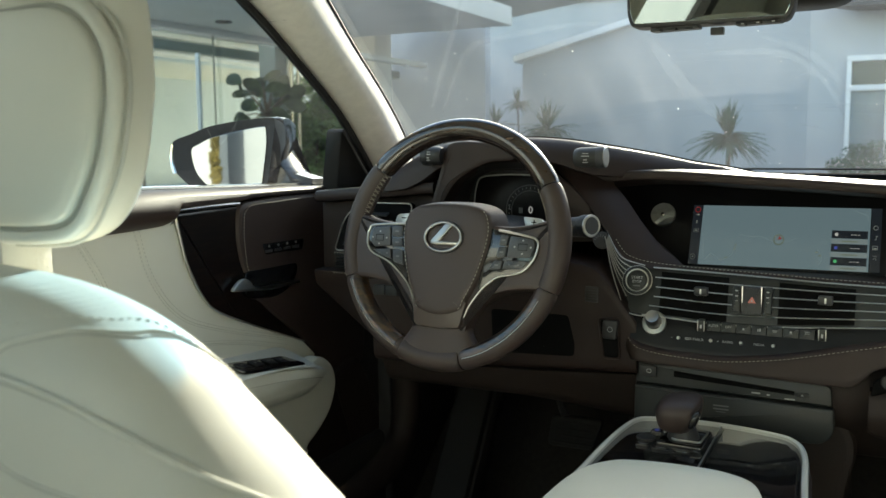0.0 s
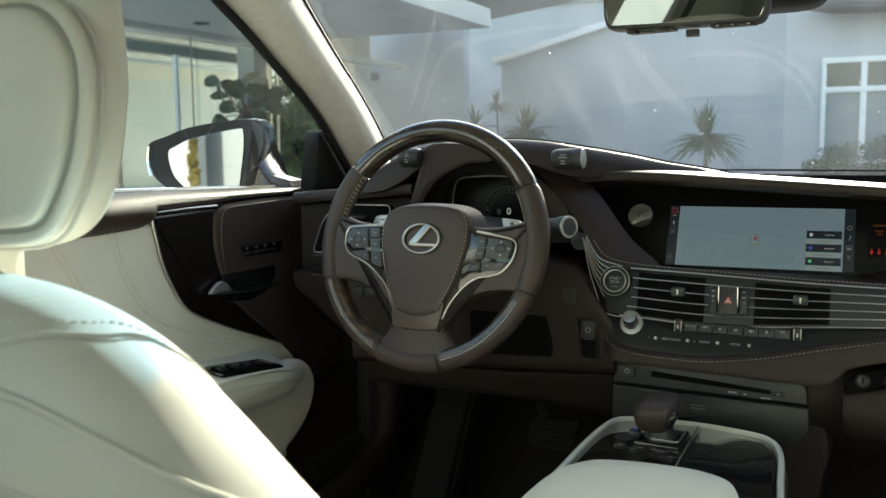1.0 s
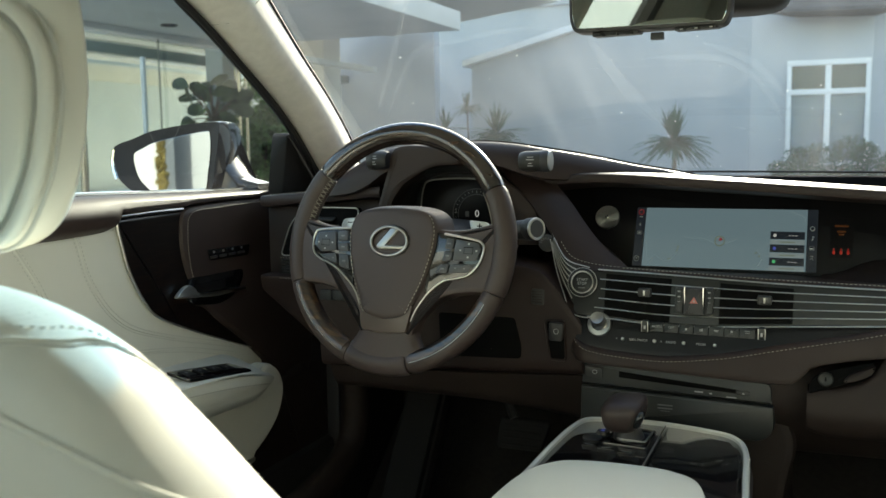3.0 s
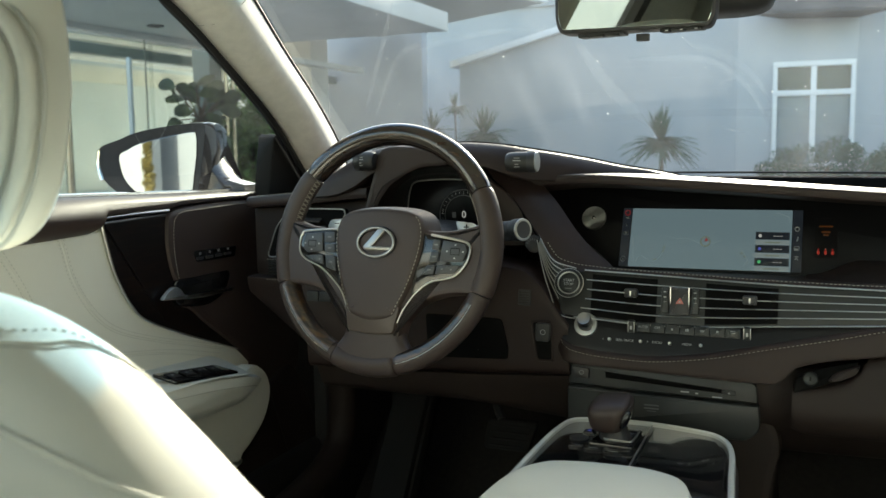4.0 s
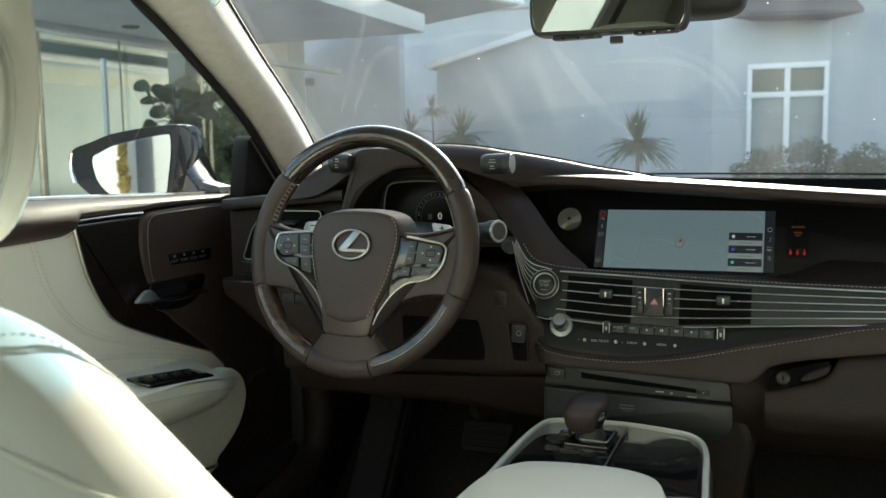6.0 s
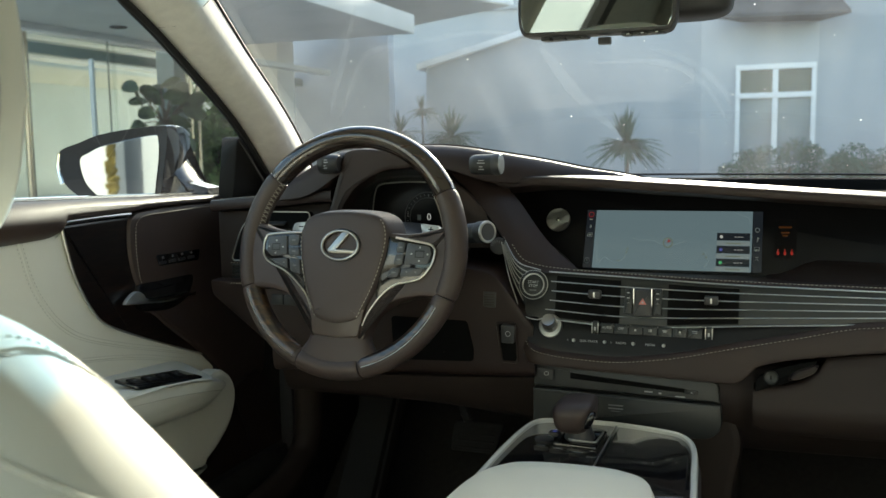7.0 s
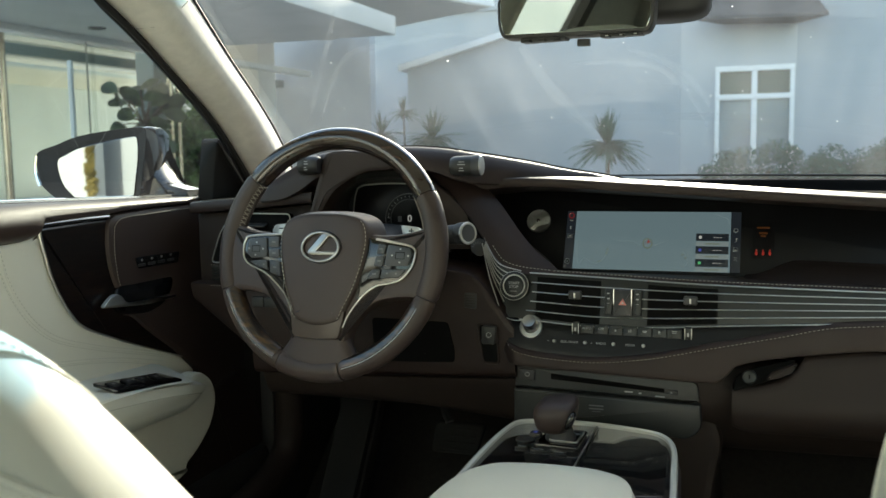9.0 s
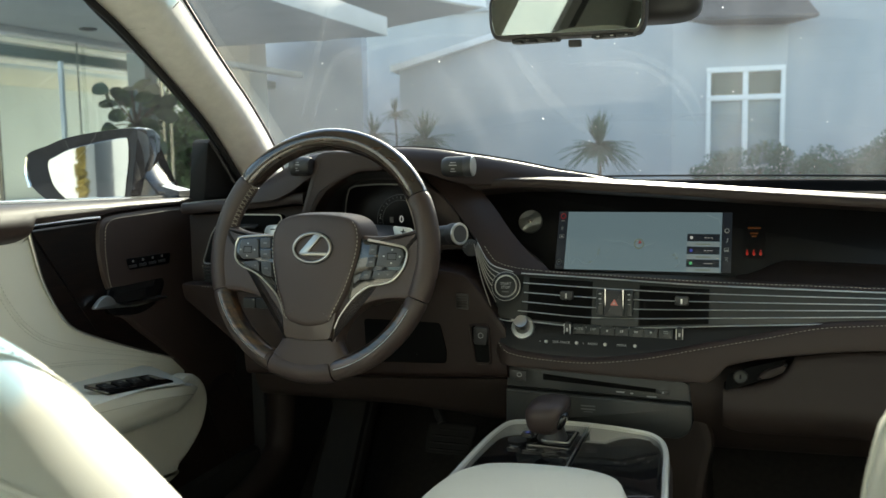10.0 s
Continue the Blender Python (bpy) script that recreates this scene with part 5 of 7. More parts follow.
part("panel", bar_x(-0.135, 0.80, lambda x: slat_top(x) - 0.001, lambda x: slat_bot(x) + 0.001, lambda x, z: yf(x, z) + 0.004, 0.012, 0.001, 60), "grey", trim)
for x0, x1 in ((-0.085, 0.016), (0.088, 0.190)):
    v = part("vent", bar_x(x0, x1, lambda x: slat_top(x) - 0.006, lambda x: slat_bot(x) + 0.003, lambda x, z: yf(x, z) + 0.0025, 0.01, 0.001, 12), "void", trim, "black air vent opening")
    xm = x0 + (x1 - x0) * 0.62
    zl = (slat_top(xm) * 0.62 + slat_bot(xm) * 0.38)
    tab = part("vent_tab", box(xm, yf(xm, zl) - 0.004, zl, 0.020, 0.012, 0.013, 0.003), "black", trim)
    part("tab_mark", box(xm, yf(xm, zl) - 0.0104, zl, 0.0026, 0.001, 0.0080, 0.0004), "chrome", tab)
LINES = 5
for k in range(LINES + 1):
    q = k / LINES
    zz = lambda x, q=q: slat_top(x) * (1 - q) + slat_bot(x) * q
    x0 = (-0.098, -0.094, -0.092, -0.094, -0.100, -0.110)[k]
    w = 0.0009 if 0 < k < LINES else 0.0012
    segs = [(x0, 0.80)] if k in (0, 1, LINES - 1, LINES) else [(x0, 0.0245), (0.0785, 0.80)]
    for a, b in segs:
        n = 50
        part("chrome_line", tube([(a + (b - a) * i / n, yf(a + (b - a) * i / n, zz(a + (b - a) * i / n)) + 0.0005, zz(a + (b - a) * i / n)) for i in range(n + 1)], w, 6), "chrome", trim)
# lines that fan up beside the leather leg
part("fan_panel", plate([Vector(p) for p in ((-0.176, 0.938), (-0.166, 0.916), (-0.145, 0.893), (-0.118, 0.886), (-0.105, 0.87), (-0.13, 0.80), (-0.146, 0.835), (-0.165, 0.89))], on_y(0.205), 0.006, 0.001), "grey_box", trim)
for k in range(6):
    q = k / 5
    end = Vector((-0.112, 0.886)).lerp(Vector((-0.140, 0.836)), q)
    mid = Vector((-0.150, 0.898)).lerp(Vector((-0.158, 0.872)), q)
    top = Vector((-0.172, 0.932)).lerp(Vector((-0.1755, 0.922)), q)
    part("chrome_line", tube([(p.x, 0.1975 - 0.2 * (0.93 - p.y) * 0.35, p.y) for p in spline([top, mid, end], 8)], 0.0009, 5), "chrome", trim)
part("edge_line", tube([(p.x, 0.192 - 0.15 * (0.93 - p.y), p.y) for p in spline([(-0.176, 0.93), (-0.163, 0.88), (-0.150, 0.845), (-0.138, 0.818), (-0.118, 0.810), (-0.09, 0.8115)], 8)], 0.0009, 6), "chrome", trim)
# hazard unit
hz = part("hazard_switch", plate(round_poly([(0.037, 0.8245), (0.0655, 0.8245), (0.0655, 0.8635), (0.037, 0.8635)], 0.002), on_y(0, lambda x, z: yf(x, z) + 0.002), 0.008, 0.002), "black", trim)
tri = [(0.0455, 0.841), (0.0575, 0.841), (0.0515, 0.8505)]
part("triangle", plate([Vector(p) for p in tri], on_y(0, lambda x, z: yf(x, z) - 0.0056), 0.0008, 0.0002), "red_print", hz, smooth=False)
part("triangle_core", plate([Vector(p) for p in ((0.0496, 0.8430), (0.0534, 0.8430), (0.0515, 0.8462))], on_y(0, lambda x, z: yf(x, z) - 0.0062), 0.0006, 0.0001), "mark", hz, smooth=False)
for s, x in ((-1, 0.0295), (1, 0.0735)):
    wheel_t = part("thumb_wheel", plate(round_poly([(x - 0.006, 0.826), (x + 0.006, 0.826), (x + 0.006, 0.864), (x - 0.006, 0.864)], 0.002), on_y(0, lambda x, z: yf(x, z) + 0.002), 0.006, 0.002), "grey_box", trim)
    for k in range(4):
        part("marking", box(x, yf(x, 0.845) - 0.0045, 0.858 - 0.008 * k, 0.004, 0.0006, 0.0018, 0), "mark", wheel_t)
    xe = x + 0.0085 * (1 if s < 0 else -1)
    part("bright_edge", box(xe, yf(xe, 0.845) - 0.003, 0.845, 0.0016, 0.008, 0.042, 0.0006), "bright", trim)
# start button
sb = thing("start_button", (-0.119, 0.17, 0.862), "round chrome-ringed engine start button", "button")
so = Vector((-0.1205, yf(-0.12, 0.862) - 0.002, 0.8625))
sax = (-0.0, -0.96, 0.28)
part("ring", turned([(0.0205, -0.01), (0.0235, 0.004), (0.0225, 0.007), (0.0195, 0.0085), (0.0175, 0.0070), (0.0165, 0.004)], so, sax, 40), "grey", sb)
sn = Vector(sax).normalized()
su, sv = Vector((1, 0, 0)), sn.cross(Vector((1, 0, 0))).normalized()
part("inner_ring", tube([so + sn * 0.0072 + (su * math.cos(a) + sv * math.sin(a)) * 0.0172 for a in [2 * math.pi * k / 40 for k in range(40)]], 0.0012, 8, closed=True), "chrome", sb)
part("outer_ring", tube([so + sn * 0.0056 + (su * math.cos(a) + sv * math.sin(a)) * 0.0226 for a in [2 * math.pi * k / 48 for k in range(48)]], 0.0010, 8, closed=True), "chrome", sb)
part("cap", turned([(0.0148, 0.002), (0.0146, 0.0066), (0.0125, 0.0076), (0.004, 0.0072)], so, sax, 40), "grey", sb)
tn = Vector(sax).normalized()
for s, dz, sz in (("START", 0.0038, 0.0062), ("STOP", -0.0022, 0.0062)):
    p = so + tn * 0.0078 + Vector((0, 0.28, 0.96)) * dz
    writing(s, sz, facing(p.x, p.y, p.z, 16.3), sb, "mark")
p = so + tn * 0.0078 + Vector((0, 0.28, 0.96)) * -0.009
part("small_print", box(p.x, p.y, p.z, 0.011, 0.0004, 0.0014, 0), "mark_dim", sb)

# ---- climate and audio strip ----
hv = thing("climate_panel", (0.05, 0.17, 0.79), "gloss black climate and audio control strip", "control panel")
part("panel", bar_x(-0.127, 0.36, lambda x: slat_bot(x) - 0.0018, lambda x: hem(x) - 0.003, lambda x, z: yf(x, z) + 0.003, 0.02, 0.001, 40), "dim_gloss", hv)
hy = lambda x, z: yf(x, z) + 0.003
names = ("AUTO", "OFF", "", "", "", "", "")
for k in range(7):
    x = -0.0015 + 0.0218 * k
    zc = 0.8035 - 0.020 * (k / 6 - 0.5) * 0.05 - 0.001
    b = part("key", plate(round_poly([(x - 0.0104, zc - 0.0068), (x + 0.0104, zc - 0.0068), (x + 0.0104, zc + 0.0068), (x - 0.0104, zc + 0.0068)], 0.001), on_y(0, lambda x, z: hy(x, z) + 0.001), 0.0055, 0.001), "grey_box", hv)
    if names[k]:
        writing(names[k], 0.0052, facing(x, hy(x, zc) - 0.0048, zc + 0.001, 17), b, "mark")
    else:
        rows_ = {2: ((0.0, 0.0, 0.0026, 0.0030),), 3: ((-0.0014, 0.0, 0.0014, 0.0042), (0.0014, 0.0006, 0.0018, 0.0044)), 4: ((0.0, 0.0016, 0.0068, 0.0011), (0.0, -0.0002, 0.0050, 0.0011), (0.0, -0.0022, 0.0030, 0.0011)),
                 5: ((0.0, 0.0012, 0.0030, 0.0030), (0.0, -0.0020, 0.0058, 0.0011)), 6: ((0.0, 0.0036, 0.0076, 0.0009), (0.0, 0.0010, 0.0064, 0.0009), (0.0, -0.0026, 0.0070, 0.0018))}[k]
        for ax, az, w, h in rows_:
            part("symbol", box(x + ax, hy(x, zc) - 0.0048, zc + az, w, 0.0004, h, 0.0002), "mark", b)
for x in (-0.0185, 0.1495):
    tg = part("toggle", box(x, hy(x, 0.8035) - 0.004, 0.8035, 0.0110, 0.012, 0.0185, 0.003), "grey", hv, "small metal toggle")
    for e in (-0.0047, 0.0047):
        part("toggle_edge", box(x + e, hy(x, 0.8035) - 0.0098, 0.8035, 0.0011, 0.0012, 0.0165, 0.0004), "chrome", tg)
    part("toggle_lip", box(x, hy(x, 0.812) - 0.0085, 0.8115, 0.0095, 0.0022, 0.0020, 0.0006), "bright", tg)
    part("toggle_mark", box(x, hy(x, 0.8035) - 0.0102, 0.8025, 0.0028, 0.0006, 0.0055, 0), "mark", tg)
for x, w in ((-0.0520, 0), (-0.004, 0), (0.0395, 0), (0.0845, 0)):
    z = 0.7815 + 0.00
    part("small_button", turned([(0.0028, 0), (0.0027, 0.003), (0.0018, 0.0042)], (x, hy(x, z), z), (0, -0.96, 0.28), 16), "chrome", hv)
for body, x in (("SEEK-TRACK", -0.0285), ("RADIO", 0.0205), ("MEDIA", 0.0645), ("<", -0.0620), (">", 0.006)):
    writing(body, 0.0050, facing(x, hy(x, 0.7815) - 0.0004, 0.7815, 17), hv, "mark")
for x, z, w in ((-0.103, 0.812, 0.018), (-0.100, 0.8075, 0.010)):
    part("small_print", box(x, hy(x, z) - 0.0006, z, w, 0.0006, 0.0017, 0), "mark_dim", hv)
vk = thing("volume_knob", (-0.092, 0.15, 0.80), "turned metal volume knob on a bright base ring", "knob")
vo_ = (-0.0905, hy(-0.09, 0.803) + 0.002, 0.800)
part("base_ring", turned([(0.0185, 0), (0.0188, 0.003), (0.0176, 0.0055), (0.0135, 0.0060)], vo_, (0, -0.94, 0.34), 36), "dark_chrome", vk)
part("barrel", turned([(0.0125, 0.004), (0.0125, 0.008), (0.0100, 0.011), (0.0096, 0.013), (0.0104, 0.0140), (0.0108, 0.022), (0.0100, 0.0238), (0.0080, 0.0232), (0.004, 0.0222)], vo_, (0.0, -0.80, 0.60), 36), "dark_chrome", vk)

# ---- leather belly, glovebox, lower stack ----
belly_y = lambda x, z: yf(x, z) - 0.004 + 4.0 * max(0.0, -0.118 - x) ** 1.4 + 0.35 * max(0.0, hem(x) - 0.01 - z) * 0.3
part("belly", bar_x(-0.150, 0.80, lambda x: hem(x) + 0.004, cv((-0.150, 0.775), (-0.12, 0.742), (0.0, 0.738), (0.19, 0.733), (0.22, 0.76), (0.30, 0.776), (0.43, 0.788), (0.80, 0.79)), belly_y, 0.08, 0.006, 70, 6), "leather_dimmed", dash)
stitches([(x, belly_y(x, hem(x)) - 0.0006, hem(x) - 0.003) for x in [-0.136 + 0.93 * i / 80 for i in range(81)]], dash)
gb = thing("glovebox", (0.5, 0.2, 0.65), "brown leather glovebox lid with a chrome-lock handle", "glovebox")
# lid leather takes the darker trim colour in place of its shadow
part("lid", bar_x(0.2130, 0.80, cv((0.2130, 0.727), (0.235, 0.729), (0.28, 0.741), (0.30, 0.757), (0.31, 0.773), (0.43, 0.7855), (0.80, 0.787)), cv((0.2130, 0.668), (0.225, 0.660), (0.25, 0.655), (0.80, 0.652)), lambda x, z: yf(x, z) + 0.010 + 9.0 * max(0.0, 0.705 - z) ** 1.8, 0.06, 0.006, 60, 10), "brown_soft", gb)
hnd = round_poly([(0.2150, 0.7235), (0.2180, 0.7440), (0.2400, 0.7560), (0.2990, 0.7715), (0.2933, 0.7583), (0.2638, 0.7400), (0.2280, 0.7275)], [0.002, 0.008, 0.010, 0.003, 0.008, 0.01, 0.006], 4)
part("handle_recess", plate(hnd, on_y(0, lambda x, z: yf(x, z) + 0.016), 0.006, 0.001), "void", gb)
part("handle", plate(round_poly([(0.258, 0.7425), (0.268, 0.7545), (0.302, 0.768), (0.2955, 0.754), (0.275, 0.7445)], 0.005, 4), on_y(0, lambda x, z: yf(x, z) + 0.014), 0.012, 0.003), "brown_soft", gb)
part("lock", turned([(0.0105, 0), (0.0105, 0.005), (0.0090, 0.0065), (0.0075, 0.0055), (0.003, 0.0050)], (0.2365, yf(0.236, 0.744) + 0.012, 0.7440), (0, -0.98, 0.2), 24), "grey", gb, "round metal lock")
part("key_slot", box(0.2365, yf(0.236, 0.744) + 0.0065, 0.7452, 0.0022, 0.001, 0.006, 0.0004), "void", gb)
part("lower_dash", bar_x(0.16, 0.80, lambda x: 0.75, lambda x: 0.60, lambda x, z: yf(x, z) + 0.050 + 1.2 * max(0.0, 0.69 - z), 0.06, 0.006, 30), "brown_soft", dash)

tunnel_o = spline([(0.10, 0.735), (0.150, 0.728), (0.160, 0.715), (0.172, 0.694), (0.185, 0.666), (0.1970, 0.638), (0.1985, 0.611), (0.193, 0.586), (0.186, 0.538), (0.180, 0.42), (0.180, 0.25), (0.10, 0.25)], 4, True)
part("tunnel_trim", plate([Vector((p.x, p.y)) for p in tunnel_o], on_y(0.75), 0.535, 0.012), "brown_soft", dash)

stack = thing("lower_stack", (0.03, 0.14, 0.64), "charcoal centre stack with a disc slot", "centre stack")
sy = lambda x, z: 0.140
part("upper_face", plate(round_poly([(-0.110, 0.712), (0.168, 0.706), (0.166, 0.735), (0.150, 0.739), (-0.108, 0.748)], [0.002, 0.002, 0.012, 0.012, 0.003], 5), on_y(0.20), 0.06, 0.003), "grey_box", stack)
part("lower_face", plate(round_poly([(-0.110, 0.652), (0.155, 0.652), (0.172, 0.668), (0.170, 0.7048), (-0.110, 0.7108)], [0.003, 0.02, 0.02, 0.004, 0.003], 6), on_y(0.20), 0.066, 0.0035), "grey_box", stack)
part("disc_slot", plate(round_poly([(-0.052, 0.7275), (0.118, 0.7185), (0.118, 0.7245), (-0.052, 0.7365)], 0.001), on_y(0.1405), 0.002, 0.0005), "void", stack)
ej = part("eject_button", plate(round_poly([(0.1185, 0.7175), (0.1375, 0.7165), (0.1375, 0.7230), (0.1185, 0.7240)], 0.001), on_y(0.1405), 0.0035, 0.0008), "black", stack)
part("eject_mark", plate([Vector(p) for p in ((0.1265, 0.7190), (0.1305, 0.7188), (0.1285, 0.7218))], on_y(0.1373), 0.0006, 0.0001), "mark", ej, smooth=False)
cb = part("camera_button", plate(round_poly([(-0.1035, 0.7245), (-0.0775, 0.7235), (-0.0775, 0.7400), (-0.1035, 0.7415)], [0.008, 0.002, 0.002, 0.002], 4), on_y(0.1405), 0.0045, 0.001), "black", stack)
part("camera_mark", tube([(-0.0885 + 0.0035 * math.cos(a), 0.1355, 0.7335 + 0.0030 * math.sin(a)) for a in [2 * math.pi * k / 16 for k in range(16)]], 0.0005, 4, closed=True), "mark", cb)
for x, z, w in ((0.066, 0.7160, 0.012), (0.083, 0.7150, 0.004), (0.112, 0.7120, 0.014)):
    part("small_print", box(x, 0.1396, z, w, 0.0008, 0.0018, 0), "mark", stack)
for dz, w in ((0.0025, 0.022), (-0.0025, 0.022), (-0.0065, 0.014)):
    part("audio_badge", box(0.0185, 0.1338, 0.690 + dz, w, 0.0008, 0.0022 if dz > -0.005 else 0.001, 0.0004), "mark_dim", stack)

# the stack stands a little behind the front of the console
back = Matrix.Translation((0.239, -1.185, 1.078)) @ Matrix.Scale(1.034, 4) @ Matrix.Translation((-0.239, 1.185, -1.078))
for ob in stack.children_recursive:
    ob.data.transform(back)

# bright strip at the foot of the glass
part("glass_strip", tube([(x, shield(x, 1.016) - 0.008, 1.0165 + 0.004 * (1 - (x / 0.72) ** 2)) for x in [-0.70 + 1.40 * i / 40 for i in range(41)]], 0.0022, 6), "grey", dash)

# column stalk
st = thing("column_stalk", (-0.27, 0.06, 0.94), "black column stalk with a grey twist end", "stalk")
part("arm", tube(spline([(-0.30, 0.08, 0.935), (-0.24, 0.10, 0.948), (-0.183, 0.10, 0.953)], 5), lambda t: 0.010 + 0.006 * t, 14), "black", st)
part("twist_end", turned([(0.0165, 0), (0.0170, 0.004), (0.0170, 0.016), (0.0150, 0.019), (0.006, 0.0195)], (-0.183, 0.10, 0.954), (0.85, -0.52, 0.08), 28), "black", st)
part("end_ring", turned([(0.0165, 0.0165), (0.0172, 0.0180), (0.0166, 0.0197), (0.0140, 0.0203), (0.0128, 0.0197)], (-0.183, 0.10, 0.954), (0.85, -0.52, 0.08), 28), "chrome", st)
part("end_face", turned([(0.0130, 0.0180), (0.0130, 0.0199), (0.0060, 0.0203)], (-0.183, 0.10, 0.954), (0.85, -0.52, 0.08), 28), "button", st)
part("column_shroud", blob((-0.355, 0.13, 0.90), (0.085, 0.11, 0.062), power=3.5), "black", st)
sd = thing("dimmer_dial", (-0.185, 0.16, 0.92), "small black dimmer dial beside the instruments", "dial")
part("dial", turned([(0.014, 0), (0.014, 0.006), (0.011, 0.008)], (-0.186, 0.21, 0.921), (0.2, -0.95, 0.2), 24), "black", sd)
for k in range(7):
    a = radians(40 + 25 * k)
    part("tick", box(-0.186 + 0.009 * math.cos(a), 0.2005, 0.921 + 0.009 * math.sin(a), 0.0012, 0.0006, 0.004, 0, rot=(0, -math.degrees(a) + 90, 0)), "mark_dim", sd)
# ---- steering wheel ----
TW = radians(14.0)
WHEEL = Matrix(((1, 0, 0, -0.355), (0, math.sin(TW), -math.cos(TW), 0.0), (0, math.cos(TW), math.sin(TW), 0.932), (0, 0, 0, 1))) @ pose(0, 0, 0, 0, 0, 0)
WHEEL = Matrix.Translation((-0.355, 0, 0)) @ pose(0, 0, 0, 0, 0, -3.5) @ Matrix.Translation((0.355, 0, 0)) @ WHEEL
wheel = thing("steering_wheel", (-0.355, 0.0, 0.932), "brown leather steering wheel with dark lacquered wood top", "steering wheel")
RIM = 0.1735


def rim_ring(a, rr, ra, dr=0.0, dw=0.0, seg=18):
    """Section of the rim at angle a (degrees)."""
    c, s = math.cos(radians(a)), math.sin(radians(a))
    out = []
    for k in range(seg):
        q = 2 * math.pi * k / seg
        r = RIM + dr + rr * math.cos(q)
        out.append((r * c, r * s, dw + ra * math.sin(q)))
    return out


def rim_arc(name, a0, a1, mat, rr=0.0165, ra=0.0175, dr=0.0, dw=0.0, label="", n=28):
    rings = [rim_ring(a0 + (a1 - a0) * i / n, rr * 0.93 if i in (0, n) else rr, ra * 0.93 if i in (0, n) else ra, dr, dw) for i in range(n + 1)]
    return part(name, loft(rings), mat, wheel, label, move=WHEEL)


rim_arc("rim_top", 30, 141, "rim_wood", label="glossy dark wood top of the rim", n=48)
rim_arc("rim_side", -20, 29.5, "brown", 0.0168, 0.0178)
rim_arc("rim_side", 141.5, 200, "brown", 0.0168, 0.0178)
rim_arc("rim_lower", 200.5, 249, "brown", 0.0162, 0.0170)
rim_arc("rim_lower", -76, -20.5, "brown", 0.0162, 0.0170)
rim_arc("rim_bottom", 249.5, 283.5, "brown", 0.0172, 0.0178)
for a0, a1 in ((202, 247), (-74, -26)):
    rings = []
    for i in range(21):
        a = a0 + (a1 - a0) * i / 20
        c, s = math.cos(radians(a)), math.sin(radians(a))
        ring = []
        for k in range(13):
            q = math.pi * (0.50 + 0.62 * k / 12)
            r = RIM + 0.0170 * math.cos(q)
            ring.append((r * c, r * s, 0.0178 * math.sin(q)))
        ring += [((RIM - 0.006) * c, (RIM - 0.006) * s, 0.004)]
        rings.append(ring)
    part("rim_inlay", loft(rings), "inlay", wheel, "striped wood inlay", move=WHEEL)
    edge = [((RIM + 0.001) * math.cos(radians(a0 + (a1 - a0) * i / 20)), (RIM + 0.001) * math.sin(radians(a0 + (a1 - a0) * i / 20)), 0.0175) for i in range(21)]
    part("inlay_line", tube(edge, 0.0005, 5), "chrome", wheel, move=WHEEL)
# cross stitching on the inside of the rim
for s in (-1, 1):
    bm = bmesh.new()
    for k in range(13):
        a = 30.0 - 30 * k / 12
        a = a if s > 0 else 172 - a
        for da in (1.0, -1.0):
            p = []
            for q, d in ((2.50, -0.75 * da), (3.0, 0.75 * da)):
                r = RIM + 0.0176 * math.cos(q)
                aa = radians(a + d)
                p.append((r * math.cos(aa), r * math.sin(aa), 0.0186 * math.sin(q)))
            tube(p, 0.0006, 4, bm=bm)
    part("cross_stitching", bm, "thread", wheel, move=WHEEL)

on_w = lambda w0: (lambda a, b, h: Vector((a, b, w0 + h)))
# hub with airbag pad: a flat leather shield with sloping flanks
half_pad = [(0.036, 0.0525), (0.0595, 0.0455), (0.0685, 0.031), (0.0705, 0.010), (0.0650, -0.022), (0.0545, -0.056), (0.0415, -0.084), (0.0335, -0.099)]
pad_o = spline([(0.0, 0.0545)] + half_pad + [(0.0, -0.107)] + [(-a, b) for a, b in half_pad[::-1]], 6, True)
pad_o = [Vector((p.x, p.y)) for p in pad_o]
flank = [(offset_poly(pad_o, d), h) for d, h in ((-0.012, -0.024), (-0.0085, -0.004), (-0.0035, 0.0125), (-0.0012, 0.0185), (0.0012, 0.0205), (0.006, 0.0213), (0.0135, 0.0216))]
rings = [[Vector((p.x, p.y, h)) for p in ring] for ring, h in flank]
for k, hh in ((0.7, 0.0226), (0.4, 0.0232), (0.12, 0.0234)):
    rings.append([Vector((p.x * k, -0.02 + (p.y + 0.02) * k, hh)) for p in flank[-1][0]])
part("airbag_pad", loft(rings), "brown", wheel, move=WHEEL)
for side in (-1, 1):
    stitches([(p.x, p.y, 0.0210) for p in pad_o if side * p.x > 0.03 and -0.100 < p.y < 0.047], wheel, move=WHEEL)
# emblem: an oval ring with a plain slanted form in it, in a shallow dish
em = part("emblem", tube([(0.0302 * math.cos(a), 0.005 + 0.0212 * math.sin(a), 0.0258) for a in [2 * math.pi * k / 56 for k in range(56)]], 0.0023, 10, closed=True), "dark_chrome", wheel, "plain oval chrome emblem", move=WHEEL)
part("emblem_edge", tube([(0.0332 * math.cos(a), 0.005 + 0.0242 * math.sin(a), 0.0233) for a in [2 * math.pi * k / 56 for k in range(56)]], 0.0008, 6, closed=True), "black", em, move=WHEEL)
bar = [Vector(p) for p in ((0.0062, 0.0275), (-0.0182, -0.0010), (-0.0185, -0.0045), (-0.0135, -0.0070), (0.0262, -0.0065), (0.0278, -0.0010), (-0.0035, -0.0008), (0.0165, 0.0235))]
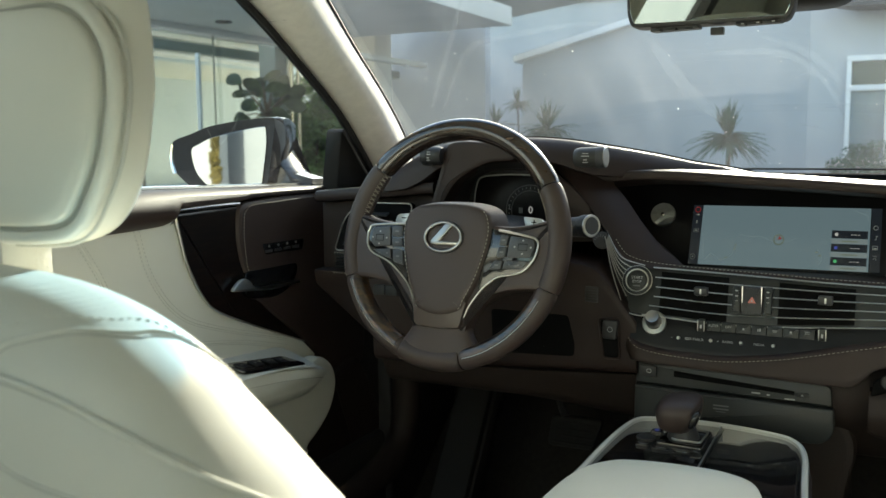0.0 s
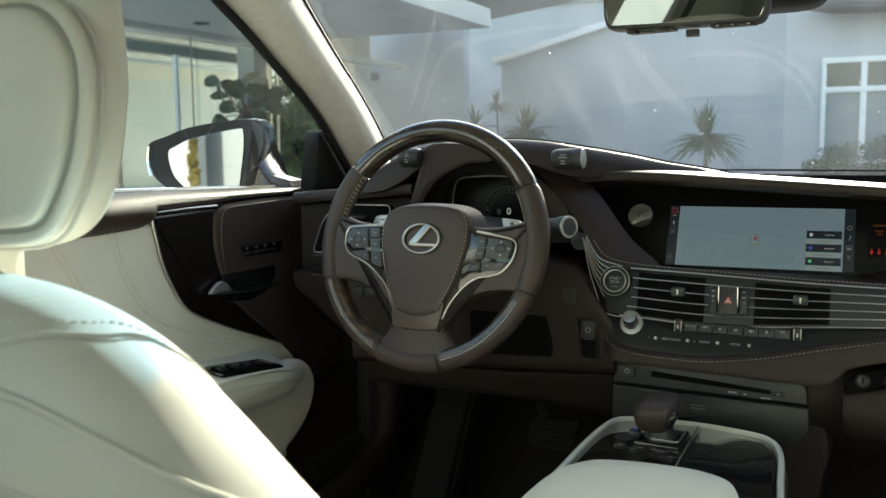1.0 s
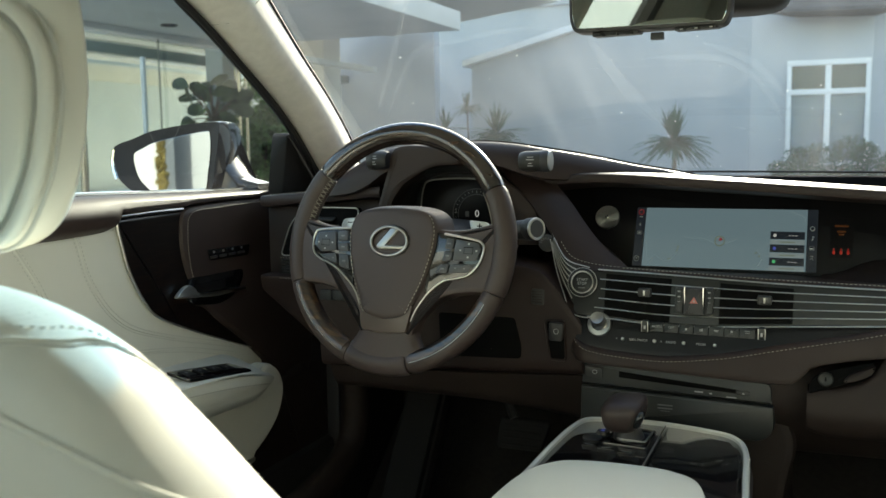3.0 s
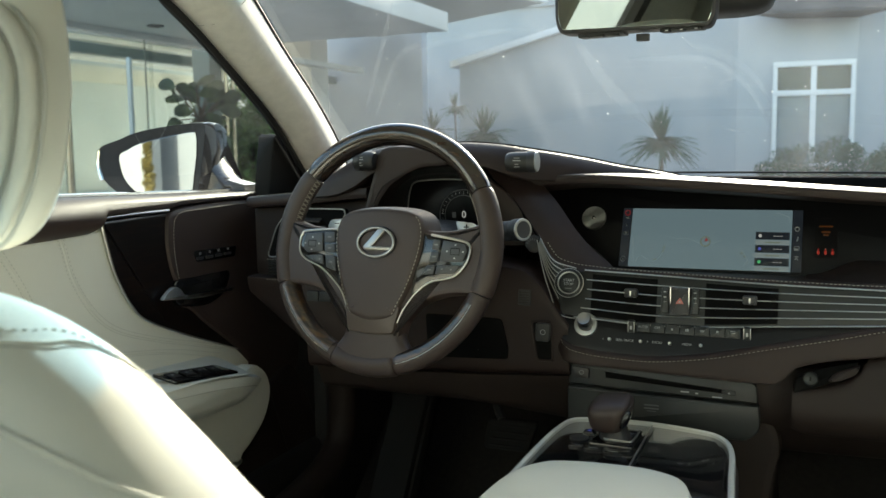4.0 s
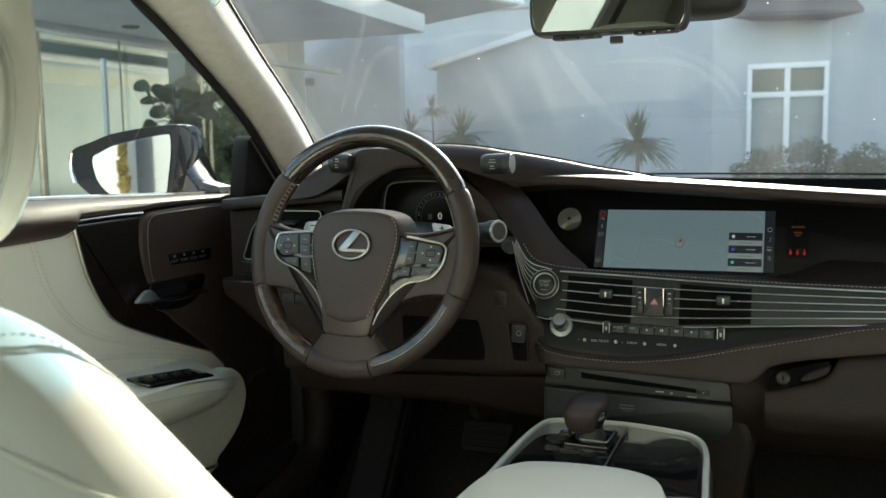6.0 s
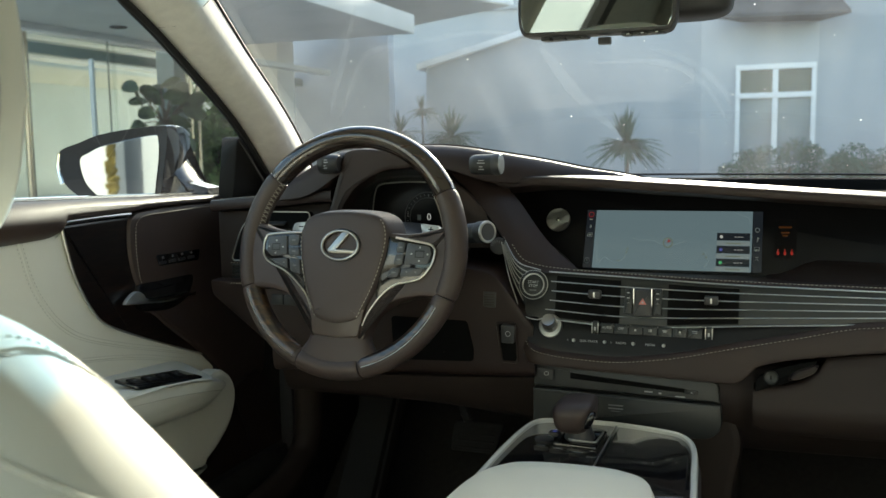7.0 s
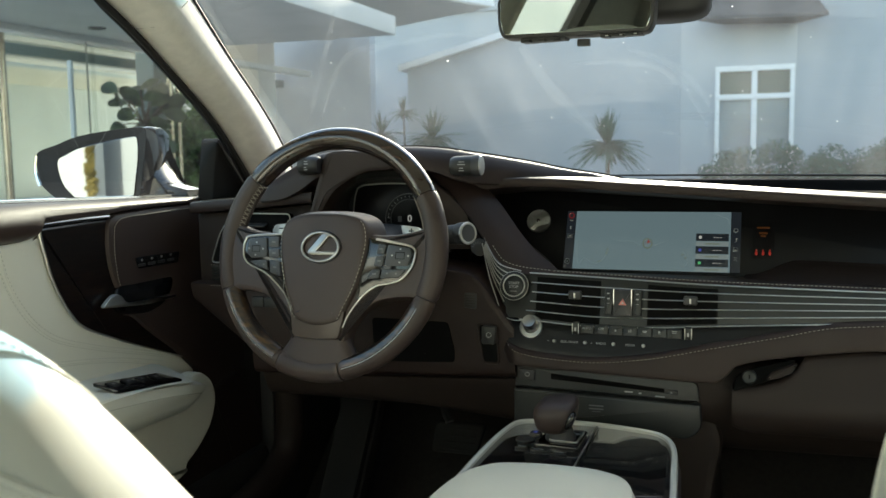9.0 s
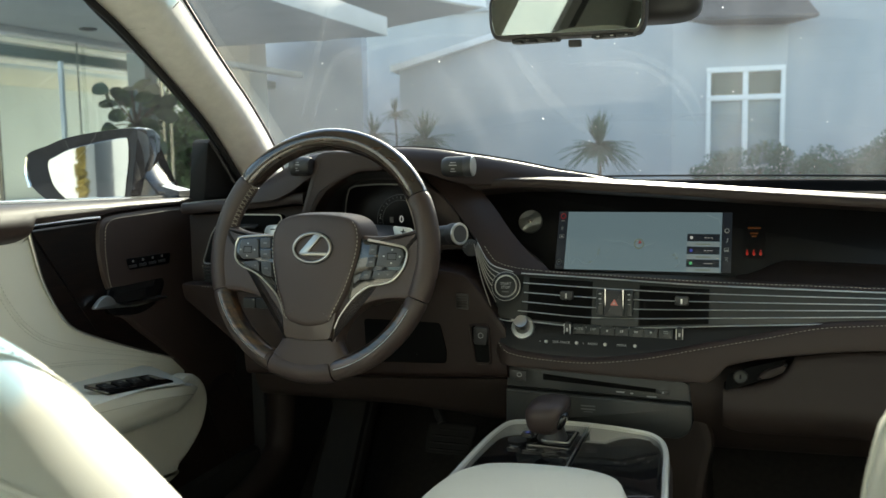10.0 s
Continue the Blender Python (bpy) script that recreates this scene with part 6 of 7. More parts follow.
part("emblem_form", plate(round_poly(bar, 0.002, 3), lambda a, b, h: Vector((a - 0.0015, b, 0.0228 + h)), 0.0046, 0.0016), "dark_chrome", em, move=WHEEL)
# spokes with their switch pods: the edge lines and keys of either side
SIDES = {
    -1: {"trim": [(-0.0740, 0.0242), (-0.1280, 0.0205), (-0.1375, 0.0140), (-0.1398, 0.0020), (-0.1375, -0.0125), (-0.1255, -0.0236), (-0.0960, -0.0355), (-0.0690, -0.0555), (-0.0545, -0.0715), (-0.0440, -0.0930), (-0.0395, -0.1120)],
         "keys": [((-0.1292, 0.0159), (-0.0986, 0.0184), (-0.0949, -0.0109), (-0.1233, -0.0136), (-0.1316, -0.0061)), ((-0.0956, 0.0185), (-0.0765, 0.0199), (-0.0756, 0.0044), (-0.0936, 0.0030)),
                  ((-0.0933, 0.0004), (-0.0753, 0.0019), (-0.0726, -0.0118), (-0.0918, -0.0116)), ((-0.1258, -0.0181), (-0.0944, -0.0152), (-0.0913, -0.0314), (-0.1124, -0.0262)), ((-0.0904, -0.0150), (-0.0720, -0.0169), (-0.0681, -0.0397), (-0.0869, -0.0346))]},
    1: {"trim": [(0.0850, 0.0200), (0.1330, 0.0130), (0.1450, 0.0080), (0.1478, -0.0005), (0.1430, -0.0190), (0.1290, -0.0360), (0.1120, -0.0425), (0.0905, -0.0475), (0.0690, -0.0640), (0.0510, -0.0895), (0.0430, -0.1090)],
        "keys": [((0.1054, 0.0127), (0.1400, 0.0083), (0.1435, -0.0005), (0.1380, -0.0174), (0.1023, -0.0182)), ((0.0901, 0.0138), (0.1019, 0.0126), (0.1006, -0.0013), (0.0881, -0.0017)),
                 ((0.0883, -0.0041), (0.1009, -0.0037), (0.0997, -0.0183), (0.0854, -0.0197)), ((0.0993, -0.0232), (0.1360, -0.0215), (0.1270, -0.0339), (0.0970, -0.0362)), ((0.0831, -0.0239), (0.0966, -0.0233), (0.0944, -0.0363), (0.0756, -0.0380))]},
}
for s, face in SIDES.items():
    sp = round_poly([(s * 0.045, 0.030), (s * 0.105, 0.026), (s * 0.150, 0.036), (s * 0.172, 0.046), (s * 0.174, 0.0), (s * 0.164, -0.064), (s * 0.136, -0.061), (s * 0.096, -0.067), (s * 0.066, -0.084), (s * 0.049, -0.108), (s * 0.046, -0.132), (s * 0.030, -0.132)], [0.004, 0.04, 0.02, 0.01, 0.01, 0.016, 0.02, 0.02, 0.02, 0.02, 0.01, 0.004], 6)
    part("spoke", plate([Vector((p.x, p.y)) for p in sp], on_w(-0.016), 0.028, 0.007), "brown", wheel, move=WHEEL)
    edge = [Vector((p.x, p.y)) for p in spline(face["trim"], 6)]
    pod_edge = [p for p in edge if p.y > -0.070]
    pod = pod_edge + [Vector((s * 0.060, -0.066)), Vector((s * 0.066, 0.0)), Vector((s * 0.070, 0.022))]
    part("switch_pod", plate(pod, on_w(0.004), 0.011, 0.001), "piano", wheel, move=WHEEL)
    part("pod_trim", tube([(p.x, p.y, 0.0152) for p in edge], lambda t: 0.0018 - 0.0008 * t, 8), "chrome", wheel, "bright metal edge of the switch pod", move=WHEEL)
    for k, pts in enumerate(face["keys"]):
        key = part("switch_key", plate(round_poly(pts, 0.0022, 3), on_w(0.012), 0.0062, 0.0011), "button", wheel, move=WHEEL)
        xm, zm = sum(p[0] for p in pts) / len(pts), sum(p[1] for p in pts) / len(pts)
        if k == 0:
            part("key_mark", tube([(xm + a, zm + b, 0.0183) for a, b in ((-0.0068, -0.0045), (0.0068, -0.0045), (0.0068, 0.0045), (-0.0068, 0.0045))], 0.0006, 4, closed=True), "void", key, move=WHEEL)
            for a, b in ((0, 0.0095), (0, -0.0095), (0.0125, 0), (-0.0125, 0)):
                part("key_mark", box(xm + a, zm + b, 0.0184, 0.0024, 0.0022, 0.0005, 0), "mark", key, move=WHEEL)
        elif k == 3:
            for a in (-0.007, 0.007):
                part("key_mark", box(xm + a, zm, 0.0184, 0.0026, 0.0020, 0.0005, 0), "mark_dim", key, move=WHEEL)
        else:
            part("key_mark", box(xm, zm, 0.0184, 0.0058, 0.0022, 0.0005, 0), "mark_dim", key, move=WHEEL)
# paddles behind the spokes
for s in (-1, 1):
    pd = part("shift_paddle", plate(round_poly([(s * 0.094, 0.050), (s * 0.126, 0.047), (s * 0.130, 0.034), (s * 0.116, 0.022), (s * 0.100, 0.032)], 0.005), on_w(-0.045), 0.005, 0.0015), "brushed", wheel, "metal shift paddle", move=WHEEL)
    part("paddle_mark", box(s * 0.113, 0.041, -0.0397, 0.008, 0.0016, 0.0006, 0), "void", pd, move=WHEEL)
    if s > 0:
        part("paddle_mark", box(s * 0.113, 0.041, -0.0397, 0.0016, 0.008, 0.0006, 0), "void", pd, move=WHEEL)
# lower spoke
low_w = cv((-0.174, 0.052), (-0.166, 0.068), (-0.156, 0.070), (-0.145, 0.060), (-0.13, 0.050), (-0.11, 0.044), (-0.088, 0.040))
rows = []
for i in range(23):
    v = -0.174 + 0.086 * i / 22
    rows.append([Vector((low_w(v) * math.copysign(abs(math.cos(a)) ** 0.7, math.cos(a)), v, -0.004 + 0.0185 * math.copysign(abs(math.sin(a)) ** 0.6, math.sin(a)))) for a in [2 * math.pi * k / 32 for k in range(32)]])
part("lower_spoke", loft(rows), "brown", wheel, move=WHEEL)
clasp = round_poly([(-0.046, -0.085), (0.046, -0.085), (0.038, -0.126), (0.0, -0.1295), (-0.038, -0.126)], [0.004, 0.004, 0.006, 0.04, 0.006], 6)
part("lower_clasp", plate(clasp, on_w(-0.006), 0.0245, 0.003), "clasp", wheel, "satin brown clasp under the pad", move=WHEEL)
part("hub_back", turned([(0.06, -0.06), (0.055, -0.02), (0.05, 0.01)], (0, -0.02, 0), (0, 0, 1), 24), "black", wheel, move=WHEEL)

# ---- centre console ----
con = thing("centre_console", (0.01, -0.1, 0.25), "white-edged centre console with gloss black top", "console")
rim = [Vector((p.x, p.y)) for p in spline([(-0.132, -0.62), (-0.132, -0.30), (-0.126, -0.115), (-0.124, 0.0), (-0.118, 0.09), (-0.104, 0.138), (-0.06, 0.152), (0.006, 0.158), (0.08, 0.147), (0.122, 0.128), (0.143, 0.075), (0.152, -0.03), (0.158, -0.115), (0.163, -0.30), (0.163, -0.62)], 5)]
cz = lambda x, y: 0.648 + 0.02 * max(0.0, y + 0.1)
inner = offset_poly(rim, 0.009)
bm = loft([[Vector((p.x, p.y, 0.25)) for p in rim], [Vector((p.x * 1.0, p.y, cz(p.x, p.y))) for p in rim], [Vector((p.x, p.y, cz(p.x, p.y) + 0.006)) for p in offset_poly(rim, 0.0015)],
           [Vector((p.x, p.y, cz(p.x, p.y) + 0.008)) for p in offset_poly(rim, 0.005)], [Vector((p.x, p.y, cz(p.x, p.y) + 0.006)) for p in offset_poly(rim, 0.0085)], [Vector((p.x, p.y, cz(p.x, p.y) - 0.01)) for p in inner]], cap=False)
part("white_rim", bm, "white_rim", con)
part("flank_skin", loft([[Vector((p.x, p.y, 0.24)) for p in offset_poly(rim, -0.004)], [Vector((p.x, p.y, cz(p.x, p.y) - 0.022)) for p in offset_poly(rim, -0.004)], [Vector((p.x, p.y, cz(p.x, p.y) - 0.018)) for p in rim]], cap=False), "brown_soft", con)
part("top_panel", plate(offset_poly(rim, 0.0084), on_top(lambda x, y: cz(x, y) - 0.012), 0.014, 0.001), "piano", con)
bin_o = round_poly([(0.022, 0.138), (0.110, 0.118), (0.132, 0.06), (0.143, -0.10), (0.024, -0.13)], [0.004, 0.02, 0.03, 0.01, 0.004], 5)
part("bin_lid", plate(bin_o, on_top(lambda x, y: cz(x, y) - 0.002), 0.0065, 0.0015), "piano", con, "gloss black sliding bin lid")
part("divider", tube([(0.018, 0.144, cz(0, 0.14) + 0.0045), (0.017, -0.12, cz(0, -0.12) + 0.0045)], 0.0014, 6), "chrome", con)
arm = spline([(-0.118, -0.60), (-0.116, -0.30), (-0.108, -0.185), (-0.085, -0.130), (-0.045, -0.108), (0.02, -0.100), (0.075, -0.106), (0.108, -0.135), (0.122, -0.20), (0.128, -0.35), (0.128, -0.60)], 5, True)
ar = part("armrest", plate([Vector((p.x, p.y)) for p in arm], on_top(lambda x, y: 0.640), 0.048, 0.022, dome=0.004), "cream", None)
tagged(ar, "cream leather console armrest lid", "armrest")
part("armrest_seam", tube([(p.x, p.y, 0.6785) for p in spline([(0.100, -0.60), (0.098, -0.3), (0.090, -0.19), (0.078, -0.135), (0.068, -0.112)], 6)], 0.0012, 5), "brown_soft", ar)

sh = thing("gear_selector", (-0.02, 0.06, 0.66), "brown leather gear selector on a chrome-edged gate", "gear selector")
part("gate", plate(round_poly([(-0.055, -0.028), (0.010, -0.032), (0.012, 0.045), (-0.045, 0.048)], 0.006), on_top(lambda x, y: cz(x, y) + 0.002), 0.007, 0.002), "piano", sh)
part("gate_trim", tube([(p.x, p.y, 0.6615) for p in round_poly([(-0.034, -0.018), (0.006, -0.020), (0.008, 0.035), (-0.028, 0.037)], 0.006)], 0.0016, 6, closed=True), "chrome", sh)
part("stem", loft([[Vector((-0.022 + 0.019 * math.cos(a) * k, 0.006 + 0.022 * math.sin(a) * k, z)) for a in [2 * math.pi * q / 16 for q in range(16)]] for z, k in ((0.655, 1.25), (0.662, 1.15), (0.670, 0.95), (0.680, 0.85), (0.702, 0.7))]), "black", sh)


def knob_warp(p):
    k = 1 + 0.16 * p.z / 0.026
    return Vector((p.x * k + 0.10 * p.y, p.y * (1 + 0.10 * p.z / 0.026), p.z + 0.16 * p.y + (0.10 * p.x if p.z > 0 else 0.0)))


part("knob", blob((-0.028, 0.004, 0.6945), (0.0285, 0.034, 0.0225), 36, 20, 3.2, knob_warp), "brown", sh)
part("knob_seam", tube(spline([(-0.0185, -0.0300, 0.675), (-0.0098, -0.0300, 0.690), (-0.0010, -0.0245, 0.705), (0.0050, -0.011, 0.7135)], 6), 0.0005, 6), "grey", sh)
part("knob_inlay", blob((-0.0035, -0.016, 0.6920), (0.0062, 0.0110, 0.0130), 20, 12, 2.6, lambda p: Vector((p.x + p.z * 0.35, p.y, p.z))), "piano", sh)
for k, (x, y, w) in enumerate(((-0.066, -0.012, 0.020), (-0.040, -0.018, 0.024), (-0.010, -0.024, 0.024))):
    kk = part("mode_key", box(x - 0.004, y - 0.020, cz(x, y) + 0.0030, w, 0.012, 0.0030, 0.0010), "piano", sh)
    part("key_mark", box(x - 0.004, y - 0.022, cz(x, y) + 0.0047, w * 0.6, 0.0016, 0.0005, 0), "mark_dim", kk)
pk = part("park_button", box(-0.066, 0.035, cz(0, 0) + 0.0032, 0.016, 0.02, 0.003, 0.001), "piano", sh)
part("key_mark", box(-0.066, 0.035, cz(0, 0) + 0.0049, 0.005, 0.006, 0.0006, 0), "screen_blue", pk)
part("rotary_pad", turned([(0.014, 0), (0.014, 0.0015), (0.011, 0.0022)], (-0.074, 0.002, cz(0, 0) + 0.002), (0, 0, 1), 20), "black", sh)

for ob in sh.children_recursive:
    ob.data.transform(Matrix.Translation((0.0, 0.062, 0.001)))

# ---- pedals ----
bp = thing("brake_pedal", (-0.31, 0.5, 0.45), "black ribbed rubber brake pedal", "pedal")
part("pad", plate(round_poly([(-0.366, 0.480), (-0.272, 0.480), (-0.258, 0.535), (-0.364, 0.535)], 0.010), on_y(0, lambda x, z: 0.46 + 0.5 * (z - 0.48)), 0.014, 0.004), "rubber", bp)
for k in range(4):
    part("rib", box(-0.315, 0.447 + 0.5 * 0.012 * (k + 0.6), 0.488 + 0.012 * k, 0.08, 0.004, 0.004, 0.001), "rubber", bp)
part("lever", tube(spline([(-0.335, 0.475, 0.535), (-0.355, 0.50, 0.575), (-0.37, 0.60, 0.70), (-0.37, 0.80, 0.86), (-0.37, 0.95, 0.90)], 4), 0.009, 8), "black", bp)
fr = thing("footrest", (-0.575, 0.5, 0.25), "black footrest beside the door sill", "footrest")
part("plate", box(-0.575, 0.52, 0.42, 0.10, 0.05, 0.36, 0.02, rot=(-35, 0, 0)), "rubber", fr)
part("pad", box(-0.575, 0.50, 0.435, 0.08, 0.03, 0.30, 0.008, rot=(-35, 0, 0)), "rubber", fr)
kick = spline([(-0.70, 0.480, 0.74), (-0.70, 0.477, 0.64), (-0.70, 0.476, 0.56), (-0.70, 0.474, 0.50), (-0.70, 0.452, 0.444), (-0.70, 0.395, 0.412), (-0.70, 0.30, 0.392), (-0.70, 0.10, 0.375), (-0.70, -0.50, 0.365)], 8)
tagged(part("kick_trim", tube(kick, 0.031, 14), "brown_soft"), "dark brown rounded edge trim of the door opening", "trim", kind="structure")
tagged(part("kick_panel", plate(round_poly([(0.50, 0.24), (0.84, 0.24), (0.84, 0.74), (0.50, 0.74)], 0.05), on_door(lambda a, b: -0.785), 0.03, 0.01), "black"), "black footwell side", "trim", kind="structure")
tagged(part("floor_mat", box(-0.36, 0.25, 0.252, 0.46, 0.62, 0.012, 0.004), "carpet"), "black carpet driver's mat", "mat")
# ---- driver's door ----
door = thing("door_1", (-0.82, 0.0, 0.4), "closed driver's door, cream and brown leather with dark wood", "car door", kind="structure")


def dx(y, z):
    """Inner face of the door trim."""
    return -0.815 - 0.015 * (z - 0.8)


belt = cv((-0.75, 1.018), (-0.17, 1.010), (0.10, 1.003), (0.36, 0.996), (0.52, 0.988))


def bar_y(y0, y1, top, bot, xf, depth, r=0.006, n=40, mid=5):
    rings = []
    for i in range(n + 1):
        y = y0 + (y1 - y0) * i / n
        zt, zb = top(y), bot(y)
        q = min(r, (zt - zb) * 0.45)
        ring = [(xf(y, zt) - depth, y, zt), (xf(y, zt) - q, y, zt), (xf(y, zt) - 0.3 * q, y, zt - 0.3 * q)]
        for k in range(mid + 1):
            z = zt - q - (zt - zb - 2 * q) * k / mid
            ring.append((xf(y, z), y, z))
        ring += [(xf(y, zb) - 0.3 * q, y, zb + 0.3 * q), (xf(y, zb) - q, y, zb), (xf(y, zb) - depth, y, zb)]
        rings.append(ring)
    return loft(rings)


part("core", bar_y(-0.75, 0.50, lambda y: 0.95, lambda y: 0.32, lambda y, z: dx(y, z) - 0.03, 0.06), "black", door)
sill_out = cv((-0.75, 0.024), (-0.20, 0.022), (-0.05, 0.016), (0.08, 0.013), (0.47, 0.012))
sill_x = lambda y, z: dx(y, z) + sill_out(y) * math.exp(-((z - 0.978) / 0.03) ** 2)
part("upper_sill", bar_y(-0.75, 0.47, belt, cv((-0.75, 0.950), (-0.3, 0.946), (-0.12, 0.950), (-0.088, 0.958), (-0.078, 0.9765), (0.08, 0.979), (0.11, 0.9825), (0.30, 0.9855), (0.40, 0.982), (0.47, 0.974)), sill_x, 0.08, 0.010, 120, 8), "brown", door)
part("belt_line", tube([(-0.862, y, belt(y) + 0.002) for y in [-0.74 + 1.10 * i / 20 for i in range(21)]], 0.004, 6), "bright", door)
wood_c = spline([(-0.0850, 0.9690), (-0.0835, 0.9565), (-0.0770, 0.9288), (-0.0665, 0.8910), (-0.0530, 0.8615), (-0.0302, 0.8249), (0.0014, 0.7953), (0.0862, 0.7570), (0.198, 0.7129), (0.284, 0.680)], 6)
cream_pts = [Vector((-0.75, 0.955)), Vector((-0.4, 0.950)), Vector((-0.2, 0.952)), Vector((-0.100, 0.958))] + [Vector((p.x + 0.0040, p.y + 0.0030)) for p in wood_c[3:]] + [Vector((0.30, 0.66)), Vector((0.28, 0.60)), Vector((0.10, 0.56)), Vector((-0.75, 0.52))]
part("cream_panel", plate(cream_pts, on_door(lambda a, b: dx(a, b) - 0.03), 0.032, 0.007), "cream", door)
wood_pts = [Vector((p.x, p.y)) for p in wood_c] + [Vector(p) for p in ((0.285, 0.70), (0.25, 0.735), (0.22, 0.77), (0.15, 0.79), (0.10, 0.80), (0.085, 0.83), (0.085, 0.972))]
part("wood_panel", plate(wood_pts, on_door(lambda a, b: dx(a, b) - 0.03), 0.034, 0.004), "wood", door, "gloss dark wood inlay")
part("wood_trim", tube([(dx(p.x, p.y) + 0.0052, p.x, p.y) for p in [Vector((0.075, 0.9765)), Vector((0.0, 0.9770)), Vector((-0.074, 0.9752)), Vector((-0.084, 0.9705))] + wood_c[2:]], lambda t: 0.0034 - 0.0020 * t, 8), "chrome", door)
brown_pts = spline([(0.0635, 0.915), (0.0645, 0.945), (0.0690, 0.9650), (0.0800, 0.9755), (0.1026, 0.9800), (0.20, 0.9835), (0.30, 0.9835), (0.40, 0.980), (0.47, 0.972), (0.47, 0.62), (0.35, 0.60), (0.31, 0.640), (0.242, 0.7002), (0.1586, 0.7607), (0.1277, 0.7865), (0.105, 0.803), (0.090, 0.835), (0.0782, 0.8549), (0.0690, 0.880)], 4, True)
part("leather_panel", plate([Vector((p.x, p.y)) for p in brown_pts], on_door(lambda a, b: dx(a, b) - 0.03), 0.042, 0.008), "brown", door)
stitches([(dx(0, p.y) + 0.0136, p.x + 0.012, p.y) for p in spline([(0.43, 0.9700), (0.30, 0.9765), (0.155, 0.9740), (0.092, 0.9720), (0.0710, 0.9620), (0.0655, 0.9480), (0.0630, 0.9126), (0.0670, 0.8722), (0.0720, 0.8534)], 8)], door)
# memory switches
mp_ = part("memory_switch", plate(round_poly([(0.1344, 0.8780), (0.2506, 0.8760), (0.2570, 0.8965), (0.1275, 0.8990)], 0.005), on_door(lambda a, b: dx(a, b) + 0.008), 0.006, 0.0015), "piano", door)
for k in range(4):
    part("key", box(dx(0, 0.9) + 0.0152, 0.142 + 0.028 * k, 0.884, 0.003, 0.020, 0.005, 0.001), "black", mp_)
    part("key_mark", box(dx(0, 0.9) + 0.0148, 0.144 + 0.028 * k, 0.893, 0.0012, 0.004, 0.004, 0), "mark_dim", mp_)
# handle in its dish
dish = spline([(0.082, 0.8525), (0.1245, 0.8534), (0.20, 0.853), (0.2308, 0.850), (0.2293, 0.8301), (0.2046, 0.8066), (0.1611, 0.7954), (0.1175, 0.7985), (0.080, 0.808), (0.072, 0.826)], 5, True)
part("handle_dish", plate([Vector((p.x, p.y)) for p in dish], on_door(lambda a, b: dx(a, b) + 0.000), 0.0128, 0.003), "piano", door)
hp = spline([(0.0330, 0.8245), (0.0411, 0.8335), (0.0564, 0.8415), (0.0697, 0.8420), (0.0813, 0.8352), (0.0950, 0.8241), (0.1543, 0.8166), (0.2194, 0.8163), (0.2220, 0.8140), (0.1539, 0.8118), (0.0906, 0.8175), (0.055, 0.8215)], 5, True)
part("pull_handle", plate([Vector((p.x, p.y)) for p in hp], on_door(lambda a, b: dx(a, b) + 0.012), 0.008, 0.0025), "brushed", door, "satin metal pull handle")
# stitched folds on the cream panel
for pts in (((-0.285, 0.950), (-0.2648, 0.9188), (-0.2478, 0.8906), (-0.2279, 0.8529), (-0.19, 0.800)), ((-0.1702, 0.9530), (-0.1642, 0.9339), (-0.1530, 0.8938), (-0.1333, 0.8558), (-0.1008, 0.8161), (-0.0530, 0.7848), (0.0409, 0.7521), (0.130, 0.7270), (0.215, 0.7026)), ((-0.06, 0.748), (0.02, 0.735), (0.10, 0.718), (0.20, 0.690))):
    sp = spline(pts, 8)
    part("fold_seam", tube([(dx(p.x, p.y) + 0.0016, p.x, p.y) for p in sp], 0.0014, 6), "cream", door)
    for side in (-1, 1):
        stitches([(dx(p.x, p.y) + 0.0026, p.x + side * 0.0045, p.y + side * 0.0030) for p in sp], door, "cream_line", 0.0006, 0.004, 0.003)
part("front_pad", blob((-0.806, -0.40, 0.915), (0.016, 0.055, 0.022), power=3), "cream", door)
# armrest
arm_top = cv((-0.75, 0.729), (-0.2, 0.716), (0.0, 0.698), (0.12, 0.680), (0.20, 0.660), (0.235, 0.645))
arm_bot = cv((-0.75, 0.64), (-0.1, 0.628), (0.05, 0.618), (0.15, 0.614), (0.20, 0.618), (0.235, 0.632))
arm_x = lambda y, z: -0.704 - 0.35 * max(0.0, 0.66 - z) - 0.9 * max(0.0, y - 0.13) ** 1.5
part("armrest", bar_y(-0.75, 0.235, arm_top, arm_bot, arm_x, 0.118, 0.020, 50, 6), "cream", door, "cream leather armrest")
stitches([(arm_x(y, arm_top(y) - 0.02) + 0.0006, y, arm_top(y) - 0.022) for y in [-0.4 + 0.6 * i / 40 for i in range(41)]], door, "thread", 0.0006, 0.004, 0.003)
ws_ = [(-0.053, -0.757), (0.114, -0.757), (0.134, -0.719), (0.06, -0.714), (-0.042, -0.717)]
on_arm = lambda a, b, h: Vector((b, a, arm_top(a) - 0.002 + h + 0.27 * max(0.0, -0.712 - b)))
part("switch_pod", plate(round_poly([(-0.70, -0.812), (0.195, -0.812), (0.165, -0.709), (0.06, -0.706), (-0.70, -0.708)], [0.02, 0.03, 0.03, 0.02, 0.012]), on_arm, 0.0022, 0.002), "cream", door)
sp_ = part("window_switches", plate(round_poly(ws_, 0.006), on_arm, 0.0046, 0.001), "piano", door)
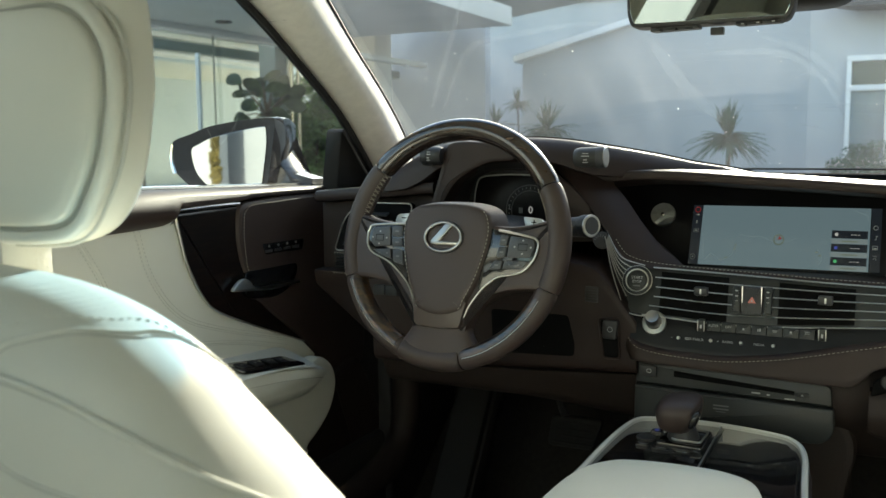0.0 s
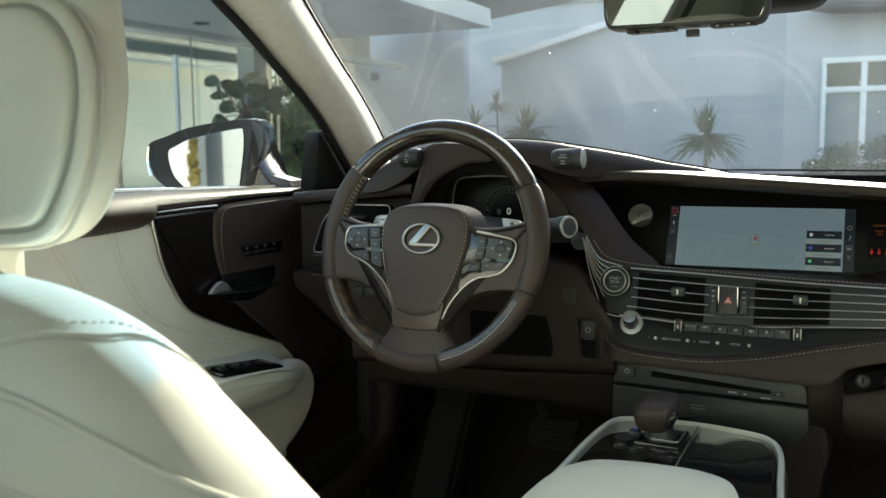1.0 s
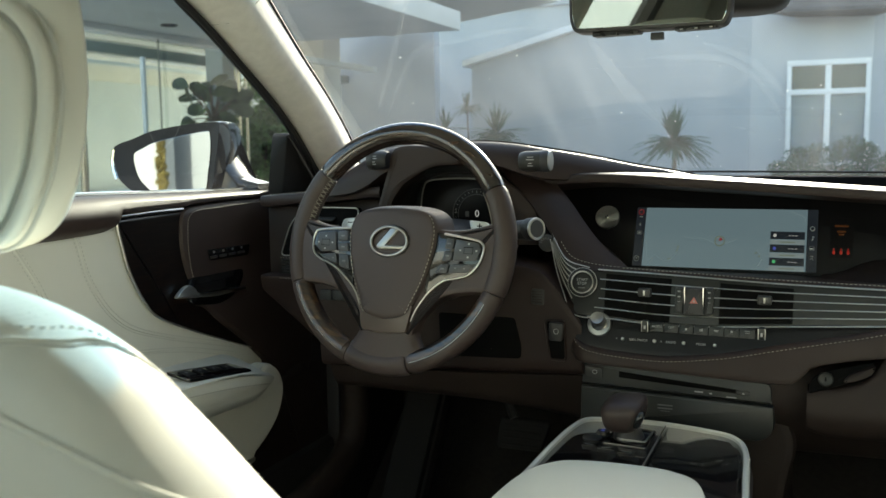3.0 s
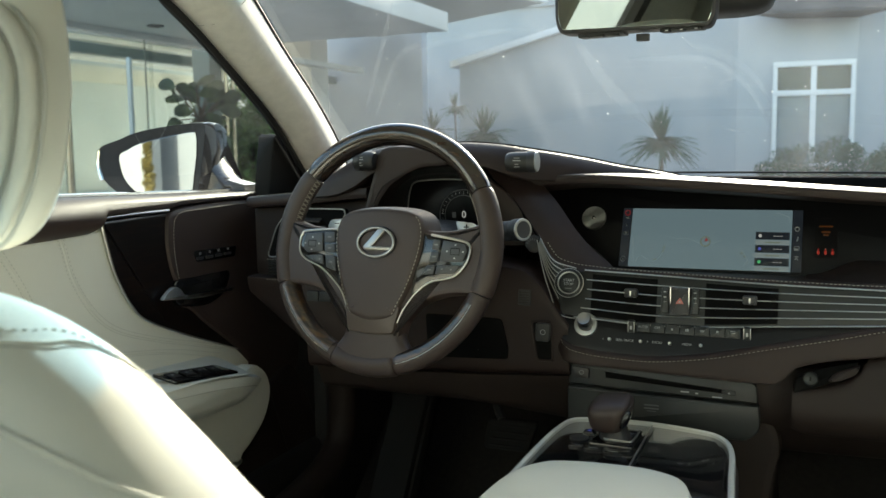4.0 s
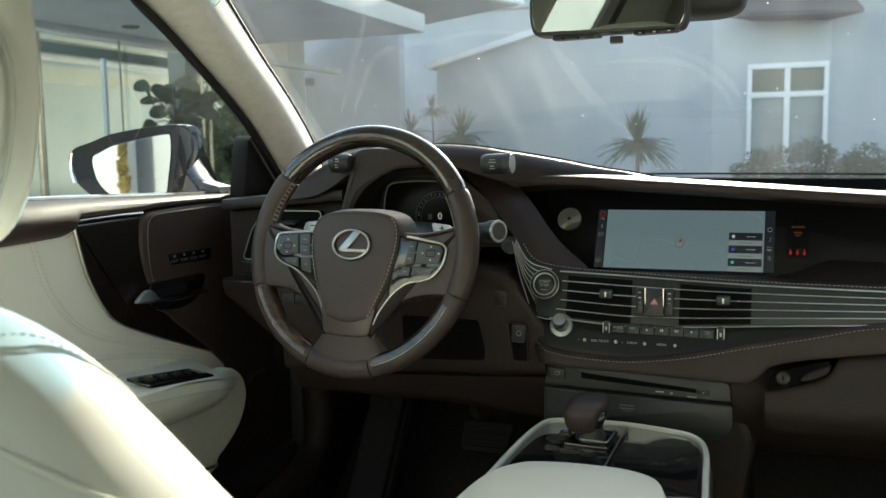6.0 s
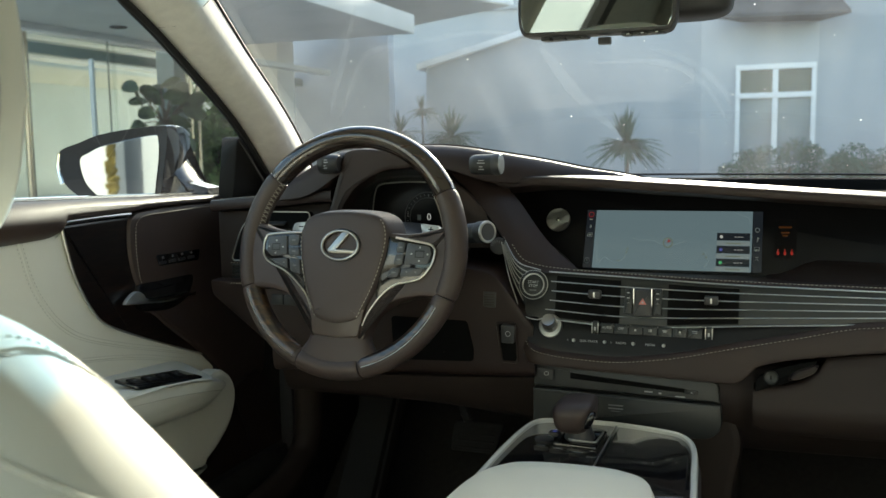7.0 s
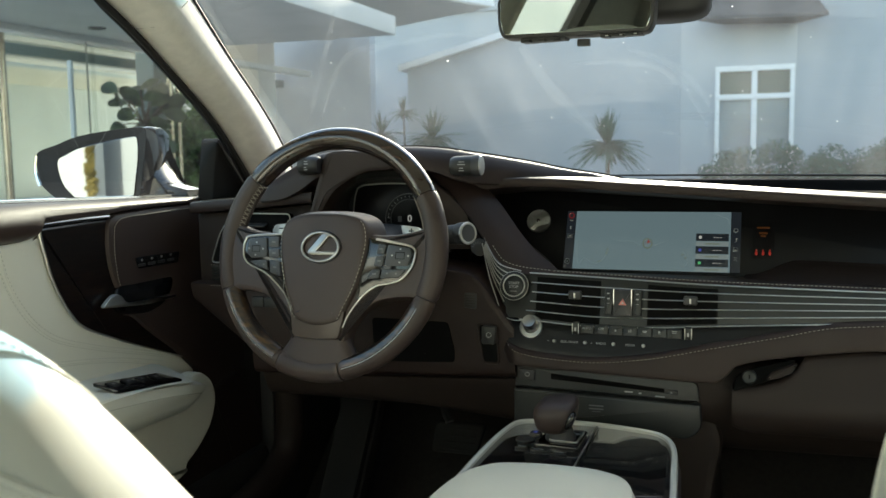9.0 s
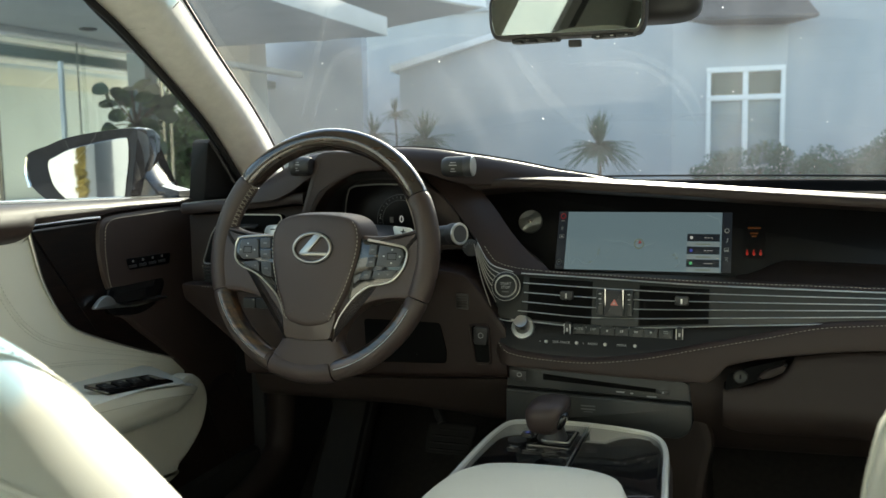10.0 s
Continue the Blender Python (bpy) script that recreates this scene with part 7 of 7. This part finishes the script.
for k in range(4):
    y = -0.022 + 0.036 * k
    part("key", plate(round_poly([(y - 0.013, -0.748), (y + 0.011, -0.748), (y + 0.014, -0.728), (y - 0.010, -0.728)], 0.003), lambda a, b, h: on_arm(a, b, h + 0.0036), 0.0024, 0.0008), "dim_gloss", sp_)
    part("key_mark", plate(round_poly([(y - 0.004, -0.741), (y + 0.003, -0.741), (y + 0.003, -0.737), (y - 0.004, -0.737)], 0.0005), lambda a, b, h: on_arm(a, b, h + 0.0056), 0.0008, 0.0002), "mark_dim", sp_)
# lower edge of the door with its pale map-pocket wall
pk_o = spline([(0.22, 0.662), (0.26, 0.660), (0.29, 0.635), (0.300, 0.60), (0.285, 0.56), (0.255, 0.53), (0.20, 0.50), (0.10, 0.47), (-0.75, 0.44), (-0.75, 0.62), (0.0, 0.62), (0.18, 0.62)], 5, True)
part("pocket_wall", plate([Vector((p.x, p.y)) for p in pk_o], on_door(lambda a, b: -0.79), 0.028, 0.010), "cream", door)
low_o = spline([(0.33, 0.60), (0.325, 0.57), (0.30, 0.53), (0.24, 0.49), (0.0, 0.43), (-0.75, 0.38), (-0.75, 0.30), (0.45, 0.30), (0.45, 0.60)], 4, True)
part("lower_trim", plate([Vector((p.x, p.y)) for p in low_o], on_door(lambda a, b: -0.83), 0.04, 0.01), "brown_soft", door)
# window: glass and frame
outer_l = spline([(-0.79, 0.50, 0.985), (-0.775, 0.424, 1.033), (-0.742, 0.264, 1.139), (-0.712, 0.082, 1.229), (-0.682, -0.077, 1.294), (-0.652, -0.25, 1.345), (-0.645, -0.66, 1.37)], 6)
bm = bmesh.new()
lo_v, hi_v = [], []
for p in outer_l:
    lo_v.append(bm.verts.new((-0.872, p.y, 0.97)))
    hi_v.append(bm.verts.new((p.x + 0.021, p.y, p.z + 0.002)))
for i in range(len(lo_v) - 1):
    bm.faces.new((lo_v[i], lo_v[i + 1], hi_v[i + 1], hi_v[i]))
part("window_glass", bm, "side_glass", door, "clear side window glass")
part("window_frame", tube([p + Vector((0.021, 0, -0.001)) for p in outer_l], 0.0050, 8), "rubber", door)
part("frame_edge", tube([p + Vector((0.0195, 0, -0.0082)) for p in outer_l], 0.0026, 8), "grey_paint", door, "grey inner edge of the window frame")
# mirror triangle
sail = round_poly([(0.344, 0.988), (0.3255, 1.0438), (0.3050, 1.1060), (0.316, 1.1120), (0.37, 1.080), (0.50, 1.0), (0.50, 0.988)], [0.004, 0.02, 0.004, 0.006, 0.01, 0.01, 0.004], 4)
part("sail_panel", plate(sail, lambda a, b, h: Vector((-0.816 + 0.35 * (b - 0.99) + h, a, b)), 0.035, 0.006), "rubber", door)
# the passenger's side and the rear doors: plain trims that close the cabin
for nm, s, y0, y1 in (("door_2", 1, -0.62, 0.5), ("door_3", -1, -1.22, -0.76), ("door_4", 1, -1.22, -0.63)):
    d = thing(nm, (s * 0.82, (y0 + y1) / 2, 0.4), "closed cream and brown leather car door", "car door", kind="structure")
    ym = (y0 + y1) / 2
    part("panel", box(s * 0.835, ym, 0.64, 0.06, y1 - y0 - 0.01, 0.62, 0.02), "cream", d)
    part("sill", box(s * 0.835, ym, 0.977, 0.075, y1 - y0 - 0.01, 0.05, 0.02), "brown_soft", d)
    part("armrest", box(s * 0.765, ym, 0.67, 0.09, (y1 - y0) * 0.7, 0.07, 0.03), "cream", d)
    top = 1.35
    bm = bmesh.new()
    q = [bm.verts.new(p) for p in ((s * 0.872, y0, 0.97), (s * 0.872, y1 if s < 0 or y1 < 0 else 0.40, 0.97), (s * 0.66, y1 if y1 < 0 else -0.25, top), (s * 0.66, y0, top))]
    bm.faces.new(q)
    part("window_glass", bm, "side_glass" if y1 > 0 else "rear_glass", d)
    if y1 < 0:
        part("window_divider", tube([(s * 0.868, -1.10, 0.97), (s * 0.655, -1.20, 1.35)], 0.03, 8), "rubber", d)
bm = bmesh.new()
q = [bm.verts.new(p) for p in ((-0.72, -2.05, 1.0), (0.72, -2.05, 1.0), (0.58, -1.72, 1.37), (-0.58, -1.72, 1.37))]
bm.faces.new(q)
tagged(part("rear_window", bm, "rear_glass"), "rear window glass with a deepened tint", "window", kind="structure")

# ---- outside mirror ----
om = thing("wing_mirror", (-0.95, 0.3, 0.98), "black door mirror with bright reflecting glass", "wing mirror")
sh_o = spline([(-1.1440, 1.0885), (-1.095, 1.1050), (-1.0462, 1.1200), (-0.9666, 1.1310), (-0.900, 1.1350), (-0.8880, 1.1290), (-0.8903, 1.0983), (-0.8989, 1.055), (-0.9128, 0.992), (-0.94, 0.975), (-1.0612, 0.976), (-1.0949, 0.9900), (-1.1375, 1.0228), (-1.1469, 1.057)], 5, True)
sh_o = [Vector((p.x, p.y)) for p in sh_o]
mc = Vector((-1.02, 1.055))
rings = []
for k, yy in ((1.0, 0.278), (1.025, 0.29), (1.0, 0.33), (0.86, 0.375), (0.6, 0.405), (0.25, 0.418)):
    rings.append([Vector((mc.x + (p.x - mc.x) * k, yy + 0.06 * (p.x + 1.02), mc.y + (p.y - mc.y) * k)) for p in sh_o])
part("shell", loft(rings, cap=False), "paint", om)
gl_o = spline([(-1.1000, 1.0735), (-1.0780, 1.0850), (-1.0476, 1.0969), (-0.9808, 1.1096), (-0.9240, 1.1175), (-0.9130, 1.1120), (-0.9130, 1.0769), (-0.9205, 1.0333), (-0.9289, 0.9950), (-0.95, 0.984), (-1.0341, 0.984), (-1.0600, 0.9945), (-1.0880, 1.0200), (-1.0995, 1.0480)], 5, True)
gl_o = [Vector((p.x, p.y)) for p in gl_o]
part("bezel", loft([[Vector((p.x, 0.277 + 0.06 * (p.x + 1.02), p.y)) for p in sh_o], [Vector((p.x, 0.284 + 0.06 * (p.x + 1.02), p.y)) for p in offset_poly(gl_o, -0.002)], [Vector((p.x, 0.30 + 0.06 * (p.x + 1.02), p.y)) for p in [mc + (q - mc) * 0.9 for q in gl_o]]], cap=False) if len(sh_o) == len(gl_o) else plate(sh_o, on_y(0.29), 0.01), "rubber", om)
part("reflector", plate(gl_o, lambda a, b, h: Vector((a, 0.2865 + 0.06 * (a + 1.02) - h, b)), 0.004, 0.001), "mirror", om, "bright mirror glass", smooth=False)
part("stalk", loft([[Vector((x, y + dy, z + dz)) for dy, dz in ((0.03, -0.02), (0.03, 0.02), (-0.015, 0.02), (-0.02, -0.02))] for x, y, z in ((-0.91, 0.33, 1.02), (-0.87, 0.345, 1.0), (-0.84, 0.36, 0.99))]), "paint", om)
fo = [Vector((p.x, p.y)) for p in spline([(-0.945, 1.128), (-0.928, 1.125), (-0.918, 1.100), (-0.908, 1.070), (-0.892, 1.040), (-0.862, 1.004), (-0.862, 0.965), (-0.93, 0.960), (-0.965, 0.972), (-0.955, 1.05)], 5, True)]
part("root_fairing", loft([[Vector((p.x, yy + 0.10 * (p.x + 0.9), p.y)) for p in offset_poly(fo, d)] for yy, d in ((0.322, 0.012), (0.318, 0.006), (0.326, 0.001), (0.345, 0.0), (0.385, 0.004), (0.405, 0.014))]), "paint", om)
part("turn_lamp", tube(spline([(-1.147, 0.272, 1.083), (-1.150, 0.27, 1.052), (-1.140, 0.268, 1.022)], 5), 0.005, 8), "bright", om)

# ---- rear-view mirror ----
rv = thing("rear_view_mirror", (0.0, 0.1, 1.23), "black-framed rear-view mirror on the windscreen", "rear-view mirror")
ro = round_poly([(-0.120, 1.2425), (-0.126, 1.262), (-0.126, 1.305), (0.108, 1.30), (0.106, 1.252), (0.098, 1.236), (-0.10, 1.2405)], [0.01, 0.01, 0.015, 0.015, 0.012, 0.008, 0.012], 4)
RVT = lambda a, b: 0.10 - 0.16 * (a + 0.01) - 0.076 * (b - 1.27)
part("housing", plate([Vector(p) for p in ro], lambda a, b, h: Vector((a, RVT(a, b) + 0.03 - h, b)), 0.032, 0.005), "black", rv)
part("reflector", plate(offset_poly([Vector(p) for p in ro], 0.0055), lambda a, b, h: Vector((a, RVT(a, b) - h, b)), 0.003, 0.001), "mirror_dim", rv, "dimmed rear-view mirror glass", smooth=False)
part("button_bar", box(-0.055, RVT(-0.055, 1.238) + 0.012, 1.2385, 0.07, 0.02, 0.008, 0.002, rot=(0, 0, -9)), "black", rv)
for k in range(3):
    part("button", box(-0.078 + 0.022 * k, RVT(-0.06, 1.238) + 0.0, 1.2355, 0.010, 0.012, 0.004, 0.001, rot=(0, 0, -9)), "grey", rv)
part("button_bar", box(0.060, RVT(0.060, 1.238) + 0.012, 1.2370, 0.06, 0.02, 0.007, 0.002, rot=(0, 0, -9)), "black", rv)
for k in range(3):
    part("button", box(0.040 + 0.020 * k, RVT(0.06, 1.238) + 0.003 - 0.0032 * k, 1.2345, 0.009, 0.012, 0.004, 0.001, rot=(0, 0, -9)), "grey", rv)
    part("button_mark", box(0.040 + 0.020 * k, RVT(0.06, 1.238) - 0.0036 - 0.0032 * k, 1.2345, 0.004, 0.0006, 0.0016, 0, rot=(0, 0, -9)), "mark", rv)
part("tab", box(0.004, RVT(0.004, 1.23) + 0.01, 1.2295, 0.018, 0.012, 0.010, 0.002), "black", rv)
part("mount_cover", blob((0.10, 0.205, 1.305), (0.075, 0.05, 0.042), power=4), "black", rv)
part("stem", tube([(0.02, 0.14, 1.29), (0.06, 0.19, 1.31), (0.07, 0.22, 1.33)], 0.016, 10), "black", rv)

# sun visor above the driver
vs_ = thing("sun_visor", (-0.40, 0.0, 1.37), "cream cloth sun visor folded to the ceiling", "sun visor")
part("flap", box(-0.38, 0.0, 1.392, 0.40, 0.16, 0.014, 0.006, rot=(-10, 0, 0)), "suede", vs_)
# ---- front seats ----
def power(v, e):
    return math.copysign(abs(v) ** e, v)


def seat(name, cx, y0, mirror, label):
    """Front seat: rounded back with yoke and shell seams, head restraint with an oval rear cover."""
    t = thing(name, (cx, y0, 0.25), label, "car seat")
    half = cv((0.30, 0.25), (0.50, 0.27), (0.65, 0.31), (0.78, 0.335), (0.83, 0.3266), (0.86, 0.3035), (0.89, 0.281), (0.92, 0.2585), (0.945, 0.241), (0.965, 0.219), (0.98, 0.195), (0.992, 0.160), (1.0, 0.10), (1.003, 0.03))

    def surf(th, z, lift=0.0):
        """Point of the back: th = 0 at its side, -90 degrees at its rear."""
        lean = (0.95 - z) * 0.30
        ty = 0.098 * math.sqrt(max(0.06, 1 - (max(0.0, z - 0.83) / 0.177) ** 2.1))
        a, b = half(z) + lift, ty + lift
        return Vector((cx + mirror * a * power(math.cos(th), 0.75), y0 + 0.02 + lean + b * power(math.sin(th), 0.64), z))

    rings = []
    for i in range(45):
        z = 0.34 + (1.003 - 0.34) * (1 - (1 - i / 44) ** 1.7)
        rings.append([surf(2 * math.pi * k / 56, z) for k in range(56)])
    part("backrest", loft(rings), "cream", t)
    # raised rear shell below its seam, with a rolled edge
    seam_a = [(-2.2, 0.945), (-1.57, 0.955), (-1.003, 0.9598), (-0.788, 0.9676), (-0.487, 0.9728), (-0.208, 0.9715), (0.10, 0.9637), (0.25, 0.950), (0.5, 0.92)]
    seam_b = [(-2.1, 0.942), (-1.57, 0.958), (-1.024, 0.9502), (-0.745, 0.9386), (-0.552, 0.9231), (-0.401, 0.9076), (-0.251, 0.8902), (-0.058, 0.867), (0.02, 0.83), (0.02, 0.70)]
    seam_c = [(-2.0, 0.905), (-1.57, 0.915), (-1.132, 0.9018), (-0.981, 0.8883), (-0.767, 0.8747), (-0.55, 0.850), (-0.4, 0.80)]
    for k, sm in enumerate((seam_a, seam_b, seam_c)):
        sp = spline(sm, 10)
        part("seam_roll", tube([surf(p.x, p.y, -0.0004) for p in sp], (0.0016, 0.0026, 0.0014)[k], 8), "cream", t)
        # thin darker line draws the shaded crease under the roll
        part("seam_groove", tube([surf(p.x, p.y - (0.0026, 0.004, 0.0024)[k], 0.0) for p in sp], 0.0006, 6), "cream_line", t)
        if k == 0:
            stitches([surf(p.x, p.y + 0.0075, 0.0001) for p in sp], t, "cream", 0.0005, 0.0034, 0.0026)
    # yoke of perforated leather
    bm = bmesh.new()
    for i in range(58):
        th = -2.0 + 2.1 * i / 57
        for j in range(9):
            z = 0.981 + 0.0022 * j - 0.004 * abs(math.sin(3 * th)) * 0
            c = surf(th, z, 0.0003)
            n = (surf(th, z, 0.01) - surf(th, z, 0.0)).normalized()
            u = n.orthogonal().normalized() * 0.00032
            w = n.cross(u)
            bm.faces.new([bm.verts.new(c + u * math.cos(a) + w * math.sin(a)) for a in (0, 1.05, 2.09, 3.14, 4.19, 5.24)])
    tagged(part("perforation", bm, "cream_line", t, smooth=False), kind="stuff")
    part("cushion", blob((cx, y0 + 0.45, 0.45), (0.255, 0.30, 0.10), power=4), "cream", t)
    # head restraint
    hy, hz = y0 + 0.105, 1.118

    def bend(p):
        k = 1 - 0.12 * max(0.0, -p.z) / 0.1 - 0.30 * max(0.0, p.y) / 0.05
        return Vector((p.x * k, p.y, p.z))
    part("head_cushion", blob((cx, hy + 0.008, hz + 0.004), (0.139, 0.041, 0.119), 56, 32, 3.6, bend), "cream", t, "cream leather head restraint cushion")
    side_o = [(0.0687, 1.1765), (0.0966, 1.1730), (0.1174, 1.1593), (0.1285, 1.1397), (0.1300, 1.1170), (0.1257, 1.0942), (0.1186, 1.0710), (0.1056, 1.0474), (0.0880, 1.0270), (0.054, 1.0211)]
    cover = [Vector((p.x, p.y)) for p in spline([(0.0, 1.1750)] + side_o + [(0.0, 1.0205)] + [(-a, b) for a, b in side_o[::-1]], 6, True)]
    yc = hy - 0.0375

    def rim_at(d, y):
        return [Vector((cx + p.x, y, p.y)) for p in offset_poly(cover, d)]
    rings = [rim_at(0.0, yc + 0.016), rim_at(0.0, yc + 0.004), rim_at(0.0008, yc + 0.0008), rim_at(0.003, yc - 0.0012), rim_at(0.010, yc - 0.0035)]
    for k, dy in ((0.75, 0.0060), (0.45, 0.0080), (0.15, 0.0088)):
        rings.append([Vector((cx + (p.x - cx) * k, yc - dy, 1.10 + (p.z - 1.10) * k)) for p in rings[4]])
    part("head_back", loft(rings), "cream", t, "oval rear cover of the head restraint")
    # darker tube draws the shade of the groove round the cover
    part("head_seam", tube(rim_at(-0.0018, yc + 0.0075), 0.0026, 6, closed=True), "cream_shade", t)
    part("head_roll", tube(rim_at(-0.0085, yc + 0.0095), 0.0058, 10, closed=True), "cream", t, "rolled leather edge round the rear cover")
    part("head_piping", tube(rim_at(-0.0155, yc + 0.0165), 0.0016, 6, closed=True), "cream_line", t)
    part("neck_cover", box(cx - mirror * 0.03, hy - 0.01, 1.0, 0.10, 0.05, 0.07, 0.012), "cream_perf", t, "perforated leather neck of the head restraint")
    return t


seat("driver_seat", -0.39, -0.81, 1, "cream leather driver's seat with stitched back and head restraint")
passenger = seat("passenger_seat", 0.546, -0.75, -1, "cream leather passenger seat with stitched back and head restraint")
for ob in passenger.children_recursive:
    for v in ob.data.vertices:
        v.co.x = 0.546 + (v.co.x - 0.546) * 0.72
        v.co.z += 0.10 * max(0.0, min(1.0, (v.co.z - 0.30) / 0.52))
